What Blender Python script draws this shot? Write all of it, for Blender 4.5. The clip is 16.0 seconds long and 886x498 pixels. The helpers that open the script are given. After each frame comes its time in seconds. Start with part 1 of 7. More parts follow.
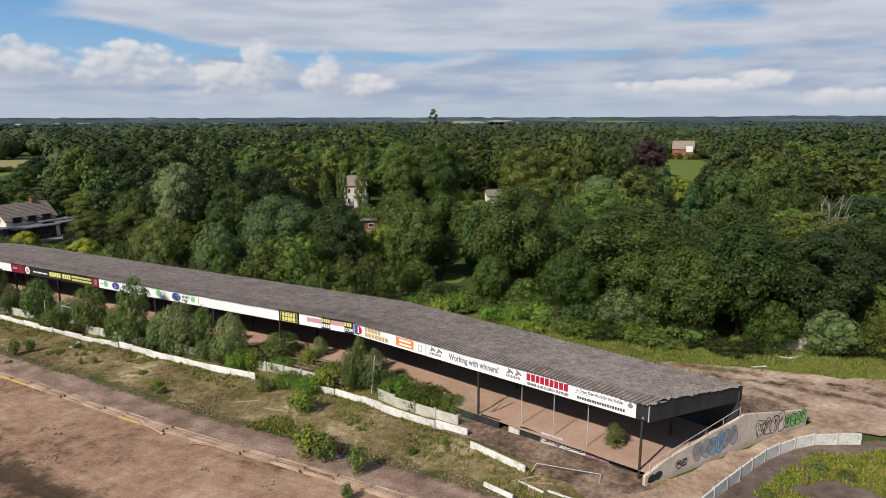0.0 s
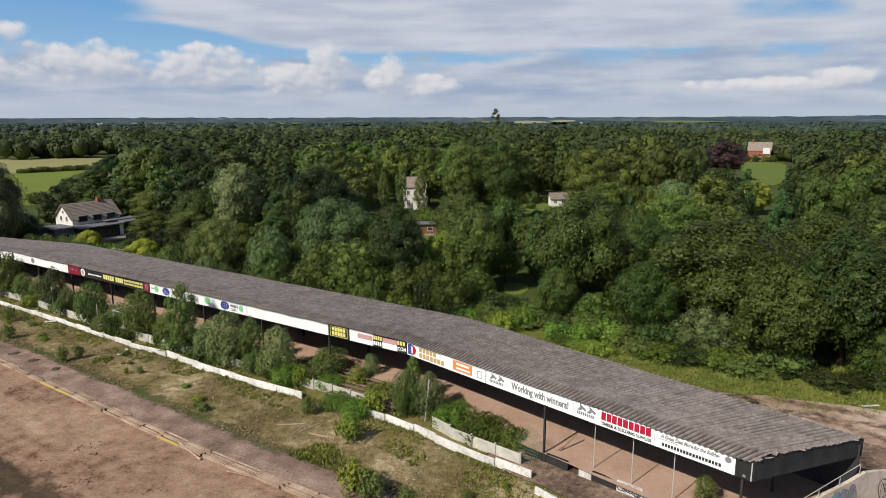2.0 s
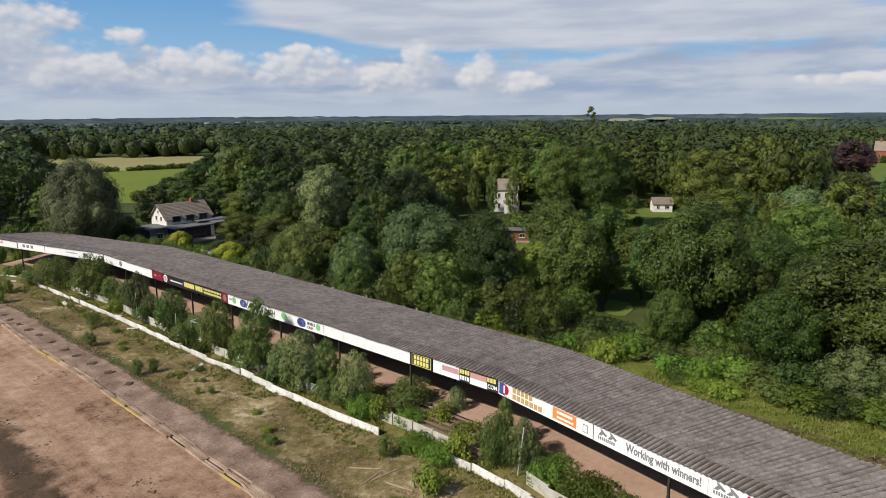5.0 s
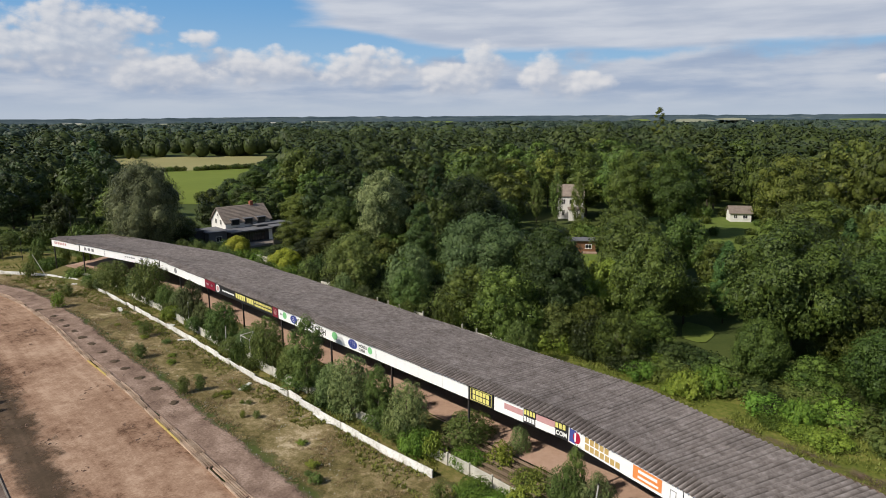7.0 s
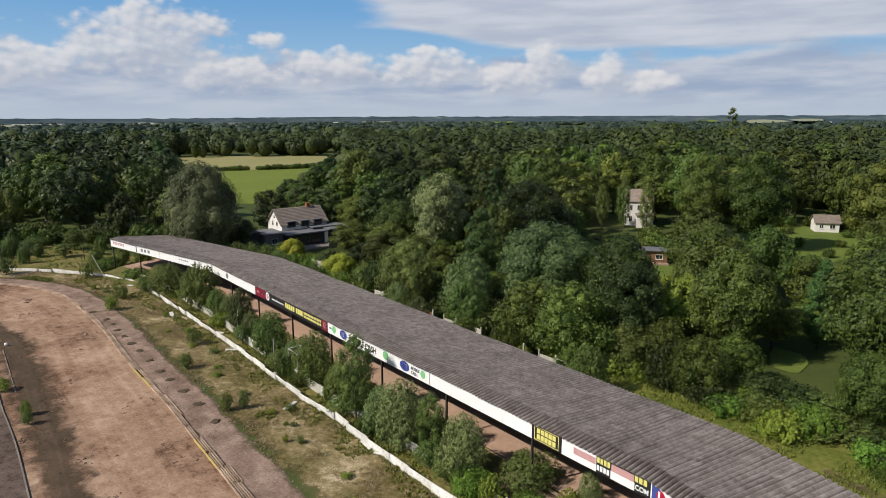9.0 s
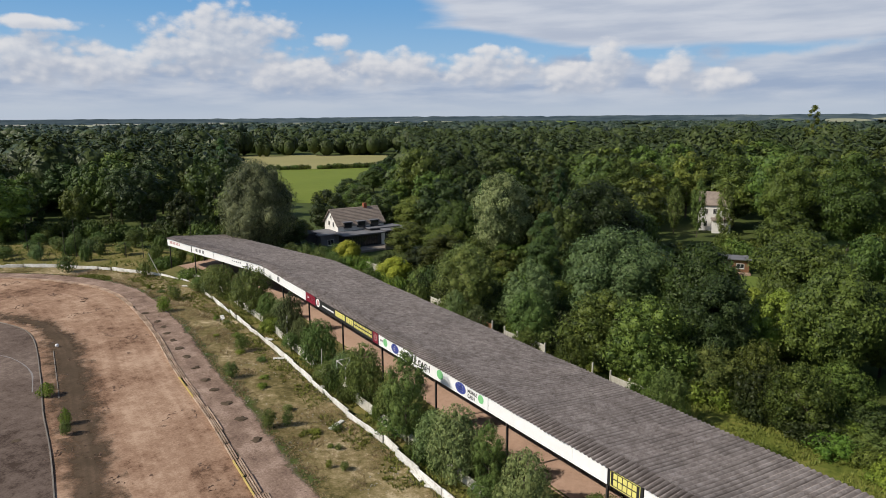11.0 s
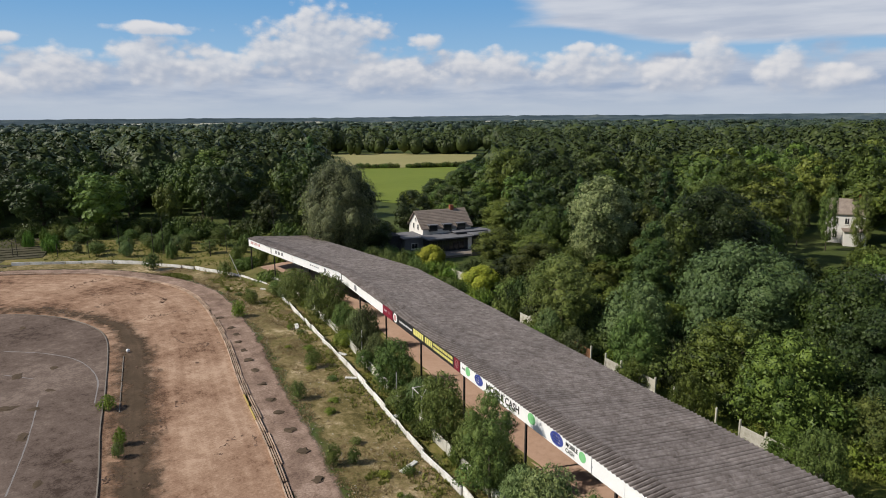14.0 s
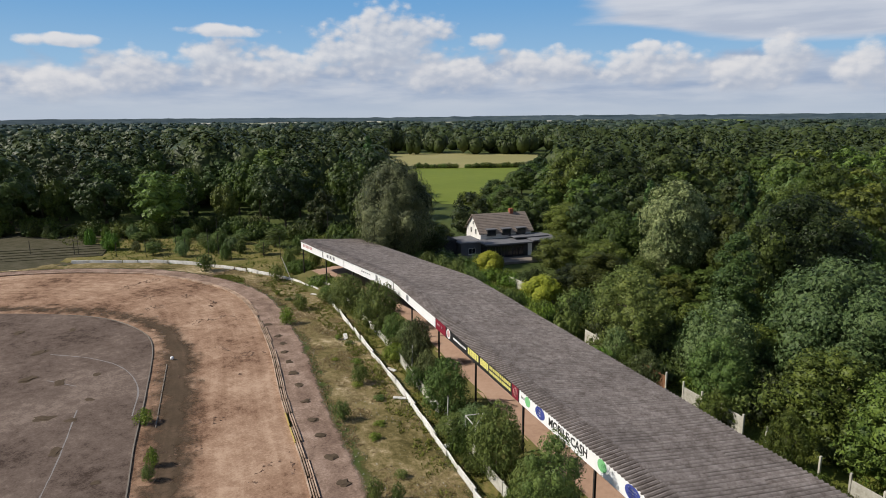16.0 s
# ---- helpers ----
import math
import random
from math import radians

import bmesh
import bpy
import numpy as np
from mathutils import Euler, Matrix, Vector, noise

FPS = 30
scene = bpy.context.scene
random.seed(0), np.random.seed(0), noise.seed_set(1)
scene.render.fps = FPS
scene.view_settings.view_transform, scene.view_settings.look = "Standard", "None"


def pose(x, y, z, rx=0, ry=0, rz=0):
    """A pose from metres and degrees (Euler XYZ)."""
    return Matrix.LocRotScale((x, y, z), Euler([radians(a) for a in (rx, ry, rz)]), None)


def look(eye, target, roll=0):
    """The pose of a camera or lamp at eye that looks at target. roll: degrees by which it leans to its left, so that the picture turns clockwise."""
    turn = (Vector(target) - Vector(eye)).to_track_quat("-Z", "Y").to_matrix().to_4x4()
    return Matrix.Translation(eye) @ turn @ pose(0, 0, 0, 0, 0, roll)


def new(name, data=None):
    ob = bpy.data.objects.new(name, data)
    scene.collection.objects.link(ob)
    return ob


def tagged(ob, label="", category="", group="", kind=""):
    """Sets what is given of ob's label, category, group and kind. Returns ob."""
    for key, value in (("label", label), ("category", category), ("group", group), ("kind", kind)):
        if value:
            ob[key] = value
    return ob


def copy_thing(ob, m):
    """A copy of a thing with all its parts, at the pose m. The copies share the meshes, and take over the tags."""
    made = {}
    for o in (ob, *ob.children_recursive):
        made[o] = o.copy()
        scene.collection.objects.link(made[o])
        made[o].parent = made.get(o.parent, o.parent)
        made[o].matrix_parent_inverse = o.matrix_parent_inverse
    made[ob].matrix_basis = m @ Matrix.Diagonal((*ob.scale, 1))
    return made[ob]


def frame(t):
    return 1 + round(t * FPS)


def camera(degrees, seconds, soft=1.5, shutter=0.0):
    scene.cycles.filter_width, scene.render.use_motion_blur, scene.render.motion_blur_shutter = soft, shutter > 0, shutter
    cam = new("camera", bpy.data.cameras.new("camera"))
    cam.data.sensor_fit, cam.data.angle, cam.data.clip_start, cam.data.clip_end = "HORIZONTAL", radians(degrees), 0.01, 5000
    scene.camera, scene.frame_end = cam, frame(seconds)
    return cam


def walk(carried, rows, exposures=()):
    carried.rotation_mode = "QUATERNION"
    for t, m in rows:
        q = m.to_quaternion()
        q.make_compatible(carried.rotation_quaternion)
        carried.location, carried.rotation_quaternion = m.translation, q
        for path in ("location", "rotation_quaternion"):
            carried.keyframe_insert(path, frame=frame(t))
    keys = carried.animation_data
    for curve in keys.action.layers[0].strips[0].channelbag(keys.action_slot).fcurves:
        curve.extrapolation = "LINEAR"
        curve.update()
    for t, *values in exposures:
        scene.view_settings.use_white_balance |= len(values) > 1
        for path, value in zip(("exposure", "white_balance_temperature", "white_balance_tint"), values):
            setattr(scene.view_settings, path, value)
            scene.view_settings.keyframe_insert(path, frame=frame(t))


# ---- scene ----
cam = camera(68.8, 16.0, soft=0.9)
PATH = [
    (0, (0.452, -0.319, 26.593), (0.432, 1.641, 26.195), -0.1),
    (0.5, (0.372, 1.155, 26.569), (0.306, 3.115, 26.173), 0.0),
    (1, (0.252, 2.707, 26.575), (0.142, 4.664, 26.179), 0.0),
    (1.5, (0.135, 4.247, 26.571), (-0.02, 6.201, 26.175), -0.0),
    (2, (-0.01, 5.797, 26.647), (-0.213, 7.746, 26.249), -0.1),
    (2.5, (-0.207, 7.322, 26.711), (-0.454, 9.266, 26.313), -0.1),
    (3, (-0.377, 8.791, 26.772), (-0.671, 10.729, 26.375), -0.2),
    (3.5, (-0.708, 10.114, 26.762), (-1.047, 12.045, 26.364), -0.2),
    (4, (-1.08, 11.358, 26.782), (-1.463, 13.279, 26.382), -0.3),
    (6.5, (-3.208, 18.056, 27.561), (-3.807, 19.922, 27.158), -0.3),
    (7, (-3.732, 19.489, 27.716), (-4.375, 21.34, 27.314), -0.3),
    (7.5, (-4.243, 20.832, 27.877), (-4.927, 22.668, 27.476), -0.3),
    (8, (-4.835, 22.172, 27.94), (-5.56, 23.992, 27.54), -0.3),
    (8.5, (-5.447, 23.556, 27.952), (-6.214, 25.359, 27.55), -0.3),
    (9, (-6.069, 24.894, 27.889), (-6.877, 26.679, 27.488), -0.2),
    (11.5, (-9.582, 31.502, 27.346), (-10.591, 33.182, 26.945), -0.4),
    (12, (-10.402, 32.74, 27.237), (-11.448, 34.396, 26.836), -0.4),
    (12.5, (-11.193, 33.989, 27.214), (-12.277, 35.62, 26.811), -0.4),
    (13, (-12.033, 35.201, 27.16), (-13.154, 36.807, 26.758), -0.4),
    (13.5, (-12.853, 36.398, 27.113), (-14.012, 37.977, 26.71), -0.4),
    (14, (-13.743, 37.599, 27.055), (-14.937, 39.152, 26.653), -0.4),
    (14.5, (-14.669, 38.826, 27.01), (-15.899, 40.35, 26.607), -0.4),
    (15, (-15.589, 40.004, 26.988), (-16.854, 41.501, 26.585), -0.4),
    (15.5, (-16.501, 41.174, 26.975), (-17.8, 42.641, 26.571), -0.4),
    (16, (-17.395, 42.183, 26.965), (-18.726, 43.621, 26.563), -0.4),
]
walk(cam, [(t, look(eye, target, roll)) for t, eye, target, roll in PATH])

# ---------------------------------------------------------------- light
SUN_AZ, SUN_EL = 222.0, 40.0
sun_data = bpy.data.lights.new("sun", "SUN")
sun_data.energy, sun_data.angle, sun_data.color = 5.0, radians(0.6), (1.0, 0.93, 0.82)
sun = new("sun", sun_data)
_to = Vector((math.sin(radians(SUN_AZ)) * math.cos(radians(SUN_EL)), math.cos(radians(SUN_AZ)) * math.cos(radians(SUN_EL)), math.sin(radians(SUN_EL))))
sun.matrix_world = look(_to * 200, (0, 0, 0))
scene.view_settings.exposure = 0.0

world = bpy.data.worlds.new("sky")
scene.world = world
world.use_nodes = True
wn, wl = world.node_tree.nodes, world.node_tree.links
wn.clear()


def make(tree, kind, **values):
    """A node with its inputs set by name (or number, as in_0) and its other settings by attribute."""
    n = tree.nodes.new(kind)
    for key, value in values.items():
        if key == "op":
            n.operation = value
        elif key == "clamp":
            n.use_clamp = value
        elif key == "mode":
            n.blend_type = value
        elif key.startswith("in_"):
            n.inputs[int(key[3:])].default_value = value
        else:
            n.inputs[key].default_value = value
    return n


def mth(tree, op, a, b=None, c=None, clamp=False):
    n = tree.nodes.new("ShaderNodeMath")
    n.operation, n.use_clamp = op, clamp
    for i, v in enumerate((a, b, c)):
        if v is None:
            continue
        if isinstance(v, (int, float)):
            n.inputs[i].default_value = v
        else:
            tree.links.new(v, n.inputs[i])
    return n.outputs[0]


def ramp(tree, value, lo, hi, a=0.0, b=1.0):
    n = tree.nodes.new("ShaderNodeMapRange")
    n.interpolation_type = "SMOOTHSTEP"
    for i, v in enumerate((value, lo, hi, a, b)):
        if isinstance(v, (int, float)):
            n.inputs[i].default_value = v
        else:
            tree.links.new(v, n.inputs[i])
    return n.outputs[0]


def blend(tree, fac, a, b):
    n = tree.nodes.new("ShaderNodeMix")
    n.data_type = "RGBA"
    for i, v in ((0, fac), (6, a), (7, b)):
        if isinstance(v, (int, float)):
            n.inputs[i].default_value = v
        elif isinstance(v, tuple):
            n.inputs[i].default_value = (*v, 1)
        else:
            tree.links.new(v, n.inputs[i])
    return n.outputs[2]


# cumulus heads over the horizon: azimuth, elevation, half width, half height (degrees)
CLOUDS = [(-47.3, 5.9, 5.6, 2.5), (-50.5, 5.0, 4.0, 1.6), (-39.0, 6.2, 1.5, .6), (-60.5, 6.8, 3.6, .45), (-72.3, 5.7, 2.6, .45), (-61.0, 4.3, 3.4, 1.9), (-67.5, 3.6, 3.6, 1.6), (-56.5, 3.9, 3.2, 1.5),
          (-73.0, 2.6, 4.0, 1.2), (-42.0, 3.4, 4.6, 1.3), (-34.5, 3.9, 4.6, 1.5), (-25.5, 4.0, 4.2, 1.5), (-25.8, 5.3, 1.3, .6), (-18.5, 3.2, 3.6, 1.3), (-15.6, 4.3, 1.7, 1.5),
          (-10.6, 3.4, 1.9, 1.5), (-8.0, 2.6, 3.2, 1.0), (20.5, 2.5, 6.0, .5), (25.0, 3.0, 2.2, .7), (31.0, 1.4, 5.0, .6), (-86, 3.6, 7, 2), (60, 4, 9, 2),
          (110, 4, 12, 2.5), (160, 5, 14, 3), (-130, 5, 12, 3)]


def cloud_group():
    """Density of the cumulus bank at an azimuth and elevation: rounded heads broken up by puffs of three sizes."""
    g = bpy.data.node_groups.new("cumulus", "ShaderNodeTree")
    g.interface.new_socket("az", in_out="INPUT", socket_type="NodeSocketFloat")
    g.interface.new_socket("el", in_out="INPUT", socket_type="NodeSocketFloat")
    g.interface.new_socket("density", in_out="OUTPUT", socket_type="NodeSocketFloat")
    gi, go = g.nodes.new("NodeGroupInput"), g.nodes.new("NodeGroupOutput")
    az, el = gi.outputs[0], gi.outputs[1]
    comb = g.nodes.new("ShaderNodeCombineXYZ")
    g.links.new(mth(g, "MULTIPLY", az, 0.42), comb.inputs[0])
    g.links.new(mth(g, "MULTIPLY", el, 0.62), comb.inputs[1])
    nz = make(g, "ShaderNodeTexNoise", Scale=1.0, Detail=8.0, Roughness=0.58)
    g.links.new(comb.outputs[0], nz.inputs["Vector"])
    puffs = []
    for scale in (1.1, 2.7):
        vo = make(g, "ShaderNodeTexVoronoi", Scale=scale)
        vo.feature = "SMOOTH_F1"
        vo.inputs["Smoothness"].default_value = 0.35
        g.links.new(comb.outputs[0], vo.inputs["Vector"])
        puffs.append(mth(g, "SUBTRACT", 0.45, vo.outputs["Distance"]))
    best = None
    for a, e, w, h in CLOUDS:
        dx = mth(g, "MULTIPLY", mth(g, "SUBTRACT", az, a), 0.85 / w)
        dy = mth(g, "MULTIPLY", mth(g, "SUBTRACT", el, e), 0.8 / h)
        q = mth(g, "SUBTRACT", 1.0, mth(g, "ADD", mth(g, "MULTIPLY", dx, dx), mth(g, "MULTIPLY", dy, dy)))
        best = q if best is None else mth(g, "SMOOTH_MAX", best, q, 0.25)
    best = mth(g, "MAXIMUM", best, -1.2)
    rag = mth(g, "ADD", mth(g, "MULTIPLY", mth(g, "SUBTRACT", nz.outputs[0], 0.5), 2.0), mth(g, "ADD", mth(g, "MULTIPLY", puffs[0], 0.7), mth(g, "MULTIPLY", puffs[1], 0.55)))
    g.links.new(mth(g, "ADD", best, rag), go.inputs[0])
    return g


def build_sky():
    tree = world.node_tree
    sky = tree.nodes.new("ShaderNodeTexSky")
    sky.sky_type, sky.sun_disc = "NISHITA", False
    sky.sun_elevation, sky.sun_rotation = radians(SUN_EL), radians(SUN_AZ)
    sky.air_density, sky.dust_density, sky.ozone_density = 1.0, 0.6, 1.5
    co = tree.nodes.new("ShaderNodeTexCoord")
    sep = tree.nodes.new("ShaderNodeSeparateXYZ")
    tree.links.new(co.outputs["Generated"], sep.inputs[0])
    az = mth(tree, "MULTIPLY", mth(tree, "ARCTAN2", sep.outputs[0], sep.outputs[1]), 57.2958)
    el = mth(tree, "MULTIPLY", mth(tree, "ARCSINE", sep.outputs[2]), 57.2958)
    grp = cloud_group()

    def density(da, de):
        n = tree.nodes.new("ShaderNodeGroup")
        n.node_tree = grp
        tree.links.new(mth(tree, "ADD", az, da), n.inputs[0])
        tree.links.new(mth(tree, "ADD", el, de), n.inputs[1])
        return n.outputs[0]

    def soft_noise(sx, sy, scale, detail, seed):
        comb = tree.nodes.new("ShaderNodeCombineXYZ")
        tree.links.new(mth(tree, "MULTIPLY", az, sx), comb.inputs[0])
        tree.links.new(mth(tree, "MULTIPLY", el, sy), comb.inputs[1])
        comb.inputs[2].default_value = seed
        nz = make(tree, "ShaderNodeTexNoise", Scale=scale, Detail=detail, Roughness=0.52)
        tree.links.new(comb.outputs[0], nz.inputs["Vector"])
        return nz.outputs[0]
    here, sunward, wide = density(0, 0), density(-0.28, 0.36), density(-0.9, 1.2)
    cover = mth(tree, "MULTIPLY", ramp(tree, here, -0.15, 0.7), 0.95)
    lit = mth(tree, "ADD", mth(tree, "MULTIPLY", ramp(tree, mth(tree, "SUBTRACT", here, sunward), -0.6, 0.9), 0.5),
              mth(tree, "MULTIPLY", ramp(tree, mth(tree, "SUBTRACT", here, wide), -0.5, 1.3), 0.5))
    # the low grey-lilac bank behind the heads, with a ragged top
    bank_top = mth(tree, "ADD", ramp(tree, az, -8.0, 6.0, 4.7, 5.6), mth(tree, "MULTIPLY", mth(tree, "SUBTRACT", soft_noise(.2, .35, 1.0, 6.0, 2.0), 0.5), 5.0))
    bank = mth(tree, "MULTIPLY", ramp(tree, mth(tree, "SUBTRACT", bank_top, el), -0.5, 0.9), 0.92)
    bank_col = blend(tree, ramp(tree, soft_noise(.12, .7, 1.0, 5.0, 6.0), 0.32, 0.68), (3.3, 4.0, 5.4), (5.6, 5.9, 6.6))
    # the broad sheet high over the cumulus, thin at its streaky left tip
    reach = mth(tree, "MULTIPLY", mth(tree, "ADD", az, 31.5), 0.13)
    floor = mth(tree, "MULTIPLY", mth(tree, "SUBTRACT", el, ramp(tree, az, -33.0, -14.0, 7.3, 5.2)), 0.8)
    edge = mth(tree, "MINIMUM", mth(tree, "MINIMUM", reach, floor), 0.8)
    gap = mth(tree, "MULTIPLY", ramp(tree, mth(tree, "ABSOLUTE", mth(tree, "SUBTRACT", az, 21.0)), 2.0, 8.0, -0.75, 0.0), ramp(tree, el, 5.5, 8.0))
    high = ramp(tree, el, 9.0, 30.0, 0.0, -1.0)
    sheet_d = mth(tree, "ADD", mth(tree, "ADD", mth(tree, "ADD", edge, gap), high), mth(tree, "MULTIPLY", mth(tree, "SUBTRACT", soft_noise(.07, .34, 1.0, 6.0, 0.0), 0.5), 1.7))
    sheet = mth(tree, "MULTIPLY", ramp(tree, sheet_d, -0.12, 0.45), 0.94)
    sheet_col = blend(tree, ramp(tree, soft_noise(.07, .5, 1.6, 5.0, 4.0), 0.3, 0.7), (4.5, 4.95, 5.95), (6.1, 6.35, 7.0))
    blue = blend(tree, ramp(tree, el, 2.0, 11.0), (3.2, 5.1, 7.1), (1.45, 3.55, 6.5))
    base = blend(tree, ramp(tree, el, 10.0, 26.0), blue, sky.outputs[0])
    cum_col = blend(tree, lit, (4.2, 4.7, 5.7), (7.5, 7.4, 7.5))
    col = blend(tree, sheet, base, sheet_col)
    col = blend(tree, bank, col, bank_col)
    col = blend(tree, mth(tree, "MULTIPLY", cover, ramp(tree, el, 14.0, 24.0, 0.96, 0.0)), col, cum_col)
    col = blend(tree, ramp(tree, el, 0.2, 2.4, 0.85, 0.0), col, (4.7, 5.35, 6.3))
    bg = make(tree, "ShaderNodeBackground", Strength=0.1)
    tree.links.new(col, bg.inputs[0])
    out = tree.nodes.new("ShaderNodeOutputWorld")
    tree.links.new(bg.outputs[0], out.inputs[0])


build_sky()


# ---------------------------------------------------------------- materials
def material(name, colours, scale=1.0, rough=0.9, spread=0.5, bump=0.0, fine=12.0, stretch=(1, 1, 1), vary=0.0, metal=0.0, gloss=0.15, island=False, ragged=0.0, streak=0.0, furrow=0.0):
    """A rough surface: two or three colours mixed by noise at two scales, with relief. scale is in waves to the metre."""
    m = bpy.data.materials.new(name)
    m.use_nodes = True
    t = m.node_tree
    p = t.nodes["Principled BSDF"]
    p.inputs["Roughness"].default_value, p.inputs["Metallic"].default_value = rough, metal
    p.inputs["Specular IOR Level"].default_value = gloss
    co = t.nodes.new("ShaderNodeTexCoord")
    mp = t.nodes.new("ShaderNodeMapping")
    mp.inputs["Scale"].default_value = stretch
    t.links.new(co.outputs["Object"], mp.inputs[0])
    big = make(t, "ShaderNodeTexNoise", Scale=scale, Detail=6.0, Roughness=0.62)
    small = make(t, "ShaderNodeTexNoise", Scale=scale * fine, Detail=4.0, Roughness=0.65)
    for n in (big, small):
        t.links.new(mp.outputs[0], n.inputs["Vector"])
    grain = make(t, "ShaderNodeTexNoise", Scale=scale * fine * 5.5, Detail=3.0, Roughness=0.7)
    t.links.new(mp.outputs[0], grain.inputs["Vector"])
    f = mth(t, "ADD", mth(t, "MULTIPLY", big.outputs[0], 0.48), mth(t, "ADD", mth(t, "MULTIPLY", small.outputs[0], 0.30), mth(t, "MULTIPLY", grain.outputs[0], 0.22)))
    cr = t.nodes.new("ShaderNodeValToRGB")
    lo, hi = 0.5 - spread * 0.3, 0.5 + spread * 0.3
    cr.color_ramp.elements[0].position, cr.color_ramp.elements[0].color = lo, (*colours[0], 1)
    cr.color_ramp.elements[1].position, cr.color_ramp.elements[1].color = hi, (*colours[-1], 1)
    for i, c in enumerate(colours[1:-1]):
        cr.color_ramp.elements.new(lo + (hi - lo) * (i + 1) / (len(colours) - 1)).color = (*c, 1)
    if streak:
        at = t.nodes.new("ShaderNodeAttribute")
        at.attribute_name = "run"
        ms = t.nodes.new("ShaderNodeMapping")
        ms.inputs["Scale"].default_value = (0.035, 0.9, 0.0)
        t.links.new(at.outputs["Vector"], ms.inputs[0])
        sn = make(t, "ShaderNodeTexNoise", Scale=1.0, Detail=5.0, Roughness=0.6)
        t.links.new(ms.outputs[0], sn.inputs["Vector"])
        f = mth(t, "ADD", mth(t, "MULTIPLY", f, 1 - streak), mth(t, "MULTIPLY", sn.outputs[0], streak))
    t.links.new(f, cr.inputs[0])
    col = cr.outputs[0]
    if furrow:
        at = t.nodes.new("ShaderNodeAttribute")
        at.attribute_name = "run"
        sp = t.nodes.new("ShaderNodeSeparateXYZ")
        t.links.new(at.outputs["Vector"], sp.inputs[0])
        # darker troughs: dirt lines, and corrugation shade painted in along the front lip
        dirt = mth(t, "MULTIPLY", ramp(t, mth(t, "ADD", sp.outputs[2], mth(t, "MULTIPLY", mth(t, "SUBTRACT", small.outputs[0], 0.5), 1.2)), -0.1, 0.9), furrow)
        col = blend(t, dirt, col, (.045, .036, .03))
    if vary:
        if island:
            rnd = t.nodes.new("ShaderNodeNewGeometry").outputs["Random Per Island"]
        else:
            rnd = t.nodes.new("ShaderNodeObjectInfo").outputs["Random"]
        hs = t.nodes.new("ShaderNodeHueSaturation")
        t.links.new(col, hs.inputs["Color"])
        t.links.new(mth(t, "ADD", mth(t, "MULTIPLY", rnd, 2 * vary), 1 - vary), hs.inputs["Value"])
        col = hs.outputs[0]
    t.links.new(col, p.inputs["Base Color"])
    if bump:
        b = make(t, "ShaderNodeBump", Strength=0.8, Distance=bump)
        t.links.new(f, b.inputs["Height"])
        t.links.new(b.outputs[0], p.inputs["Normal"])
    if ragged:
        at = t.nodes.new("ShaderNodeAttribute")
        at.attribute_name = "run"
        sp = t.nodes.new("ShaderNodeSeparateXYZ")
        t.links.new(at.outputs["Vector"], sp.inputs[0])
        en = make(t, "ShaderNodeTexNoise", Scale=0.5, Detail=7.0, Roughness=0.7)
        t.links.new(co.outputs["Object"], en.inputs["Vector"])
        worn = mth(t, "ADD", mth(t, "MULTIPLY", sp.outputs[2], 1 / ragged), mth(t, "MULTIPLY", mth(t, "SUBTRACT", en.outputs[0], 0.5), 2.6))
        t.links.new(ramp(t, worn, 0.0, 1.0), p.inputs["Alpha"])
    return m


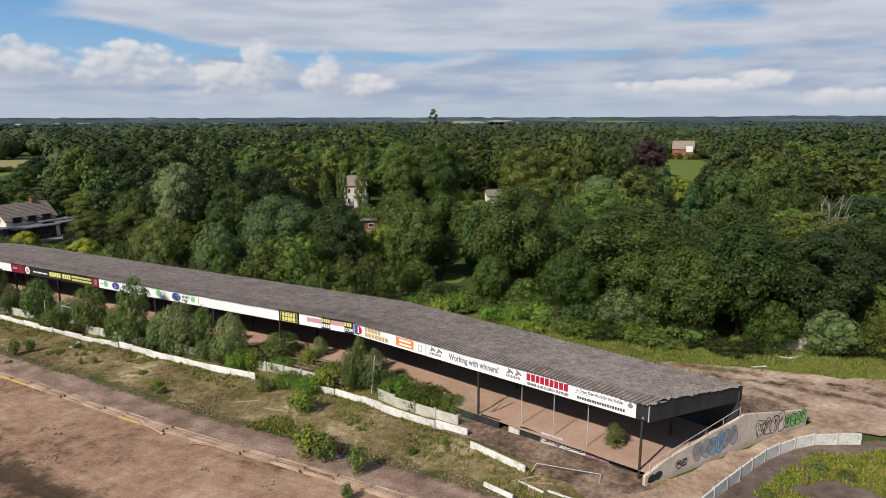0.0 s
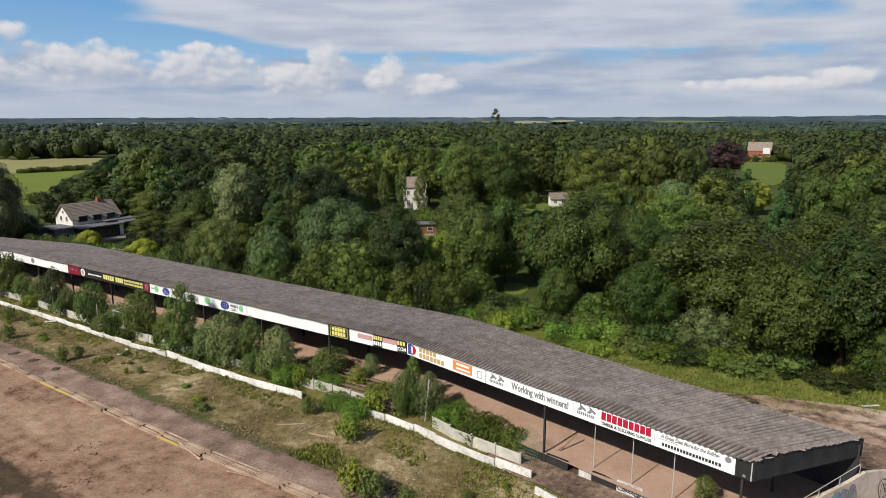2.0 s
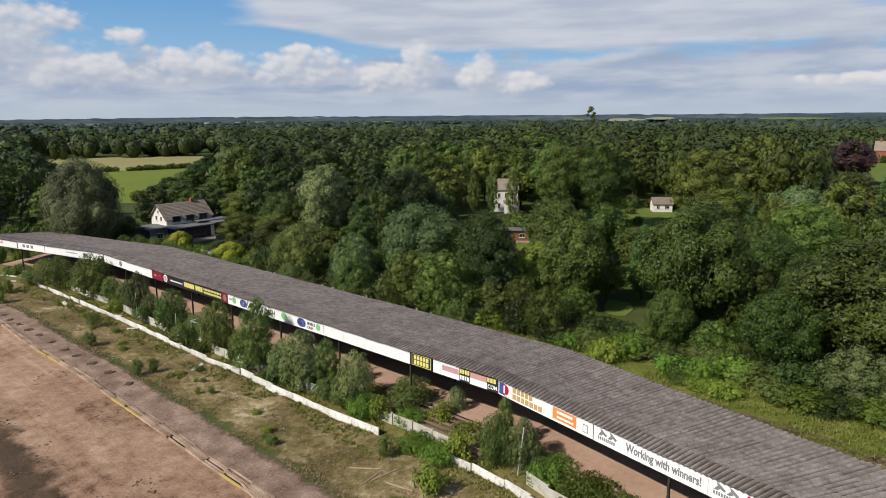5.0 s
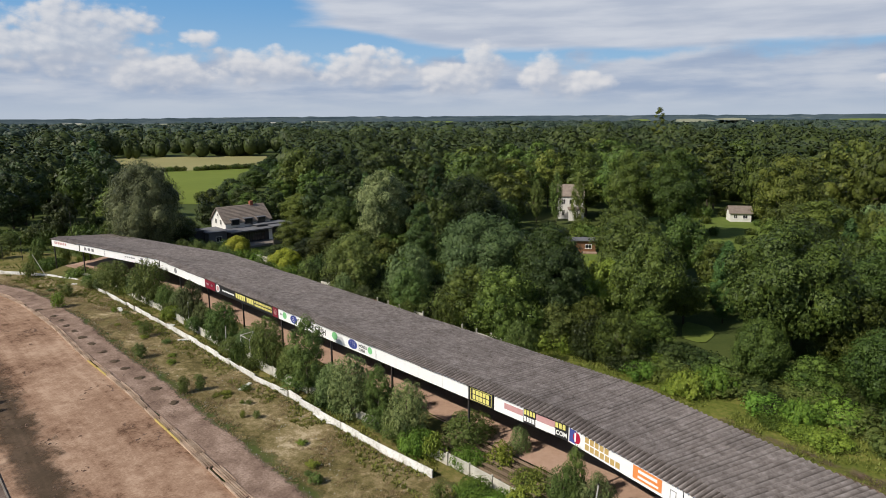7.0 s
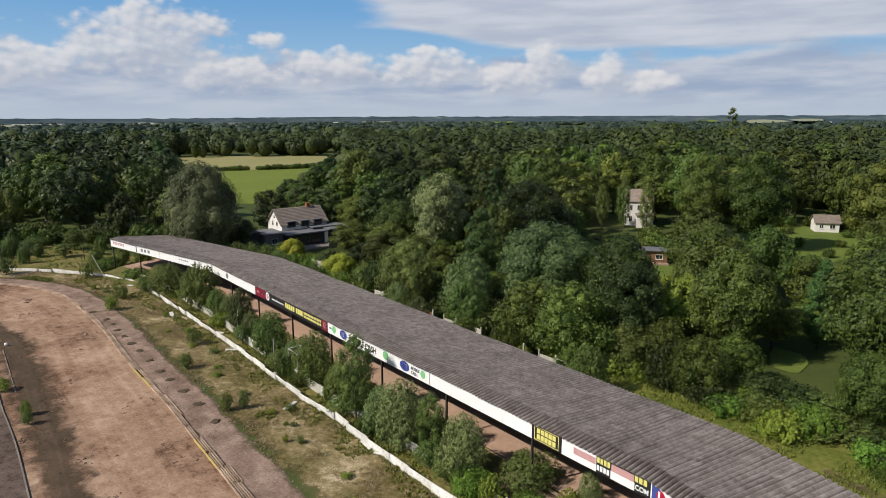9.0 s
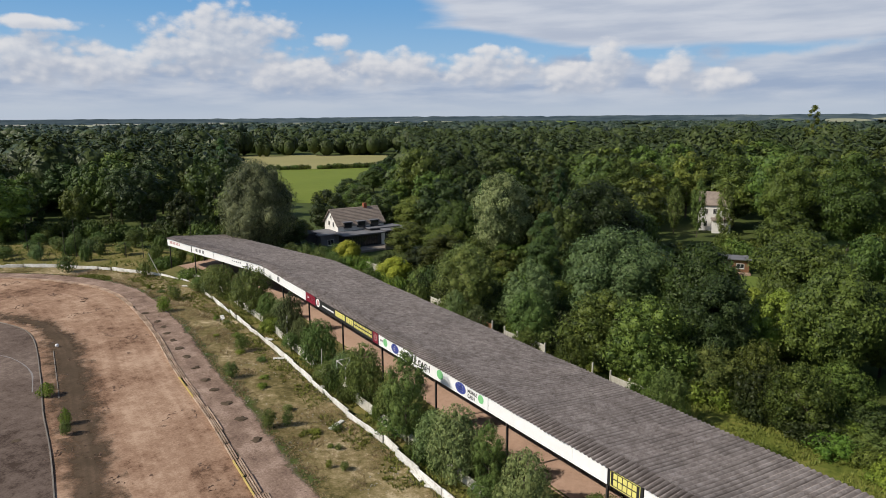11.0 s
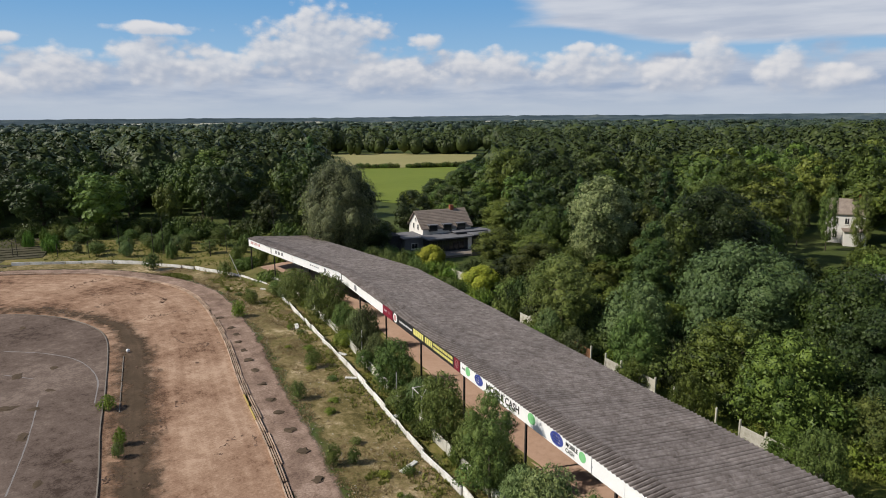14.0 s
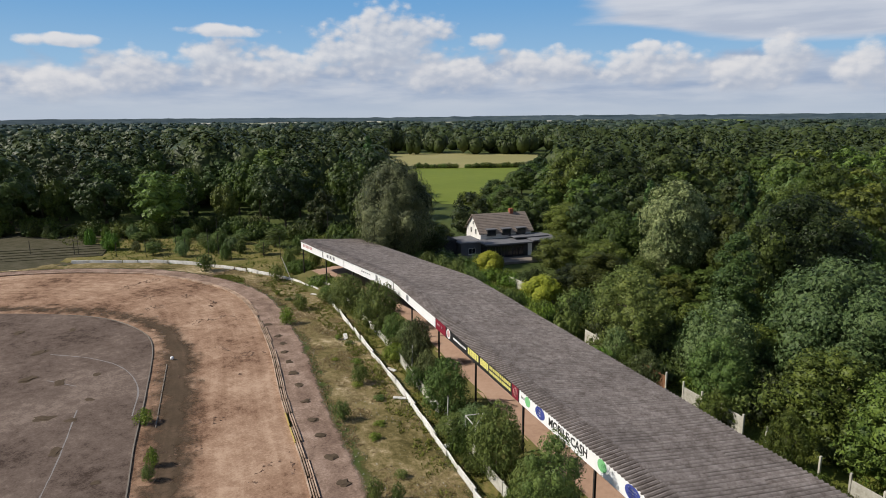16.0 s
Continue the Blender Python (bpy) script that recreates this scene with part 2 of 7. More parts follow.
def foliage(name, dark, light, through_light=0.08, vary=0.48, clump=0.6, patchy=0.5, fine=4.5, gaps=0.44):
    """Leaves: a green that differs from clump to clump and from plant to plant, a little light passing through."""
    m = bpy.data.materials.new(name)
    m.use_nodes = True
    t = m.node_tree
    p = t.nodes["Principled BSDF"]
    p.inputs["Roughness"].default_value, p.inputs["Specular IOR Level"].default_value = 0.5, 0.18
    geo, info = t.nodes.new("ShaderNodeNewGeometry"), t.nodes.new("ShaderNodeObjectInfo")
    co = t.nodes.new("ShaderNodeTexCoord")
    nz = make(t, "ShaderNodeTexNoise", Scale=patchy, Detail=3.0)
    t.links.new(co.outputs["Object"], nz.inputs["Vector"])
    leaf = make(t, "ShaderNodeTexNoise", Scale=fine, Detail=2.0, Roughness=0.7)
    t.links.new(co.outputs["Object"], leaf.inputs["Vector"])
    f = mth(t, "ADD", mth(t, "MULTIPLY", geo.outputs["Random Per Island"], clump), mth(t, "MULTIPLY", nz.outputs[0], 1 - clump))
    f = mth(t, "ADD", f, mth(t, "MULTIPLY", mth(t, "SUBTRACT", leaf.outputs[0], 0.5), 0.9), clamp=True)
    relief = make(t, "ShaderNodeBump", Strength=0.45, Distance=0.7 / fine)
    t.links.new(leaf.outputs[0], relief.inputs["Height"])
    t.links.new(relief.outputs[0], p.inputs["Normal"])
    col = blend(t, f, dark, light)
    hs = t.nodes.new("ShaderNodeHueSaturation")
    t.links.new(col, hs.inputs["Color"])
    r = info.outputs["Random"]
    t.links.new(mth(t, "ADD", mth(t, "MULTIPLY", r, 2 * vary), 1 - vary), hs.inputs["Value"])
    r2 = mth(t, "FRACT", mth(t, "MULTIPLY", r, 7.31))
    t.links.new(mth(t, "ADD", mth(t, "MULTIPLY", r2, 0.05), 0.473), hs.inputs["Hue"])
    hs.inputs["Saturation"].default_value = 1.02
    t.links.new(hs.outputs[0], p.inputs["Base Color"])
    tr = t.nodes.new("ShaderNodeBsdfTranslucent")
    t.links.new(hs.outputs[0], tr.inputs[0])
    mx = make(t, "ShaderNodeMixShader", in_0=through_light)
    t.links.new(p.outputs[0], mx.inputs[1])
    t.links.new(tr.outputs[0], mx.inputs[2])
    body = mx.outputs[0]
    if gaps:
        hole = make(t, "ShaderNodeTexNoise", Scale=fine * 1.5, Detail=1.0, Roughness=0.5)
        t.links.new(co.outputs["Object"], hole.inputs["Vector"])
        cutout = t.nodes.new("ShaderNodeMixShader")
        t.links.new(mth(t, "LESS_THAN", hole.outputs[0], gaps), cutout.inputs[0])
        t.links.new(body, cutout.inputs[1])
        t.links.new(t.nodes.new("ShaderNodeBsdfTransparent").outputs[0], cutout.inputs[2])
        body = cutout.outputs[0]
    t.links.new(body, t.nodes["Material Output"].inputs[0])
    return m


M = {
    "meadow": material("meadow", [(.035, .052, .014), (.06, .08, .02), (.10, .11, .035)], 0.05, spread=0.7, fine=9),
    "verge": material("verge", [(.068, .058, .022), (.135, .110, .044), (.25, .195, .100), (.47, .38, .25)], 0.16, spread=0.36, fine=9, bump=0.1, ragged=1.6, gloss=0.05),
    "dirt": material("dirt", [(.105, .061, .039), (.245, .150, .099), (.335, .220, .150), (.44, .305, .215)], 0.09, spread=0.30, fine=9, bump=0.06, streak=0.16, rough=0.97, gloss=0.05),
    "dark_dirt": material("dark_dirt", [(.036, .027, .017), (.085, .060, .040), (.17, .115, .08)], 0.3, spread=0.6, fine=9, bump=0.05, ragged=3.6, streak=0.3, gloss=0.05),
    "gravel": material("gravel", [(.115, .076, .058), (.24, .166, .126), (.40, .295, .235)], 0.4, spread=0.36, fine=12, bump=0.1, ragged=1.0, streak=0.12, gloss=0.05),
    "asphalt": material("asphalt", [(.056, .040, .032), (.114, .085, .070), (.150, .114, .094), (.215, .167, .139)], 0.10, spread=0.36, fine=10, bump=0.01, rough=0.97, gloss=0.03),
    "lane": material("lane", [(.17, .112, .076), (.36, .255, .185), (.54, .42, .325)], 0.2, spread=0.4, fine=9, bump=0.05, gloss=0.05),
    "grass_strip": material("grass_strip", [(.055, .062, .016), (.115, .112, .030), (.20, .165, .065), (.25, .19, .12)], 0.22, spread=0.55, fine=8, bump=0.1, ragged=1.5, gloss=0.05),
    "bank_grass": material("bank_grass", [(.06, .07, .02), (.12, .115, .035), (.20, .155, .075)], 0.3, spread=0.8, fine=8, bump=0.1),
    "back_grass": material("back_grass", [(.055, .075, .015), (.12, .138, .028), (.21, .19, .055)], 0.25, spread=0.45, fine=8, bump=0.1, ragged=1.5, gloss=0.05),
    "lawn": material("lawn", [(.07, .105, .02), (.115, .155, .03), (.16, .19, .045)], 0.15, spread=0.7, fine=8),
    "pasture": material("pasture", [(.11, .15, .022), (.17, .205, .034)], 0.03, spread=0.6, fine=9),
    "straw": material("straw", [(.23, .215, .085), (.29, .26, .115)], 0.02, spread=0.6, fine=9),
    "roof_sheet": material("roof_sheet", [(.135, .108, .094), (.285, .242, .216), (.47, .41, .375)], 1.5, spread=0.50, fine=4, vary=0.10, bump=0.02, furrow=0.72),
    "board_white": material("board_white", [(.72, .72, .71), (.84, .84, .83)], 0.9, rough=0.5, spread=0.6, gloss=0.4),
    "board_black": material("board_black", [(.012, .012, .013), (.03, .03, .03)], 0.9, rough=0.5, gloss=0.4),
    "board_red": material("board_red", [(.17, .010, .024), (.23, .016, .034)], 0.9, rough=0.5, gloss=0.4),
    "board_orange": material("board_orange", [(.66, .22, .06), (.72, .27, .09)], 0.9, rough=0.5),
    "ink_grey": material("ink_grey", [(.16, .16, .17), (.24, .24, .25)], 2, rough=0.6),
    "ink_red": material("ink_red", [(.34, .010, .035), (.42, .02, .05)], 2, rough=0.6),
    "ink_yellow": material("ink_yellow", [(.62, .57, .16), (.72, .66, .22)], 2, rough=0.6),
    "ink_bronze": material("ink_bronze", [(.42, .29, .10), (.5, .36, .15)], 2, rough=0.6),
    "ink_blue": material("ink_blue", [(.045, .060, .23), (.07, .09, .30)], 2, rough=0.6),
    "ink_green": material("ink_green", [(.15, .44, .17), (.24, .54, .26)], 2, rough=0.6),
    "ink_pink": material("ink_pink", [(.45, .24, .24), (.55, .33, .32)], 2, rough=0.6),
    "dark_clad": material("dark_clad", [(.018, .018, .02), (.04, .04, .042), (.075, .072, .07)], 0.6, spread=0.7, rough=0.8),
    "steel": material("steel", [(.02, .02, .02), (.06, .05, .045)], 1.5, rough=0.7),
    "pale_steel": material("pale_steel", [(.35, .34, .32), (.5, .49, .46)], 1.5, rough=0.6),
    "terrace": material("terrace", [(.30, .195, .14), (.40, .265, .195), (.46, .32, .245)], 0.25, spread=0.6, fine=8, bump=0.02),
    "old_step": material("old_step", [(.06, .045, .028), (.12, .09, .058), (.17, .14, .075)], 0.6, spread=0.6, fine=8, bump=0.02),
    "white_wall": material("white_wall", [(.30, .27, .22), (.62, .60, .56), (.76, .75, .72)], 0.8, spread=0.45, fine=8, bump=0.01, vary=0.08),
    "panel": material("panel", [(.24, .225, .175), (.43, .41, .35), (.60, .58, .52)], 0.9, spread=0.6, fine=7, bump=0.01, vary=0.14),
    "concrete": material("concrete", [(.34, .27, .21), (.56, .475, .395), (.68, .60, .52)], 0.5, spread=0.42, fine=9, bump=0.01),
    "edging": material("edging", [(.13, .11, .09), (.24, .21, .18)], 1.0, spread=0.8, vary=0.15),
    "apron_soil": material("apron_soil", [(.055, .038, .028), (.16, .110, .082), (.33, .24, .18)], 0.3, spread=0.40, fine=8, bump=0.05, gloss=0.05),
    "timber": material("timber", [(.18, .115, .08), (.35, .245, .175), (.52, .41, .32)], 0.8, spread=0.45, fine=9, bump=0.01, vary=0.25),
    "yellow_timber": material("yellow_timber", [(.36, .27, .09), (.50, .38, .14)], 0.8, spread=0.8, vary=0.1),
    "brick": material("brick", [(.22, .075, .045), (.33, .12, .07)], 1.2, spread=0.7, fine=8),
    "house_tile": material("house_tile", [(.13, .10, .08), (.215, .175, .145), (.30, .25, .21)], 1.2, spread=0.7, fine=6, vary=0.15),
    "slate": material("slate", [(.10, .10, .11), (.19, .19, .20)], 0.8, spread=0.8),
    "render_white": material("render_white", [(.62, .60, .56), (.76, .74, .70)], 0.6, spread=0.7),
    "hut_wood": material("hut_wood", [(.15, .075, .04), (.26, .14, .08)], 0.8, spread=0.7),
    "glass": material("glass", [(.012, .014, .017), (.02, .022, .026)], 1, rough=0.08, gloss=0.6),
    "bark": material("bark", [(.05, .04, .03), (.11, .09, .07)], 1.5, spread=0.7, stretch=(1, 1, .25), bump=0.02),
    "heap_soil": material("heap_soil", [(.05, .038, .024), (.13, .095, .068)], 1.5, spread=0.8, bump=0.05, gloss=0.05),
    "clod": material("clod", [(.12, .078, .056), (.24, .16, .118)], 1.5, spread=0.8, gloss=0.05),
    "rut": material("rut", [(.07, .046, .032), (.14, .095, .068), (.24, .17, .125)], 0.4, spread=0.5, fine=8, ragged=1.6, gloss=0.05),
    "mossy_step": material("mossy_step", [(.035, .036, .018), (.075, .068, .042), (.13, .115, .085)], 0.5, spread=0.6, fine=8, gloss=0.05),
    "bench": material("bench", [(.17, .12, .08), (.27, .20, .14)], 1.0, spread=0.7, vary=0.15),
    "chalk": material("chalk", [(.17, .155, .148), (.27, .25, .24)], 0.8, spread=0.8),
    # horizon ridges: the blue of distance haze is put into the base colour
    "haze_blue_hill": material("haze_blue_hill", [(.016, .030, .040), (.034, .054, .066), (.058, .082, .092), (.15, .165, .14)], 0.0035, spread=0.5, fine=5, stretch=(1, 1, 12)),
    "far_field": material("far_field", [(.20, .22, .14), (.30, .29, .20)], 0.003, spread=0.6),
    "net_green": material("net_green", [(.10, .17, .09), (.18, .26, .15)], 1.2),
    "paint_black": material("paint_black", [(.015, .015, .016), (.045, .043, .042)], 1.2, spread=0.7),
    "spray_blue": material("spray_blue", [(.14, .32, .46), (.24, .45, .58)], 1.2),
    "spray_grey": material("spray_grey", [(.24, .24, .25), (.42, .41, .40)], 0.9, spread=0.5),
    "spray_green": material("spray_green", [(.17, .50, .12), (.30, .62, .22)], 1.2),
    "spray_pink": material("spray_pink", [(.24, .13, .15), (.36, .22, .25)], 1.2),
    "spray_black": material("spray_black", [(.02, .02, .025), (.06, .06, .07)], 1.2),
    "dead_wood": material("dead_wood", [(.20, .175, .13), (.36, .32, .26)], 1.5),
    "oak": foliage("oak", (0.009, 0.021, 0.005), (0.108, 0.146, 0.029)),
    "ash": foliage("ash", (0.015, 0.032, 0.006), (0.152, 0.196, 0.039)),
    "pale": foliage("pale", (.045, .070, .018), (.31, .345, .15), vary=0.1, clump=0.8),
    "lime": foliage("lime", (.085, .125, .018), (.25, .30, .05), vary=0.12),
    "gold": foliage("gold", (0.15, 0.18, 0.02), (0.46, 0.47, 0.06), vary=0.1),
    "conifer": foliage("conifer", (0.022, 0.05, 0.016), (0.085, 0.132, 0.034)),
    "copper": foliage("copper", (0.03, 0.018, 0.02), (0.075, 0.04, 0.04), vary=0.1),
    "willow": foliage("willow", (.046, .076, .026), (.185, .228, .085), fine=7.0),
    "dusky": foliage("dusky", (0.007, 0.016, 0.005), (0.070, 0.097, 0.026)),
    "bramble": foliage("bramble", (.040, .080, .012), (.160, .230, .036), fine=7.0),
    "lime_blades": foliage("lime_blades", (.08, .12, .02), (.25, .28, .05), vary=0, gaps=0),
    "dry_blades": foliage("dry_blades", (.20, .16, .07), (.46, .38, .21), vary=0, gaps=0),
    "green_blades": foliage("green_blades", (.085, .110, .020), (.24, .26, .065), vary=0, gaps=0),
    "scrub": foliage("scrub", (.040, .070, .016), (.175, .225, .060), vary=0.22, fine=9.0),
    "silver": foliage("silver", (.024, .044, .013), (.145, .182, .066), vary=0.08, fine=6.0),
    "chestnut": foliage("chestnut", (.010, .020, .007), (.165, .195, .090), vary=0.05, clump=0.85),
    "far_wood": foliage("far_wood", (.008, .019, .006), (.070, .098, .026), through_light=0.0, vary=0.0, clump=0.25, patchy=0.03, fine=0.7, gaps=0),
    # farthest woods: a bluer, flatter green with the haze painted into it
    "haze_tint_wood": foliage("haze_tint_wood", (.018, .034, .024), (.052, .076, .044), through_light=0.0, vary=0.0, clump=0.2, patchy=0.008, fine=0.35, gaps=0),
}


# ---------------------------------------------------------------- building tools
def mesh_of(name, bm):
    me = bpy.data.meshes.new(name)
    bmesh.ops.recalc_face_normals(bm, faces=bm.faces)
    bm.to_mesh(me)
    bm.free()
    return me


def part(name, bm, mat, parent=None, label=""):
    """One bmesh as one mesh object, under a thing or a part."""
    me = bm if isinstance(bm, bpy.types.Mesh) else mesh_of(name, bm)
    if not me.materials:
        me.materials.append(M[mat])
    ob = new(name, me)
    ob.parent = parent
    return tagged(ob, label)


def thing(name, m, label, category, group="", kind=""):
    ob = new(name)
    ob.matrix_world = m
    ob.empty_display_size = 0.3
    return tagged(ob, label, category, group, kind)


def box(bm, x0, x1, y0, y1, z0, z1, m=None):
    vs = [bm.verts.new((x, y, z)) for z in (z0, z1) for x, y in ((x0, y0), (x1, y0), (x1, y1), (x0, y1))]
    for f in ((3, 2, 1, 0), (4, 5, 6, 7), (0, 1, 5, 4), (1, 2, 6, 5), (2, 3, 7, 6), (3, 0, 4, 7)):
        bm.faces.new([vs[i] for i in f])
    if m is not None:
        bmesh.ops.transform(bm, matrix=m, verts=vs)
    return vs


def boxed(x0, x1, y0, y1, z0, z1, bevel=0.0, m=None):
    bm = bmesh.new()
    box(bm, x0, x1, y0, y1, z0, z1, m)
    if bevel:
        bmesh.ops.bevel(bm, geom=bm.edges[:], offset=bevel, segments=1, affect="EDGES")
    return bm


def prism(bm, pts, z0, z1):
    """A vertical prism over a plan outline."""
    lo = [bm.verts.new((x, y, z0)) for x, y in pts]
    hi = [bm.verts.new((x, y, z1)) for x, y in pts]
    n = len(pts)
    bm.faces.new(hi)
    bm.faces.new(lo[::-1])
    for i in range(n):
        bm.faces.new((lo[i], lo[(i + 1) % n], hi[(i + 1) % n], hi[i]))


def rod(bm, a, b, r, sides=6, r2=None):
    a, b = Vector(a), Vector(b)
    q = (b - a).to_track_quat("Z", "Y").to_matrix()
    rings = []
    for p, rr in ((a, r), (b, r if r2 is None else r2)):
        rings.append([bm.verts.new(p + q @ Vector((rr * math.cos(i * math.tau / sides), rr * math.sin(i * math.tau / sides), 0))) for i in range(sides)])
    for i in range(sides):
        bm.faces.new((rings[0][i], rings[0][(i + 1) % sides], rings[1][(i + 1) % sides], rings[1][i]))
    bm.faces.new(rings[0][::-1])
    bm.faces.new(rings[1])


def rodded(*rods, sides=6):
    bm = bmesh.new()
    for a, b, r in rods:
        rod(bm, a, b, r, sides)
    return bm


def curve_points(pts, step=1.0):
    """A smooth line through plan points (Catmull-Rom), at about even steps."""
    p = [Vector(q).to_2d() for q in pts]
    p = [2 * p[0] - p[1]] + p + [2 * p[-1] - p[-2]]
    out = []
    for i in range(1, len(p) - 2):
        n = max(1, int((p[i + 1] - p[i]).length / step))
        for k in range(n):
            t = k / n
            a, b, c, d = p[i - 1:i + 3]
            out.append(0.5 * ((2 * b) + (c - a) * t + (2 * a - 5 * b + 4 * c - d) * t * t + (3 * b - a - 3 * c + d) * t ** 3))
    out.append(p[-2])
    return out


def shifted(line, d):
    """A plan line moved sideways by d to the left of its run."""
    out = []
    for i, q in enumerate(line):
        a, b = line[max(0, i - 1)], line[min(len(line) - 1, i + 1)]
        t = (b - a).normalized()
        out.append(q + Vector((-t.y, t.x)) * d)
    return out


def strip(name, left, right, z, mat, jitter=0.0, seed=0, cross=1, label="", bumpy=0.0):
    """A sheet between two plan lines with the same number of points. Its attribute 'run' holds the metres along, across and from the nearer edge."""
    rng = random.Random(seed)
    verts, faces, run = [], [], []
    gone = 0.0
    for i, (a, b) in enumerate(zip(left, right)):
        if i:
            gone += (a - left[i - 1]).length
        wide = (b - a).length
        ja, jb = (Vector((rng.uniform(-1, 1), rng.uniform(-1, 1))) * jitter for _ in (0, 1))
        for k in range(cross + 1):
            u = k / cross
            q = (a + ja).lerp(b + jb, u)
            h = noise.noise((q.x * 0.35, q.y * 0.35, seed)) * bumpy if 0 < k < cross else 0
            verts.append((q.x, q.y, z + h))
            run.append((gone, wide * u, min(u, 1 - u) * wide))
    n = cross + 1
    for i in range(len(left) - 1):
        for k in range(cross):
            faces.append((i * n + k, i * n + k + 1, (i + 1) * n + k + 1, (i + 1) * n + k))
    me = bpy.data.meshes.new(name)
    me.from_pydata(verts, [], faces)
    me.attributes.new("run", "FLOAT_VECTOR", "POINT").data.foreach_set("vector", np.array(run, np.float32).ravel())
    me.polygons.foreach_set("use_smooth", [True] * len(faces))
    if me.polygons[0].normal.z < 0:
        me.flip_normals()
    ob = part(name, me, mat)
    return tagged(ob, label, "ground", kind="structure")


def patch(name, pts, z, mat, label="", jitter=0.4, seed=0, step=1.5, category="ground"):
    """A flat sheet inside a smooth ragged outline."""
    rng = random.Random(seed)
    line = curve_points(list(pts) + [pts[0]], step)[:-1]
    bm = bmesh.new()
    vs = [bm.verts.new((q.x + rng.uniform(-jitter, jitter), q.y + rng.uniform(-jitter, jitter), z)) for q in line]
    f = bm.faces.new(vs)
    if f.normal.z < 0:
        f.normal_flip()
    bmesh.ops.triangulate(bm, faces=[f])
    ob = part(name, bm, mat)
    ob.data.attributes.new("run", "FLOAT_VECTOR", "POINT").data.foreach_set("vector", np.tile(np.array((0, 0, 9), np.float32), len(ob.data.vertices)))
    return tagged(ob, label, category, kind="structure")


# ---------------------------------------------------------------- the plan
KERB = curve_points([(44, 16), (20, 29), (-5.9, 42.2), (-25.2, 51.6), (-45, 62.2), (-56, 68.1), (-68.7, 74.4), (-82.5, 81.8), (-97.6, 88.6), (-107.2, 91.4),
                     (-116.9, 91.6), (-129.7, 88.6), (-136.3, 84.3), (-143.2, 78.3), (-149, 70), (-152, 58)], 1.2)
WALL = curve_points([(2.0, 50.4), (-2.6, 53.1), (-7.3, 56.6), (-11.6, 59.2), (-19.7, 62.6), (-30.9, 67.9), (-37.2, 71.4), (-43.3, 74.2), (-51.3, 78.3), (-59.6, 82.7),
                     (-69.4, 87.6), (-77.3, 91.3), (-86.3, 95.7), (-94.6, 99.7), (-102.3, 101.8), (-113, 102.0), (-128.3, 98.6), (-139, 93.2), (-145.1, 87.9), (-152.5, 80.5)], 1.0)
FRONT = [Vector(q) for q in ((14.9, 43.2), (-9.3, 62.5), (-77.5, 97.4), (-109.0, 105.4))]
BACK = [Vector(q) for q in ((24.1, 48.9), (-4.2, 72.8), (-72.6, 107.9), (-106.5, 116.6))]
Z_FRONT, Z_BACK = 6.25, 5.3


def along(line, s):
    """The point s metres along a polyline, and its direction."""
    for a, b in zip(line, line[1:]):
        d = (b - a).length
        if s <= d or b is line[-1]:
            t = (b - a) / d
            return a + t * s, t
        s -= d


def frame_at(q, t, z=0.0):
    """A pose at a plan point whose x axis runs along t."""
    return pose(q.x, q.y, z, 0, 0, math.degrees(math.atan2(t.y, t.x)))


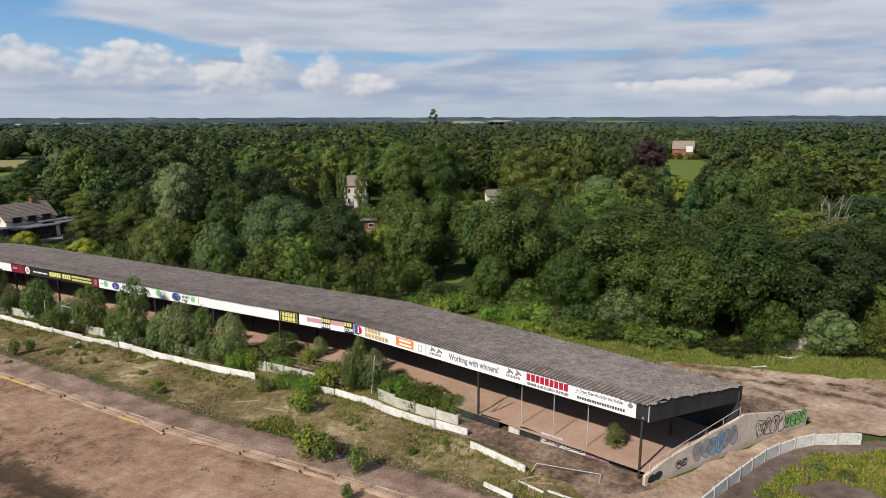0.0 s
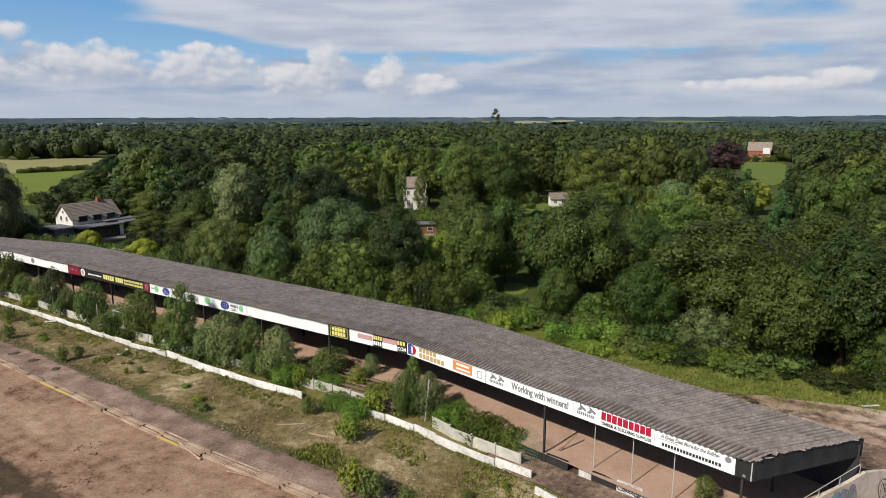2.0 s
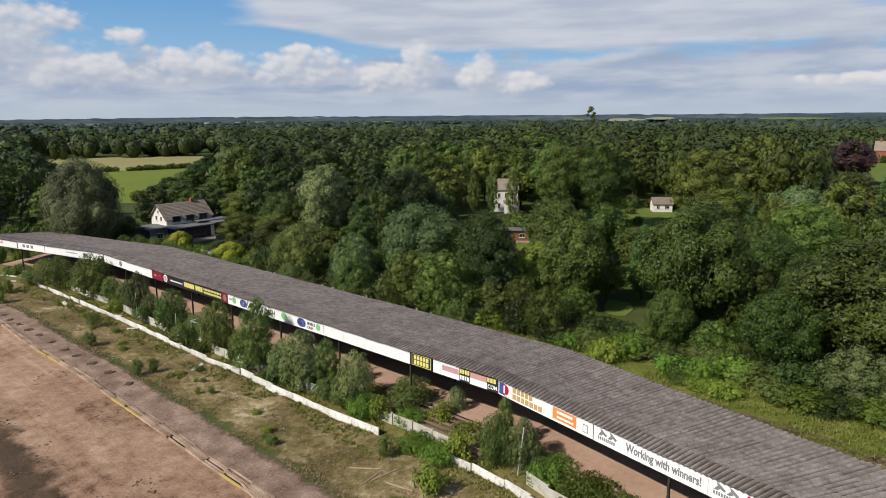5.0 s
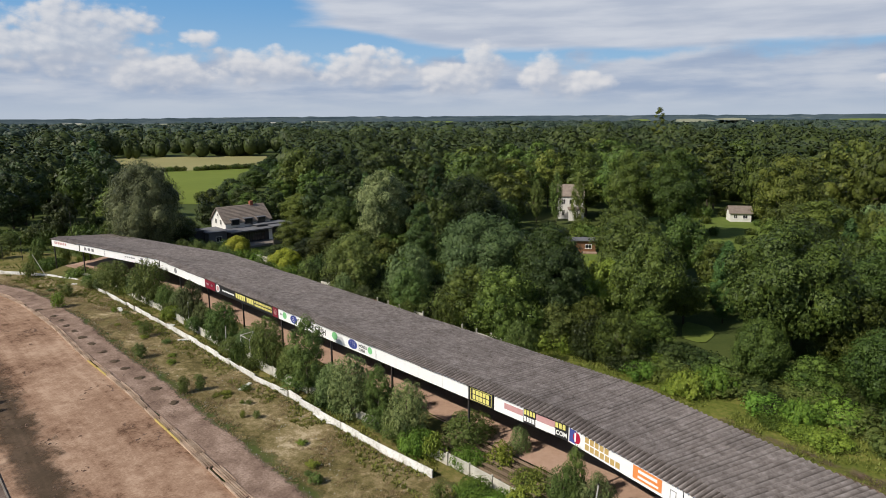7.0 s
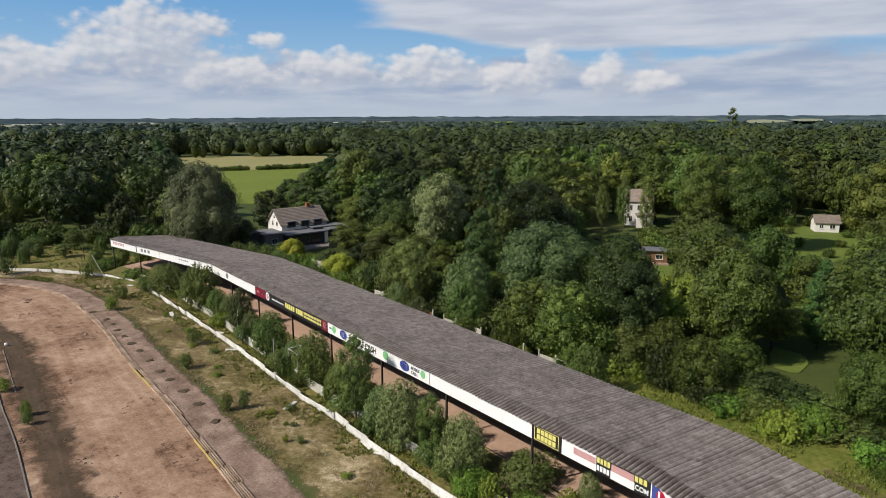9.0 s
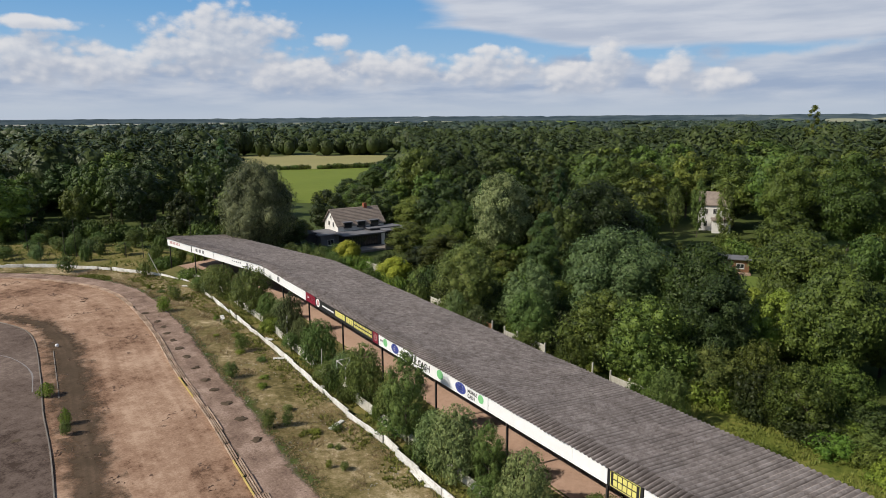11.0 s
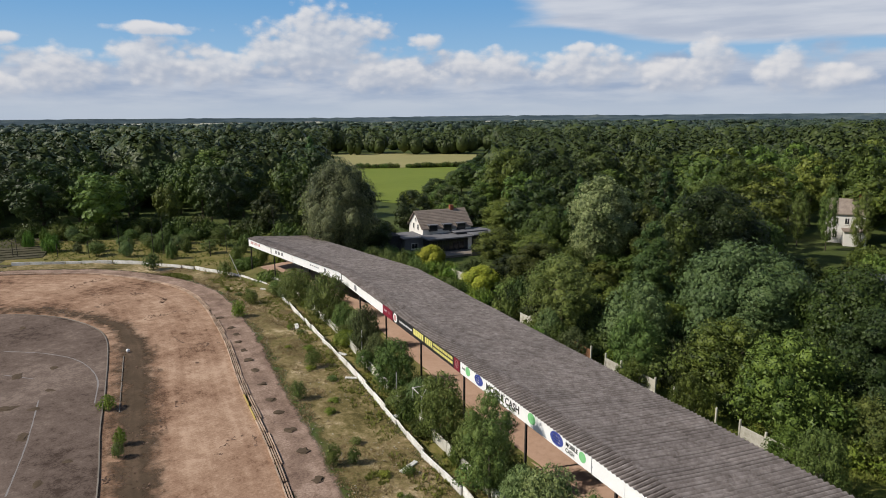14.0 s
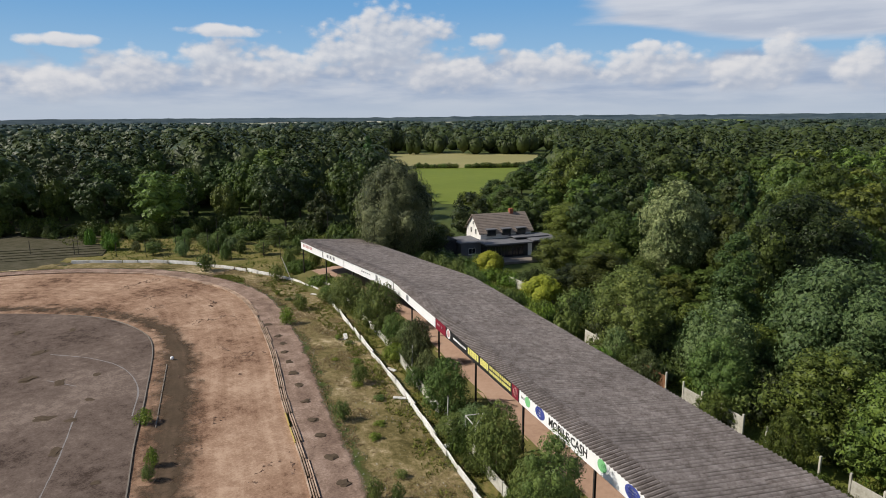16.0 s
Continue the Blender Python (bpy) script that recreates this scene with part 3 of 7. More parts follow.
# ---------------------------------------------------------------- ground
def build_ground():
    bm = bmesh.new()
    cx, cy = -40.0, 90.0
    rings = [0, 60, 120, 200, 300, 450, 700, 1100, 1700, 2600, 3700, 4700]
    n = 72
    prev = None
    for r in rings:
        ring = [bm.verts.new((cx + r * math.cos(i * math.tau / n), cy + r * math.sin(i * math.tau / n), -0.06)) for i in range(n)] if r else [bm.verts.new((cx, cy, -0.06))]
        if prev:
            for i in range(n):
                if len(prev) == 1:
                    bm.faces.new((prev[0], ring[i], ring[(i + 1) % n]))
                else:
                    bm.faces.new((prev[i], ring[i], ring[(i + 1) % n], prev[(i + 1) % n]))
        prev = ring
    ground = part("ground", bm, "meadow")
    tagged(ground, "green and brown rough grassland around the abandoned stadium", "ground", kind="structure")

    # race track of pinkish shale, from the kerb inwards
    far = shifted(KERB, 26)
    strip("track", KERB, far, 0.0, "dirt", 0.0, 3, 14, "pinkish brown shale race track with wheel marks", 0.05)
    band_out = curve_points([(30, 14), (0, 29), (-20, 39.8), (-38, 49.5), (-55.4, 59.3), (-61.7, 62.7), (-72.6, 68.4), (-87.1, 75.9), (-98.1, 78.8), (-107.2, 78.2), (-118.4, 73.9), (-128, 66), (-134, 55)], 1.2)
    band_in = curve_points([(30, 8), (0, 23.5), (-20, 34.5), (-40, 45.2), (-60, 56.0), (-70.4, 61.1), (-78.9, 65.6), (-93.2, 72.6), (-100.6, 74.2), (-109.1, 73.2), (-116.6, 69.4), (-125, 62), (-130, 53)], 1.2)
    res = lambda line: [along(line, s * sum((b - a).length for a, b in zip(line, line[1:])) / 120)[0] for s in range(121)]
    strip("track_edge", res(band_out), res(band_in), 0.03, "dark_dirt", 0.2, 4, 10, "dark weedy dirt along the inside of the track", 0.04)
    infield_edge = band_in + [Vector((-128, 40)), Vector((-100, 10)), Vector((-20, -10)), Vector((30, -10))]
    bm = bmesh.new()
    f = bm.faces.new([bm.verts.new((q.x, q.y, 0.05)) for q in infield_edge])
    bmesh.ops.triangulate(bm, faces=[f])
    tagged(part("infield", bm, "asphalt"), "worn grey asphalt infield with faded lines", "ground", kind="structure")
    # gravel outside the kerb, then the dry verge up to the wall
    g_in, g_out = [q for q in KERB], shifted(KERB, -4.2)
    strip("gravel_strip", res(g_in), res(g_out), 0.025, "gravel", 0.1, 5, 8, "pinkish gravel strip outside the kerb", 0.06)
    wall_far = [q for q in WALL]
    strip("verge", res(shifted(KERB, -4.0)), res([Vector((50, 34)), Vector((30, 40)), Vector((8, 47.5))] + shifted(wall_far, -0.5)), 0.015, "verge", 0.3, 6, 10, "dry verge of straw-coloured grass and dusty soil", 0.12)
    # under the shrubs between the wall and the stand, and past its far end
    strip("scrub_ground", res(shifted(WALL, 0.0)), res([Vector((14.9, 44)), Vector((-9.3, 64)), Vector((-77.5, 99)), Vector((-109, 118)), Vector((-150, 118)), Vector((-175, 96))]), 0.01, "grass_strip", 0.3, 7, 8, "weedy ground in front of the terrace", 0.15)
    # grass and dirt lane behind the stand
    strip("back_grass", res([Vector((52, 46)), Vector((30, 56))] + [q for q in BACK]), res([Vector((75, 62)), Vector((46, 72)), Vector((8, 92)), Vector((-66, 122)), Vector((-100, 130))]), 0.02, "back_grass", 0.5, 8, 8, "long grass and weeds behind the stand", 0.15)
    patch("dirt_lane", [(14.6, 42.0), (17.2, 43.9), (20.5, 46.0), (24.6, 48.4), (28.5, 50.6), (32.2, 52.8), (29.5, 57), (20, 64.5), (21, 67.5), (33, 65.5), (41, 63), (60, 58), (62, 46), (42, 50), (33, 50.5), (27, 47.2), (19, 40.5), (16, 36), (9, 40)], 0.17, "lane", "bare earth lane with wheel ruts round the end of the stand")
    patch("apron", [(-1.6, 54.8), (2.4, 54.6), (5.9, 52.2), (8.9, 49.9), (12.3, 46.9), (15, 44.4), (15.5, 41.5), (12, 40), (9, 43), (6.2, 45.8), (2.7, 49.2), (-0.8, 51.8)], 0.14, "apron_soil", "dark trodden ground before the terrace wall", seed=2)
    patch("weedy_yard", [(18.9, 41.2), (23.4, 44.9), (29.0, 49.2), (36, 49.6), (44, 47), (44, 34), (28, 30), (18, 36)], 0.19, "asphalt", "broken tarmac yard overgrown with weeds", seed=3)
    # clearings
    patch("lawn", [(-20, 108), (-8, 106), (-6, 126), (-8, 142), (-12, 150), (-26, 149), (-22, 128)], 0.03, "lawn", "bright green garden lawn among the trees", seed=4)
    patch("lawn", [(-6, 150), (6, 146), (13, 168), (24, 182), (26, 205), (8, 212), (-9, 200)], 0.03, "lawn", "sunny garden lawn with a white hut", seed=5)
    patch("lawn", [(-0.8, 103), (2.4, 102.5), (2.9, 109), (0.2, 110)], 0.03, "lawn", "small sunlit lawn in a gap of the wood", seed=12)
    patch("rubble_ground", [(24.0, 49.0), (31.9, 53.2), (30.5, 57.5), (21.5, 65), (10, 73), (8, 71), (17, 62)], 0.175, "apron_soil", "bare rubbly soil behind the end of the stand", seed=11)
    patch("lawn", [(96, 275), (112, 283), (138, 345), (158, 408), (140, 418), (116, 345)], 0.03, "lawn", "smooth lawn before a distant brick house", seed=6)
    patch("pasture", [(-140, 200), (-166, 196), (-262, 284), (-222, 325), (-205, 292), (-165, 232)], 0.03, "pasture", "green pasture beyond the house", 0.8, 7, 6)
    patch("hay_field", [(-263, 287), (-376, 362), (-276, 424), (-232, 352), (-222, 327)], 0.04, "straw", "pale cut hay field behind a hedge", 0.8, 8, 8)

    patch("far_bank", [(-150, 82), (-165, 92), (-178, 112), (-196, 104), (-225, 70), (-215, 30), (-160, 30), (-156, 60)], 0.012, "mossy_step", "dark rough ground beyond the far bend", seed=9)
    # wheel ruts in the lane behind the stand
    for i, pts in enumerate(([(19, 66.2), (28, 63.6), (36, 59.5), (44, 54.6), (56, 50)], [(20, 67.6), (29, 65.2), (37.5, 61.2), (46, 56.5), (58, 52)], [(10, 73), (20, 67.2), (30, 61), (33.5, 56)], [(2, 80), (10, 74.6), (18, 69.5), (24, 66)], [(30, 62.2), (40, 60.5), (54, 57)])):
        c = curve_points(pts, 1.0)
        strip("wheel_rut", shifted(c, .9), shifted(c, -.9), 0.185, "rut", 0.15, 30 + i, 3, "dark muddy wheel rut in the earth lane")


build_ground()


# ---------------------------------------------------------------- the grandstand
def build_stand():
    stand = thing("grandstand", pose(0, 0, 0), "long derelict grandstand with a low corrugated roof and advertising fascia", "grandstand")
    rng = random.Random(31)
    wave, waves = 0.38, 6
    sheet_w = wave * waves
    rows = ((-0.028, 0.125, 0.0, 0.27), (0.110, 0.42, 0.30, 0.14), (0.405, 0.71, 0.165, 0.05), (0.695, 1.012, 0.075, 0.0))
    # corrugated sheets: a short lip at the front, then three rows lapping towards the back
    for k in range(3):
        a0, a1, b0, b1 = FRONT[k], FRONT[k + 1], BACK[k], BACK[k + 1]
        n = max(1, round((a1 - a0).length / sheet_w))
        for i in range(n):
            for r, (u0, u1, lift0, lift1) in enumerate(rows):
                bm = bmesh.new()
                grid = []
                slip = rng.uniform(-0.004, 0.004)
                amp = 0.062 if r else 0.13
                for j, u in enumerate((u0 + slip, u1)):
                    row = []
                    for c in range(waves * 4 + 1):
                        s = (i + c / (waves * 4)) / n
                        q = a0.lerp(a1, s).lerp(b0.lerp(b1, s), u)
                        z = Z_FRONT + (Z_BACK - Z_FRONT) * u + amp * (.4 if r == 0 and j == 0 else 1) * math.sin(c * math.pi / 2) + (lift1 if j else lift0) + 0.06 * noise.noise((q.x * .15, q.y * .15, 0)) + 0.05
                        row.append(bm.verts.new((q.x, q.y, z)))
                    grid.append(row)
                for c in range(waves * 4):
                    bm.faces.new((grid[0][c], grid[0][c + 1], grid[1][c + 1], grid[1][c]))
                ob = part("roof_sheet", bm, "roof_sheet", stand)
                # lip troughs darkest: the corrugation's shade at the front edge, put into the colour
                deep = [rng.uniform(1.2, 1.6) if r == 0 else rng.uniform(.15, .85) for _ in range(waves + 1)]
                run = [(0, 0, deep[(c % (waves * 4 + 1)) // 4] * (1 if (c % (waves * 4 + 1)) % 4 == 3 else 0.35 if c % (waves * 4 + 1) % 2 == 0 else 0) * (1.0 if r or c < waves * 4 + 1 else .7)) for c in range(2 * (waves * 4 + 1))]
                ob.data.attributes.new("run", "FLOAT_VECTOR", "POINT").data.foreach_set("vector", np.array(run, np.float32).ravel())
    # underside, back wall, fascia beam, end cladding
    for k in range(3):
        bm = bmesh.new()
        a0, a1, b0, b1 = FRONT[k], FRONT[k + 1], BACK[k], BACK[k + 1]
        vs = []
        for dz in (-0.22, -0.10):
            for q, z in ((a0, Z_FRONT), (a1, Z_FRONT), (b1, Z_BACK), (b0, Z_BACK)):
                vs.append(bm.verts.new((q.x, q.y, z + dz)))
        for f in ((3, 2, 1, 0), (4, 5, 6, 7), (0, 1, 5, 4), (1, 2, 6, 5), (2, 3, 7, 6), (3, 0, 4, 7)):
            bm.faces.new([vs[i] for i in f])
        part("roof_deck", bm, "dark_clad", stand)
        t = (b1 - b0).normalized()
        part("back_wall", boxed(0, (b1 - b0).length, 0.3, 0.5, 0, Z_BACK - 0.25), "dark_clad", stand).matrix_world = frame_at(b0, t)
        t = (a1 - a0).normalized()
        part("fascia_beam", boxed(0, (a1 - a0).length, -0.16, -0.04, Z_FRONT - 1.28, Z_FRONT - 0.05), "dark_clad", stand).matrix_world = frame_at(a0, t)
    for a, b, name in ((FRONT[0], BACK[0], "end_cladding"), (FRONT[-1], BACK[-1], "end_cladding")):
        t = (b - a).normalized()
        L = (b - a).length
        bulge = (.06, .26, .17, .08, .05)
        for i in range(4):
            bm = bmesh.new()
            z0, z1 = Z_FRONT + (Z_BACK - Z_FRONT) * i / 4, Z_FRONT + (Z_BACK - Z_FRONT) * (i + 1) / 4
            vs = [bm.verts.new(p) for p in ((i * L / 4, -0.05, z0 - 1.25), ((i + 1) * L / 4 - 0.02, -0.05, z1 - 1.25), ((i + 1) * L / 4 - 0.02, -0.05, z1 + bulge[i + 1]), (i * L / 4, -0.05, z0 + bulge[i]))]
            f = bm.faces.new(vs)
            ext = bmesh.ops.extrude_face_region(bm, geom=[f])
            bmesh.ops.translate(bm, vec=(0, 0.1, 0), verts=[v for v in ext["geom"] if isinstance(v, bmesh.types.BMVert)])
            part(name, bm, "dark_clad", stand).matrix_world = frame_at(a, t)
    a, b = FRONT[0], BACK[0]
    for i in range(26):
        u = (i + rng.uniform(.1, .9)) / 26
        q = a.lerp(b, u)
        k = rng.uniform(.12, .3)
        part("edge_tile", boxed(-k, k, -.14, .16, 0, rng.uniform(.03, .09), .008), "roof_sheet", stand).matrix_world = frame_at(q, (b - a).normalized(), Z_FRONT + (Z_BACK - Z_FRONT) * u + (.1, .28, .2, .12, .08)[min(4, int(u * 4 + .5))]) @ pose(0, 0, 0, rng.gauss(4, 8), rng.gauss(5, 6), rng.gauss(0, 14))
    # posts under the fascia and a second row inside
    for s in (0.6, 15.4, 30.4, 41.0, 51.0, 61.0, 71.0, 80.5, 90.5, 100.0, 110.0, 120.0, 130.0, 139.8):
        q, t = along(FRONT, s)
        nrm = Vector((t.y, -t.x))
        part("post", boxed(-0.075, 0.075, -0.075, 0.075, 0, Z_FRONT - 0.2), "steel", stand).matrix_world = frame_at(q + nrm * 0.25, t)
        part("post", boxed(-0.08, 0.08, -0.08, 0.08, 0, Z_FRONT - 0.8), "steel", stand).matrix_world = frame_at(q + nrm * 6.5, t)
        bm = bmesh.new()
        box(bm, -0.07, 0.07, 0.2, 10.5, -0.2, 0.0)
        part("rafter", bm, "steel", stand).matrix_world = frame_at(q, -t, Z_FRONT - 0.3) @ pose(0, 0, 0, -4.9, 0, 0)
    # terrace: old steps in the open, then a long earth-covered slope up to the back wall
    for k in range(3):
        a0, a1, b0, b1 = FRONT[k], FRONT[k + 1], BACK[k], BACK[k + 1]
        lo = 0.12 if k else 0.012
        if k:
            steps = 6
            for i in range(steps):
                u0, u1 = -0.20 + 0.32 * i / steps, -0.20 + 0.32 * (i + 1) / steps
                n = 6
                for j in range(1 if k == 1 else 0):
                    p0, p1, q0, q1 = a0.lerp(a1, j / n), a0.lerp(a1, (j + 1) / n), b0.lerp(b1, j / n), b0.lerp(b1, (j + 1) / n)
                    bm = bmesh.new()
                    prism(bm, [p0.lerp(q0, u0), p1.lerp(q1, u0), p1.lerp(q1, u1), p0.lerp(q0, u1)], 0, 0.1 + 0.11 * (i + 1) + rng.uniform(-.02, .02))
                    part("terrace_step", bm, "old_step", stand)
                    e0, e1 = p0.lerp(q0, u0 + .012), p1.lerp(q1, u0 + .012)
                    top = 0.1 + 0.11 * (i + 1) + 0.16
                    part("bench_board", boxed(0.1, (e1 - e0).length - .1, -.14, .14, top, top + .06), "bench", stand).matrix_world = frame_at(e0, (e1 - e0).normalized())
            c0, d0 = (a0.lerp(a1, 1 / 6), b0.lerp(b1, 1 / 6)) if k == 1 else (a0, b0)
            m = 40
            bank = strip("bank", [c0.lerp(a1, i / m).lerp(d0.lerp(b1, i / m), -0.27) for i in range(m + 1)], [c0.lerp(a1, i / m).lerp(d0.lerp(b1, i / m), 0.14) for i in range(m + 1)], 0.0, "bank_grass", 0.1, 12, 8, "overgrown earth bank before the terrace", 0.2)
            for v in bank.data.vertices:
                v.co.z += 0.12 + 0.78 * min(1, (v.index % 9) / 8)
        bm = bmesh.new()
        grid = []
        nn = max(4, int((a1 - a0).length / 1.5))
        for i in range(nn + 1):
            f, b = a0.lerp(a1, i / nn), b0.lerp(b1, i / nn)
            row = []
            for j in range(11):
                q = f.lerp(b, lo + (1.03 - lo) * j / 10)
                row.append(bm.verts.new((q.x, q.y, 0.85 + 0.45 * j / 10 + 0.1 * noise.noise((q.x * .4, q.y * .4, 2)))))
            grid.append(row)
        for i in range(nn):
            for j in range(10):
                bm.faces.new((grid[i][j], grid[i][j + 1], grid[i + 1][j + 1], grid[i + 1][j])).smooth = True
        part("terrace_floor", bm, "terrace", stand)
    return stand


build_stand()


# ---------------------------------------------------------------- walls, kerbs and fences
def build_walls():
    wall = thing("perimeter_wall", pose(0, 0, 0), "low white-painted concrete wall, cracked and leaning, with gaps", "wall", kind="structure")
    rng = random.Random(5)
    length = sum((b - a).length for a, b in zip(WALL, WALL[1:]))
    s = 0.0
    while s < length - 3:
        step = rng.uniform(2.6, 3.6)
        q, t = along(WALL, s)
        gap = 15.4 < s < 23.5 or 48 < s < 110 and rng.random() < 0.07
        if not gap:
            tilt = rng.gauss(0, 3) if s < 45 else rng.gauss(0, 6)
            yaw = rng.gauss(0, 0.8) if s < 40 else rng.gauss(0, 2.0)
            h = rng.uniform(0.6, 0.74) if s < 45 else rng.uniform(0.45, 0.64)
            ob = part("wall_slab", boxed(0, step - 0.02, -0.07, 0.07, -0.1, h, 0.02), "white_wall", wall)
            ob.matrix_world = frame_at(q, t) @ pose(0, 0, 0, tilt, rng.gauss(0, .6), yaw)
        s += step
    panel = thing("panel_wall", pose(0, 0, 0), "concrete panel wall between posts at the foot of the terrace", "wall", kind="structure")
    line = curve_points([(1.2, 52.3), (-3.5, 55.4), (-6.9, 58.1), (-15.1, 62.8), (-20.7, 65.5), (-25.7, 67.9), (-40, 74.6), (-50.5, 79.9), (-62, 86.0), (-72, 91.4), (-84, 97.0), (-96, 102.4), (-106, 103.8)], 1.0)
    length = sum((b - a).length for a, b in zip(line, line[1:]))
    s = 0.0
    while s < length - 2.2:
        q, t = along(line, s)
        if not 9.0 < s < 15.5:
            part("wall_panel", boxed(0.08, 2.3, -0.05, 0.05, 0, 1.05 + rng.uniform(-.08, .05), 0.015), "panel", panel).matrix_world = frame_at(q, t) @ pose(0, 0, 0, rng.gauss(0, 1.5), 0, 0)
            part("post", boxed(-0.08, 0.08, -0.09, 0.09, 0, 1.15, 0.015), "panel", panel).matrix_world = frame_at(q, t)
        s += 2.4
    kerb = thing("track_kerb", pose(0, 0, 0), "weathered timber kerb boards, some painted yellow, edging the race track", "kerb", kind="structure")
    length = sum((b - a).length for a, b in zip(KERB, KERB[1:]))
    s = 0.0
    i = 0
    while s < length - 3:
        q, t = along(KERB, s)
        yellow = (78 < s < 82) or (96 < s < 103) or (118 < s < 122)
        q2, t2 = along(KERB, s + 2.9)
        tt = (q2 - q).normalized()
        out = Vector((tt.y, -tt.x))
        rows = 6 if s < 95 else 4
        for r in range(rows):
            if r and rng.random() < 0.12:
                continue
            lap = rng.uniform(-0.25, 0.25)
            coat = "yellow_timber" if yellow and r == 0 else "timber"
            part("kerb_board", boxed(lap, 2.97 + lap, -0.05, 0.05, 0, 0.22 - 0.022 * r - rng.uniform(0, .04)), coat, kerb).matrix_world = frame_at(q + out * (0.19 * r), tt) @ pose(0, 0, 0.02, rng.gauss(0, 3), rng.gauss(0, .3), rng.gauss(0, .35))
        s += 2.95
        i += 1


build_walls()


# ---------------------------------------------------------------- advertising boards on the fascia
F_LOW, F_HIGH = Z_FRONT - 1.27, Z_FRONT - 0.02


def text_mesh(words, size, width=None, shear=0.0):
    cur = bpy.data.curves.new("lettering", "FONT")
    cur.body, cur.size, cur.extrude, cur.shear, cur.resolution_u, cur.offset = words, size, 0.004, shear, 3, size * 0.03
    ob = bpy.data.objects.new("lettering", cur)
    me = bpy.data.meshes.new_from_object(ob)
    bpy.data.objects.remove(ob)
    if width:
        xs = [v.co.x for v in me.vertices]
        k = width / (max(xs) - min(xs))
        me.transform(Matrix.Diagonal((k, 1, 1, 1)))
    me.transform(pose(0, 0, 0, 90, 0, 0))
    return me


class Board:
    """A run of sign panels on the fascia between two stations; x runs to the reader's right, z up from the lower edge."""

    def __init__(self, s0, s1, mat, label, panel=3.05, tilt=0.0):
        self.len = s1 - s0
        q, t = along(FRONT, s1)
        q0, _ = along(FRONT, s0)
        x = (q0 - q).normalized()
        self.root = thing("advertising_board", frame_at(q, x, F_LOW) @ pose(0, 0, 0, tilt, 0, 0), label, "sign board", "boards on the fascia")
        n = max(1, round(self.len / panel))
        for i in range(n):
            part("panel", boxed(i * self.len / n + .006, (i + 1) * self.len / n - .006, -0.05, 0.0, 0, F_HIGH - F_LOW, 0.006), mat, self.root).parent = self.root

    def bar(self, x0, x1, z0, z1, mat, name="print", lift=0.0):
        part(name, boxed(x0, x1, -0.062 - lift, -0.052, z0, z1), mat, self.root)

    def blocks(self, x0, x1, z0, z1, n, mat, gap=0.22, name="print"):
        """A word drawn as a row of plain blocks."""
        w = (x1 - x0) / n
        me = mesh_of(name, boxed(0, (1 - gap) * w, -0.062, -0.052, z0, z1))
        for i in range(n):
            part(name, me, mat, self.root).matrix_basis = pose(x0 + i * w, 0, 0)

    def disc(self, x, z, rx, rz, mat, name="emblem", lift=0.0):
        bm = bmesh.new()
        ring = [bm.verts.new((x + rx * math.cos(i * math.tau / 20), -0.062 - lift, z + rz * math.sin(i * math.tau / 20))) for i in range(20)]
        f = bm.faces.new(ring)
        ext = bmesh.ops.extrude_face_region(bm, geom=[f])
        bmesh.ops.translate(bm, vec=(0, 0.008, 0), verts=[v for v in ext["geom"] if isinstance(v, bmesh.types.BMVert)])
        part(name, bm, mat, self.root)

    def words(self, text, x, z, size, mat, width=None, shear=0.0):
        ob = part("lettering", text_mesh(text, size, width, shear), mat, self.root)
        ob.matrix_basis = pose(x, -0.056, z)

    def sketch(self, x, z, k):
        """A grey drawn emblem: two leaning shapes over a row of small blocks."""
        for dx, a in ((0.0, 0.5), (0.95 * k, -0.5)):
            bm = bmesh.new()
            pts = [(0, 0), (.25, .35), (.18, .62), (.42, .5), (.8, .22), (.7, .05), (.45, .2), (.28, .02)]
            f = bm.faces.new([bm.verts.new((x + dx + p[0] * k * 1.1, -0.06, z + p[1] * k)) for p in pts])
            part("emblem", bm, "ink_grey", self.root)
        self.blocks(x, x + 1.7 * k, z - 0.34 * k, z - 0.08 * k, 9, "ink_grey", 0.35)


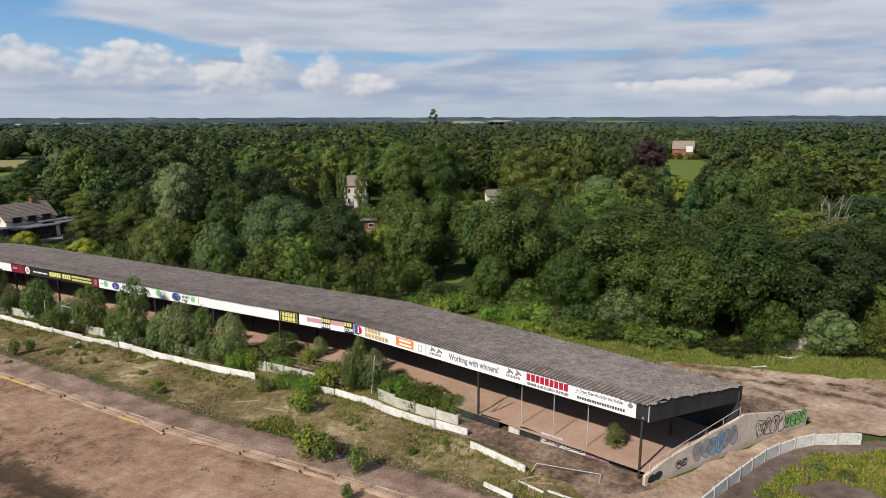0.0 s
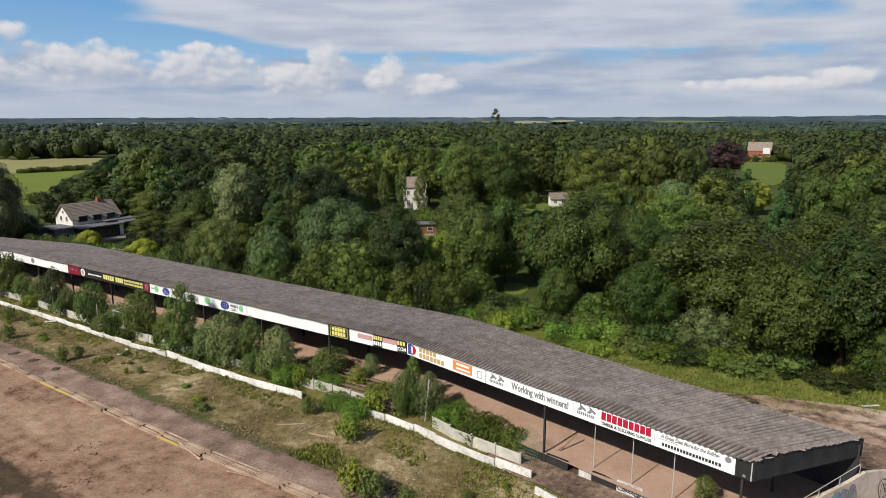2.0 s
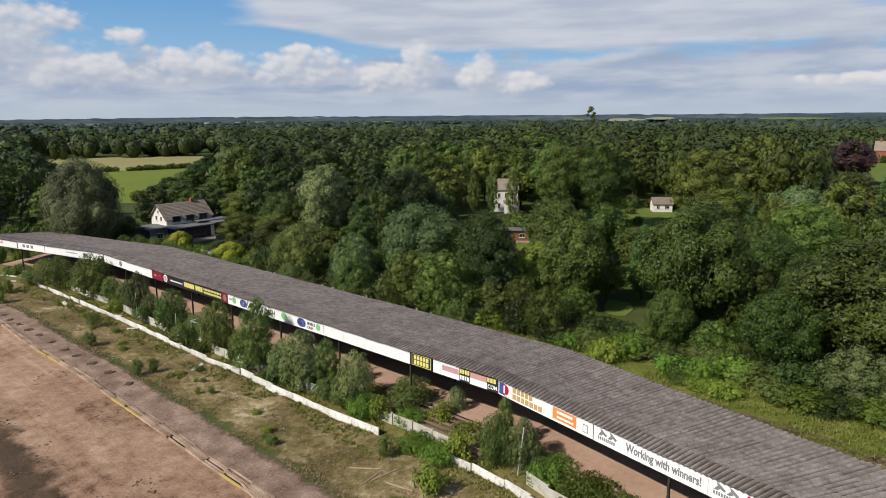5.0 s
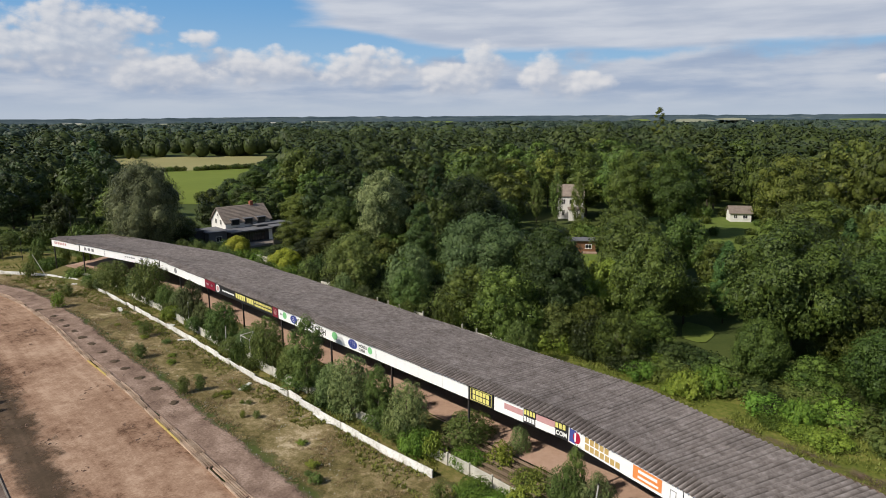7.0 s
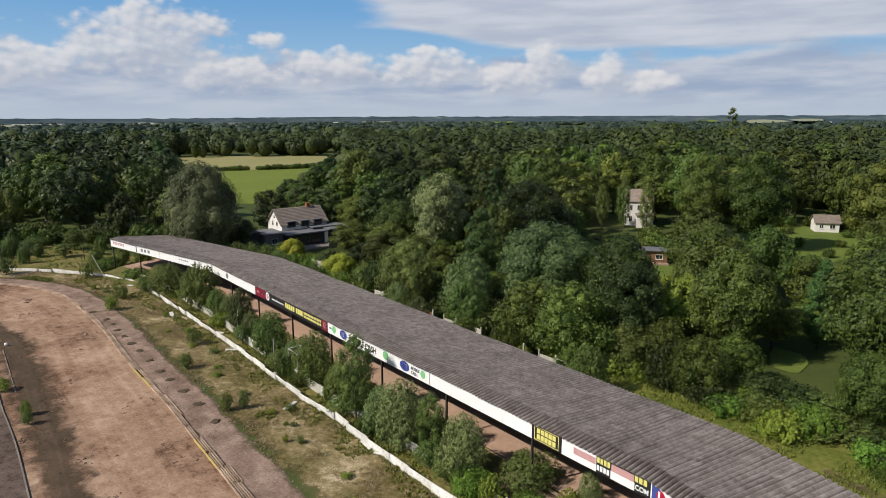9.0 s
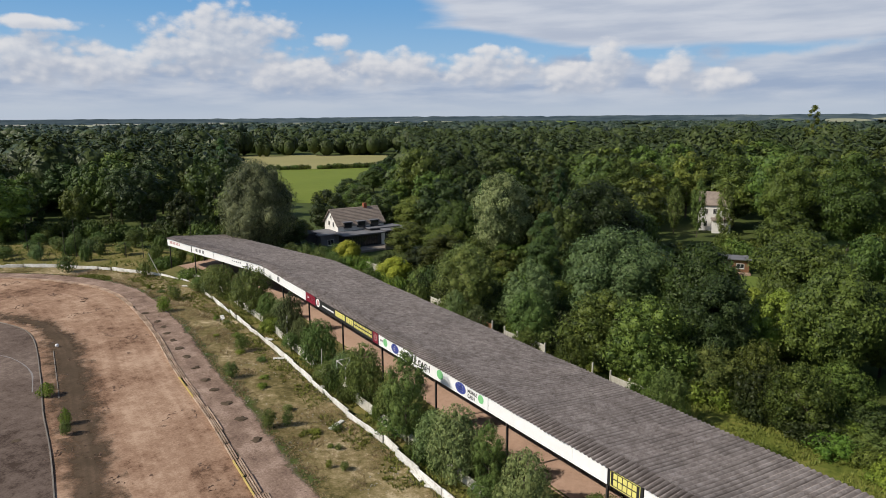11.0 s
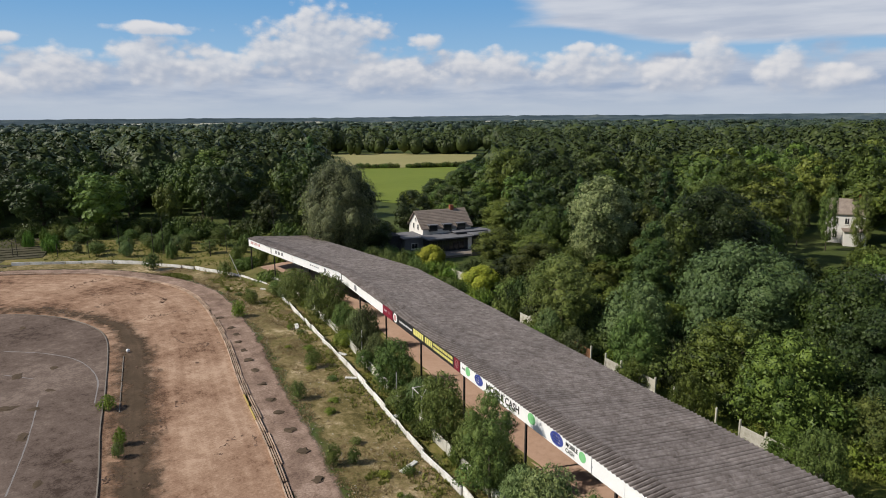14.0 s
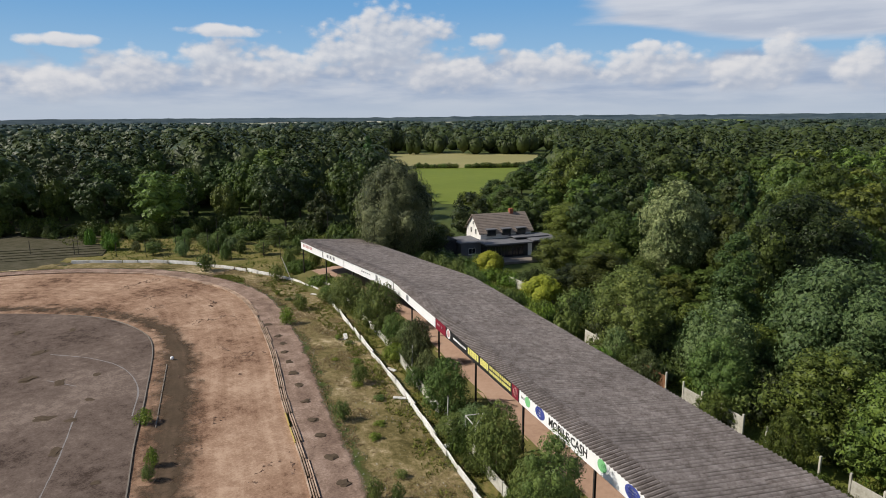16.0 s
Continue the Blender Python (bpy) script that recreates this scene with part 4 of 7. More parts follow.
def build_boards():
    b = Board(0.0, 1.0, "board_black", "small black end board with a pale edge trim", 1.0)
    b.bar(0.93, 1.0, 0, 1.22, "pale_steel", "edge_trim")
    b.disc(0.55, 0.2, 0.1, 0.1, "ink_grey")

    b = Board(1.0, 6.3, "board_white", "white advertising board with grey slogan lettering")
    b.words("A Great Deal More for the Builder", 0.45, 0.78, 0.36, "ink_grey", 3.9, 0.25)
    b.blocks(0.55, 4.5, 0.22, 0.44, 19, "board_black", 0.3)
    b.disc(4.85, 0.86, 0.2, 0.2, "ink_grey")
    b.bar(0.3, 1.6, 0.66, 0.69, "ink_grey")

    b = Board(6.3, 12.7, "board_white", "white advertising board with a large red word mark")
    b.sketch(0.35, 0.62, 0.85)
    b.blocks(2.35, 6.2, 0.52, 1.12, 9, "ink_red", 0.16)
    b.words("TIMBER & BUILDING SUPPLIES", 2.35, 0.16, 0.30, "board_black", 3.85)

    b = Board(12.7, 21.2, "board_white", "white advertising board with a black slogan and sketched emblem")
    b.sketch(0.4, 0.58, 0.85)
    b.words("Working with winners!", 2.7, 0.36, 0.80, "ink_grey", 5.4)

    b = Board(21.25, 30.9, "board_white", "white advertising board with bronze lettering blocks and an orange panel")
    b.bar(0.12, 0.75, 0.12, 1.1, "ink_blue", "emblem")
    b.disc(0.85, 0.62, 0.36, 0.42, "ink_red", lift=.003)
    b.bar(0.62, 0.78, 0.3, 0.95, "board_white", "emblem", .006)
    b.blocks(1.65, 3.9, 0.68, 1.10, 5, "ink_bronze", 0.2)
    b.blocks(1.65, 4.9, 0.16, 0.58, 7, "ink_bronze", 0.2)
    b.bar(5.9, 8.15, 0.2, 1.08, "board_orange", "print")
    b.bar(6.3, 7.8, 0.72, 0.92, "board_white", "print", .004)
    b.bar(6.3, 7.9, 0.36, 0.52, "board_white", "print", .004)
    b.bar(8.75, 9.2, 0.25, 0.85, "ink_grey", "print")
    b.bar(8.8, 9.15, 0.3, 0.8, "board_white", "print", .004)

    b = Board(30.95, 38.0, "board_black", "black advertising board half covered by loose white sheets")
    b.bar(0.05, 3.0, 0.02, 1.22, "board_white", "loose_sheet", .01)
    b.blocks(0.2, 0.9, 0.55, 0.72, 4, "ink_grey", .3)
    b.bar(1.1, 2.95, 0.5, 0.98, "ink_pink", "print", .014)
    b.blocks(3.05, 4.15, 0.72, 1.12, 4, "ink_yellow", .25)
    b.blocks(3.05, 4.1, 0.18, 0.55, 4, "board_white", .25)
    b.bar(4.15, 5.95, 0.05, 0.62, "board_white", "loose_sheet", .01)
    b.bar(4.2, 5.9, 0.62, 1.1, "ink_pink", "loose_sheet", .012)
    b.blocks(5.95, 7.0 - .1, 0.72, 1.12, 3, "ink_yellow", .25)
    b.words(".COM", 5.9, 0.2, 0.48, "board_white", 1.05)

    b = Board(38.05, 40.75, "board_black", "black advertising board with yellow blocks in a yellow frame", 2.7)
    b.blocks(0.45, 2.3, 0.66, 1.02, 5, "ink_yellow", .2)
    b.blocks(0.45, 2.3, 0.2, 0.58, 5, "ink_yellow", .2)
    for x0, x1, z0, z1 in ((.2, 2.5, 1.09, 1.14), (.2, 2.5, .08, .13), (.2, .25, .13, 1.09), (2.45, 2.5, .13, 1.09)):
        b.bar(x0, x1, z0, z1, "ink_yellow", "border")

    b = Board(40.8, 53.0, "board_white", "long blank white advertising board")
    b.bar(0.05, 0.1, 0.5, 0.55, "ink_grey")

    b = Board(53.05, 71.15, "board_white", "white advertising board with blue ovals, green emblems and dark lettering")
    b.disc(1.4, 0.66, 0.42, 0.4, "ink_green")
    b.blocks(0.35, 0.95, 0.55, 0.75, 3, "ink_grey", .3)
    b.disc(3.35, 0.62, 0.72, 0.46, "ink_blue")
    for z in (.42, .62, .82):
        b.blocks(2.95, 3.75, z - .05, z + .05, 3, "board_white", .25)
    b.words("MOBILE CASH", 4.6, 0.32, 0.85, "board_black", 5.0)
    b.disc(11.3, 0.7, 0.5, 0.42, "ink_green")
    b.disc(14.4, 0.62, 0.75, 0.48, "ink_blue")
    for z in (.42, .62, .82):
        b.blocks(14.0, 14.85, z - .05, z + .05, 3, "board_white", .25)
    b.words("MOBILE\nCASH", 15.4, 0.62, 0.42, "board_black", 1.3)
    b.disc(17.2, 0.66, 0.36, 0.36, "ink_green")

    b = Board(71.2, 90.7, "board_black", "black and dark red advertising board with yellow lettering blocks")
    b.bar(0.1, 3.1, 0.03, 1.2, "board_red", "print")
    b.blocks(0.5, 2.5, 0.5, 0.78, 7, "board_white", .25)
    b.disc(3.9, 0.62, 0.55, 0.52, "board_white")
    b.disc(3.9, 0.62, 0.38, 0.36, "ink_pink", lift=.004)
    b.blocks(5.2, 8.6, 0.48, 0.68, 12, "board_white", .3)
    b.blocks(9.0, 11.6, 0.34, 0.98, 5, "ink_yellow", .2)
    b.blocks(11.9, 13.7, 0.34, 0.98, 4, "ink_yellow", .2)
    b.blocks(13.9, 18.1, 0.7, 0.98, 12, "ink_yellow", .3)
    b.blocks(13.9, 18.1, 0.3, 0.56, 12, "ink_yellow", .25)
    b.bar(18.3, 19.4, 0.03, 1.2, "board_red", "print")
    b.disc(18.85, 0.62, 0.36, 0.4, "ink_pink")

    b = Board(90.75, 106.8, "board_white", "faded white advertising board with a weathered mark")
    b.disc(6.0, 0.62, 0.5, 0.4, "ink_grey")
    b = Board(107.2, 122.5, "board_white", "faded white advertising boards with peeling print")
    b.blocks(6.0, 9.0, 0.6, 0.8, 5, "ink_grey", .4)
    b.bar(10.4, 11.0, 0.3, 1.0, "ink_grey")
    b = Board(122.6, 139.9, "board_white", "faded white advertising boards with worn dark and pink lettering")
    b.blocks(1.0, 5.2, 0.5, 0.95, 7, "ink_pink", .35)
    b.blocks(11.0, 14.5, 0.4, 0.9, 3, "ink_grey", .4)
    b.bar(9.3, 9.6, 0.1, 1.1, "board_black")


build_boards()


# ---------------------------------------------------------------- the near end of the stand
def ribbon(bm, pts, width, y=-0.006):
    """A flat painted stroke in the plane of a wall."""
    line = curve_points(pts, 0.12)
    l, r = shifted(line, width / 2), shifted(line, -width / 2)
    lv = [bm.verts.new((q.x, y, q.y)) for q in l]
    rv = [bm.verts.new((q.x, y, q.y)) for q in r]
    for i in range(len(lv) - 1):
        bm.faces.new((lv[i], rv[i], rv[i + 1], lv[i + 1]))


def graffiti(wall, x0, x1, z0, z1, fill, line, letters, seed, y=-0.008):
    """Bulging spray-painted letter shapes: fills and dark outlines, no real letters."""
    rng = random.Random(seed)
    w = (x1 - x0) / letters
    body, edge = bmesh.new(), bmesh.new()
    for i in range(letters):
        cx, cz = x0 + (i + .5) * w, (z0 + z1) / 2 + rng.uniform(-.08, .08)
        ring = []
        for a in range(9):
            an = a * math.tau / 9
            ring.append((cx + w * .66 * math.cos(an) * rng.uniform(.7, 1.15), cz + (z1 - z0) * .46 * math.sin(an) * rng.uniform(.8, 1.15)))
        loop = curve_points(ring + [ring[0]], 0.2)[:-1]
        body.faces.new([body.verts.new((q.x, y - .001 * i, q.y)) for q in loop])
        ribbon(edge, ring + [ring[0]], 0.07, y - .014)
        for _ in range(3):
            ribbon(edge, [(cx + rng.uniform(-.4, .4) * w, cz + rng.uniform(-.35, .35) * (z1 - z0)) for _ in range(4)], 0.05, y - .016)
    part("paint_fill", body, fill, wall)
    part("paint_line", edge, line, wall)


def build_near_end():
    # graffitied ramp wall along the end
    pts = [Vector(p) for p in ((14.75, 42.75), (17.3, 44.35), (24.4, 48.6), (25.6, 49.3), (31.8, 52.7))]
    tops = (0.95, 1.75, 2.95, 2.75, 1.45)
    ramp_wall = thing("ramp_wall", pose(0, 0, 0), "tall rendered concrete ramp wall covered with graffiti", "wall", kind="structure")
    rng = random.Random(8)
    for i in range(4):
        a, b = pts[i], pts[i + 1]
        L = (b - a).length
        bm = bmesh.new()
        n = max(1, int(L / 1.2))
        outline = [(0, -0.1), (L, -0.1)]
        top = [(L * (1 - j / n), tops[i + 1] + (tops[i] - tops[i + 1]) * j / n + rng.uniform(-.06, .04)) for j in range(n + 1)]
        f = bm.faces.new([bm.verts.new((x, 0, z)) for x, z in outline + top])
        ext = bmesh.ops.extrude_face_region(bm, geom=[f])
        bmesh.ops.translate(bm, vec=(0, 0.24, 0), verts=[v for v in ext["geom"] if isinstance(v, bmesh.types.BMVert)])
        ob = part("wall_slab", bm, "concrete", ramp_wall)
        ob.matrix_world = frame_at(a, (b - a).normalized())
        if i == 0:
            graffiti(ob, 0.3, 1.7, 0.25, 0.95, "spray_black", "spray_black", 2, 1)
        if i == 1:
            graffiti(ob, 2.2, 4.2, 0.45, 2.0, "spray_grey", "ink_grey", 2, 2)
            graffiti(ob, 4.0, 5.9, 0.5, 2.25, "spray_blue", "ink_grey", 2, 3)
            graffiti(ob, 5.7, 7.4, 0.6, 2.5, "spray_grey", "ink_grey", 2, 13)
            graffiti(ob, 0.3, 1.5, 0.5, 1.2, "concrete", "spray_black", 2, 4)
        if i == 3:
            graffiti(ob, 0.3, 4.0, 0.3, 2.1, "concrete", "spray_black", 4, 5)
            graffiti(ob, 4.0, 6.9, 0.3, 1.7, "spray_green", "spray_black", 4, 6)
    rail = thing("handrail", pose(0, 0, 0), "thin galvanised handrail along the ramp wall", "handrail")
    a, b = pts[0], pts[2]
    t = (b - a).normalized()
    L = (b - a).length
    for k in range(6):
        x = 0.5 + (L - 1.0) * k / 5
        z = 0.9 + 2.0 * min(1, x / L)
        part("post", rodded(((x, .12, z - .1), (x, .12, z + .75), .025)), "pale_steel", rail).matrix_world = frame_at(a, t)
    part("rail", rodded(((.5, .12, 1.75), (L - .5, .12, 3.65), .025)), "pale_steel", rail).matrix_world = frame_at(a, t)

    # curved white wall of the yard
    line = curve_points([(17.5, 39.6), (19.5, 41.4), (22.4, 44.0), (25.2, 46.3), (28.4, 48.2), (30.5, 48.9), (34.4, 49.0)], 0.6)
    yard = thing("yard_wall", pose(0, 0, 0), "white-washed concrete panel wall curving round a weedy yard", "wall", kind="structure")
    length = sum((q - p).length for p, q in zip(line, line[1:]))
    s = 0.0
    while s < length - 1.5:
        q, t = along(line, s)
        q2, _ = along(line, min(length, s + 2.0))
        tt = (q2 - q).normalized()
        part("wall_panel", boxed(0.05, 1.95, -0.06, 0.06, 0, 1.15 + rng.uniform(-.05, .03), 0.015), "white_wall", yard).matrix_world = frame_at(q, tt)
        part("post", boxed(-0.06, 0.06, -0.10, 0.10, 0, 1.22, 0.015), "panel", yard).matrix_world = frame_at(q, tt)
        s += 2.0

    # painted wall at the foot of the terrace
    a, b = Vector((1.6, 54.0)), Vector((14.6, 44.9))
    t = (b - a).normalized()
    foot = thing("terrace_wall", pose(0, 0, 0), "low terrace wall in black and white paint with graffiti", "wall", kind="structure")
    L = (b - a).length
    coats = ["paint_black", "paint_black", "white_wall", "paint_black", "white_wall", "white_wall", "spray_pink", "paint_black"]
    for i, coat in enumerate(coats):
        x0, x1 = i * L / 8, (i + 1) * L / 8 - 0.02
        if i == 2:
            x0 += 0.9
        ob = part("wall_panel", boxed(x0, x1, -0.12, 0.12, 0, 0.88 + rng.uniform(-.16, .08), 0.02), coat, foot)
        ob.matrix_world = frame_at(a, t)
        if i in (4, 5, 6):
            graffiti(ob, x0 + .15, x1 - .15, 0.25, 0.85, "white_wall" if i < 6 else "spray_pink", "spray_black", 3, 20 + i, y=-0.128)
    # thin pale poles up to the fascia
    for x, y in ((6.6, 51.0), (9.0, 49.0), (11.4, 47.2)):
        part_pole = thing("pole", pose(x, y, 0), "thin pale metal pole reaching up to the fascia", "pole", "thin poles")
        part("shaft", rodded(((0, 0, 0), (0, 0, 5.0), .035)), "pale_steel", part_pole)
        part("foot", boxed(-.09, .09, -.09, .09, 0, .05, .01), "pale_steel", part_pole)
    # leaning struts and a torn net by the dark post
    strut = thing("fallen_strut", pose(3.2, 52.6, 0), "fallen timber strut leaning on the terrace", "timber")
    part("beam", rodded(((0, 0, 0.05), (2.4, 1.6, 1.9), .06)), "timber", strut)
    part("beam", rodded(((-.6, .5, .1), (1.4, .9, 1.2), .05)), "timber", strut)
    # low loose wall pieces and planks on the ground
    for x, y, ang, lx, h in ((2.2, 48.6, -43.5, 5.6, .55), (7.6, 42.2, -34, 2.6, .12), (5.6, 43.5, -42, 2.2, .10), (3.0, 42.9, -41, 2.6, .35)):
        slab = thing("loose_slab", pose(x, y, 0.02, 0, 0, ang), "loose white-painted slab lying on the dirt", "slab", "loose slabs")
        part("slab", boxed(0, lx, -.09, .09, 0, h, .015), "white_wall", slab)
    for i, (x, y, ang) in enumerate(((6.2, 43.9, 20), (6.9, 43.3, -5), (9.5, 44.6, 60), (10.6, 43.2, -25), (-19, 57.2, 10), (-17.2, 56.6, 55), (-15.6, 55.4, -15), (-18, 56.0, 70), (12.4, 41.5, 12))):
        pk = thing("plank", pose(x, y, 0.03, 0, 0, ang), "grey weathered plank lying on the ground", "plank", "scattered planks")
        part("board", boxed(-1.2, 1.2, -.08, .08, 0, .05, .008), "timber", pk)
    frame_ob = thing("pipe_frame", pose(9.6, 44.4, 0, 0, 0, -20), "rusty bent pipe frame lying by the apron", "pipe")
    part("pipe", rodded(((-2.6, 0, .5), (2.2, .2, .45), .03)), "pale_steel", frame_ob)
    part("leg", rodded(((-2.6, 0, .5), (-2.9, -.9, .03), .03)), "pale_steel", frame_ob)
    part("leg", rodded(((2.2, .2, .45), (2.3, -.8, .03), .03)), "pale_steel", frame_ob)
    # torn green netting
    bm = bmesh.new()
    for i in range(13):
        rod(bm, (i * .2, 0, .1), (1.3 + i * .09, .9, 3.0 - i * .05), .012, 3)
        rod(bm, (i * .105, i * .075, .1 + i * .24), (2.4 - i * .02, i * .07, .1 + i * .22), .012, 3)
    net = thing("netting", pose(0.2, 53.1, 0, 0, 0, -30), "torn green mesh netting hung from a post", "netting")
    part("mesh", bm, "net_green", net)

    # metal frame and poles further along
    goal = thing("metal_frame", pose(-48.6, 79.0, 0, 0, 0, -28), "white tubular frame standing behind the wall", "frame")
    part("post", rodded(((-1.1, 0, 0), (-1.1, 0, 2.9), .05)), "pale_steel", goal)
    part("post", rodded(((1.1, 0, 0), (1.1, 0, 2.9), .05)), "pale_steel", goal)
    part("crossbar", rodded(((-1.15, 0, 2.9), (1.15, 0, 2.9), .05)), "pale_steel", goal)
    part("brace", rodded(((-1.1, 0, 2.9), (-.2, 1.2, 3.3), .04)), "pale_steel", goal)
    part("brace", rodded(((1.1, 0, 2.9), (-.2, 1.2, 3.3), .04)), "pale_steel", goal)
    part("board", boxed(-.6, .8, .05, .09, .2, 1.2), "panel", goal)
    for x, y, h, lean in ((-7.2, 58.8, 4.2, 6), (-124.2, 111.0, 4.5, 0), (-106.5, 101.6, 5.0, -35), (-137.0, 105, 7.5, 0), (-147, 101, 6.5, 0), (-122, 121, 8.5, 0), (-158, 86, 4.0, 0), (-52.5, 80.5, 3.4, 2), (-63.5, 87, 3.6, 3)):
        p = thing("pole", pose(x, y, 0, 0, lean, 0), "slender weathered metal pole standing in the scrub", "pole", "slender poles")
        part("shaft", rodded(((0, 0, 0), (0, 0, h), .05)), "pale_steel" if x > -110 else "steel", p)
        part("cap", rodded(((0, 0, h), (0, 0, h + .08), .07)), "steel", p)
    # boards sprung loose from the kerb, and a pole fallen across the far verge
    for x, y, ang, lx in ((-25.6, 51.7, -38, 4.0), (-19.6, 48.6, -12, 3.2), (-23.4, 51.2, -30, 3.0), (-121.9, 96.6, 100, 7.6)):
        pk = thing("plank", pose(x, y, 0.14, 0, 1, ang), "long weathered board sprung loose and lying on the ground", "plank", "scattered planks")
        part("board", boxed(-lx / 2, lx / 2, -.07, .07, 0, .09, .008), "timber", pk)
    for x, y, h in ((-158.6, 85.4, 3.2), (-151.0, 90.6, 2.8), (-145.6, 94.2, 3.4), (-140.6, 99.9, 3.6), (-139.0, 103.9, 5.2), (-131.4, 104.6, 2.6), (-165.2, 79.4, 3.0), (-127.6, 109.5, 3.0)):
        p = thing("fence_post", pose(x, y, 0, 0, 0, x * 7 % 90), "rusty steel fence post in the scrub by the far bend", "post", "far fence posts")
        part("shaft", boxed(-.05, .05, -.05, .05, 0, h, .01), "steel", p)
        part("cap", boxed(-.07, .07, -.07, .07, h, h + .04, .008), "steel", p)
    # white slabs lying on the verge
    for x, y, ang, lx, w in ((-44.2, 72.6, 95, 2.0, .4), (-33.3, 69.0, -30, 1.6, .5), (-31.6, 68.2, 10, 1.0, .4), (-78.6, 90.3, -35, 1.9, .5), (-60.5, 82.4, 40, 1.3, .4), (-66.4, 86.8, 5, 1.2, .4), (-97.5, 99.6, 20, 1.5, .5), (-50.6, 79.0, 70, 1.4, .5)):
        slab = thing("loose_slab", pose(x, y, 0.08, 3, 2, ang), "broken white concrete slab lying on the dry verge", "slab", "loose slabs")
        part("slab", boxed(-lx / 2, lx / 2, -w / 2, w / 2, 0, .12, .02), "white_wall", slab)


build_near_end()


def build_infield_marks():
    for name, pts, w in (("line", [(-99.7, 63.5), (-94.8, 66.2), (-89.1, 67.5), (-82.4, 66.4), (-76.2, 63.3)], .14), ("line", [(-91.4, 60.7), (-87.4, 62.3)], .12), ("line", [(-81.3, 60.3), (-72.4, 55.9), (-65.2, 51.9)], .12)):
        c = curve_points(pts, 1.0)
        ob = strip("painted_line", shifted(c, w / 2), shifted(c, -w / 2), 0.058, "chalk", 0.03, 9, 1, "faded pale line painted on the asphalt infield")
    edging = thing("infield_kerb", pose(0, 0, 0), "thin concrete edging round the asphalt infield", "kerb", kind="structure")
    line = curve_points([(-40, 45.2), (-60, 56.0), (-70.4, 61.1), (-78.9, 65.6), (-93.2, 72.6), (-100.6, 74.2), (-109.1, 73.2), (-116.6, 69.4)], 1.2)
    length = sum((b - a).length for a, b in zip(line, line[1:]))
    s = 0
    while s < length - 2.4:
        q, t = along(line, s)
        q2, _ = along(line, s + 2.3)
        part("edging", boxed(0, 2.28, -.06, .06, 0, .13, .01), "edging", edging).matrix_world = frame_at(q, (q2 - q).normalized())
        s += 2.3
    # second row of edging further out
    a, b = Vector((-86.3, 71.2)), Vector((-72, 63.6))
    for i in range(6):
        part("edging", boxed(0, 2.4, -.05, .05, 0, .1, .01), "edging", edging).matrix_world = frame_at(a.lerp(b, i / 6), (b - a).normalized())
    # heaps of earth in a row on the gravel
    rng = random.Random(4)
    for x, y in ((-90.3, 86.7), (-85.3, 85.0), (-82.5, 83.7), (-79.9, 82.3), (-76.8, 80.8), (-73.8, 79.3), (-70.6, 77.8), (-66.8, 75.9), (-63.1, 74.1), (-60.2, 72.8), (-56.6, 71.1), (-52.9, 69.4), (-48.6, 67.2)):
        bm = bmesh.new()
        bmesh.ops.create_icosphere(bm, subdivisions=2, radius=0.5)
        for v in bm.verts:
            v.co *= 1 + 0.8 * noise.noise(v.co * 2.6 + Vector((x, y, 0)))
            v.co.z *= 0.24
        heap = thing("earth_heap", pose(x, y, 0.02, 0, 0, rng.uniform(0, 360)), "small dark heap of earth and weeds on the gravel", "earth heap", "earth heaps")
        part("soil", bm, "heap_soil", heap)
    for x, y, k in ((-79.6, 59.2, .8), (-83.0, 62.0, .7), (-89.2, 64.9, .7), (-74.2, 56.3, 1.0), (-65.1, 54.1, .7), (-89.7, 61.4, 1.1), (-66.8, 56.9, .6), (-81.8, 57.6, 1.2), (-101.3, 62.9, 1.3), (-93.3, 59.5, 1.4), (-111.4, 63.4, 1.2), (-107.5, 68.4, .8)):
        bm = bmesh.new()
        bmesh.ops.create_icosphere(bm, subdivisions=2, radius=0.5 * k)
        for v in bm.verts:
            v.co *= 1 + 0.95 * noise.noise(v.co * 2.4 + Vector((x, y, 0)))
            v.co.x *= 1.5
            v.co.z *= 0.10
        clod = thing("earth_heap", pose(x, y, 0.05, 0, 0, rng.uniform(0, 180)), "flat dark patch of soil and moss on the asphalt", "earth heap", "soil patches")
        part("soil", bm, "heap_soil", clod)
    old = thing("old_terrace", pose(-160, 74, 0, 0, 0, 60), "low overgrown concrete terrace steps beyond the far bend", "terrace")
    for i in range(5):
        part("terrace_step", boxed(-14, 16, 2 + i * 2.2, 4.2 + i * 2.2, 0, 0.12 + i * .12, .02), "mossy_step", old)
    bm = bmesh.new()
    bmesh.ops.create_icosphere(bm, subdivisions=2, radius=0.22)
    ball = thing("ball", pose(-87.4, 72.3, 0.24), "small pale ball lying on the dirt", "ball")
    part("shell", bm, "board_white", ball)


build_infield_marks()


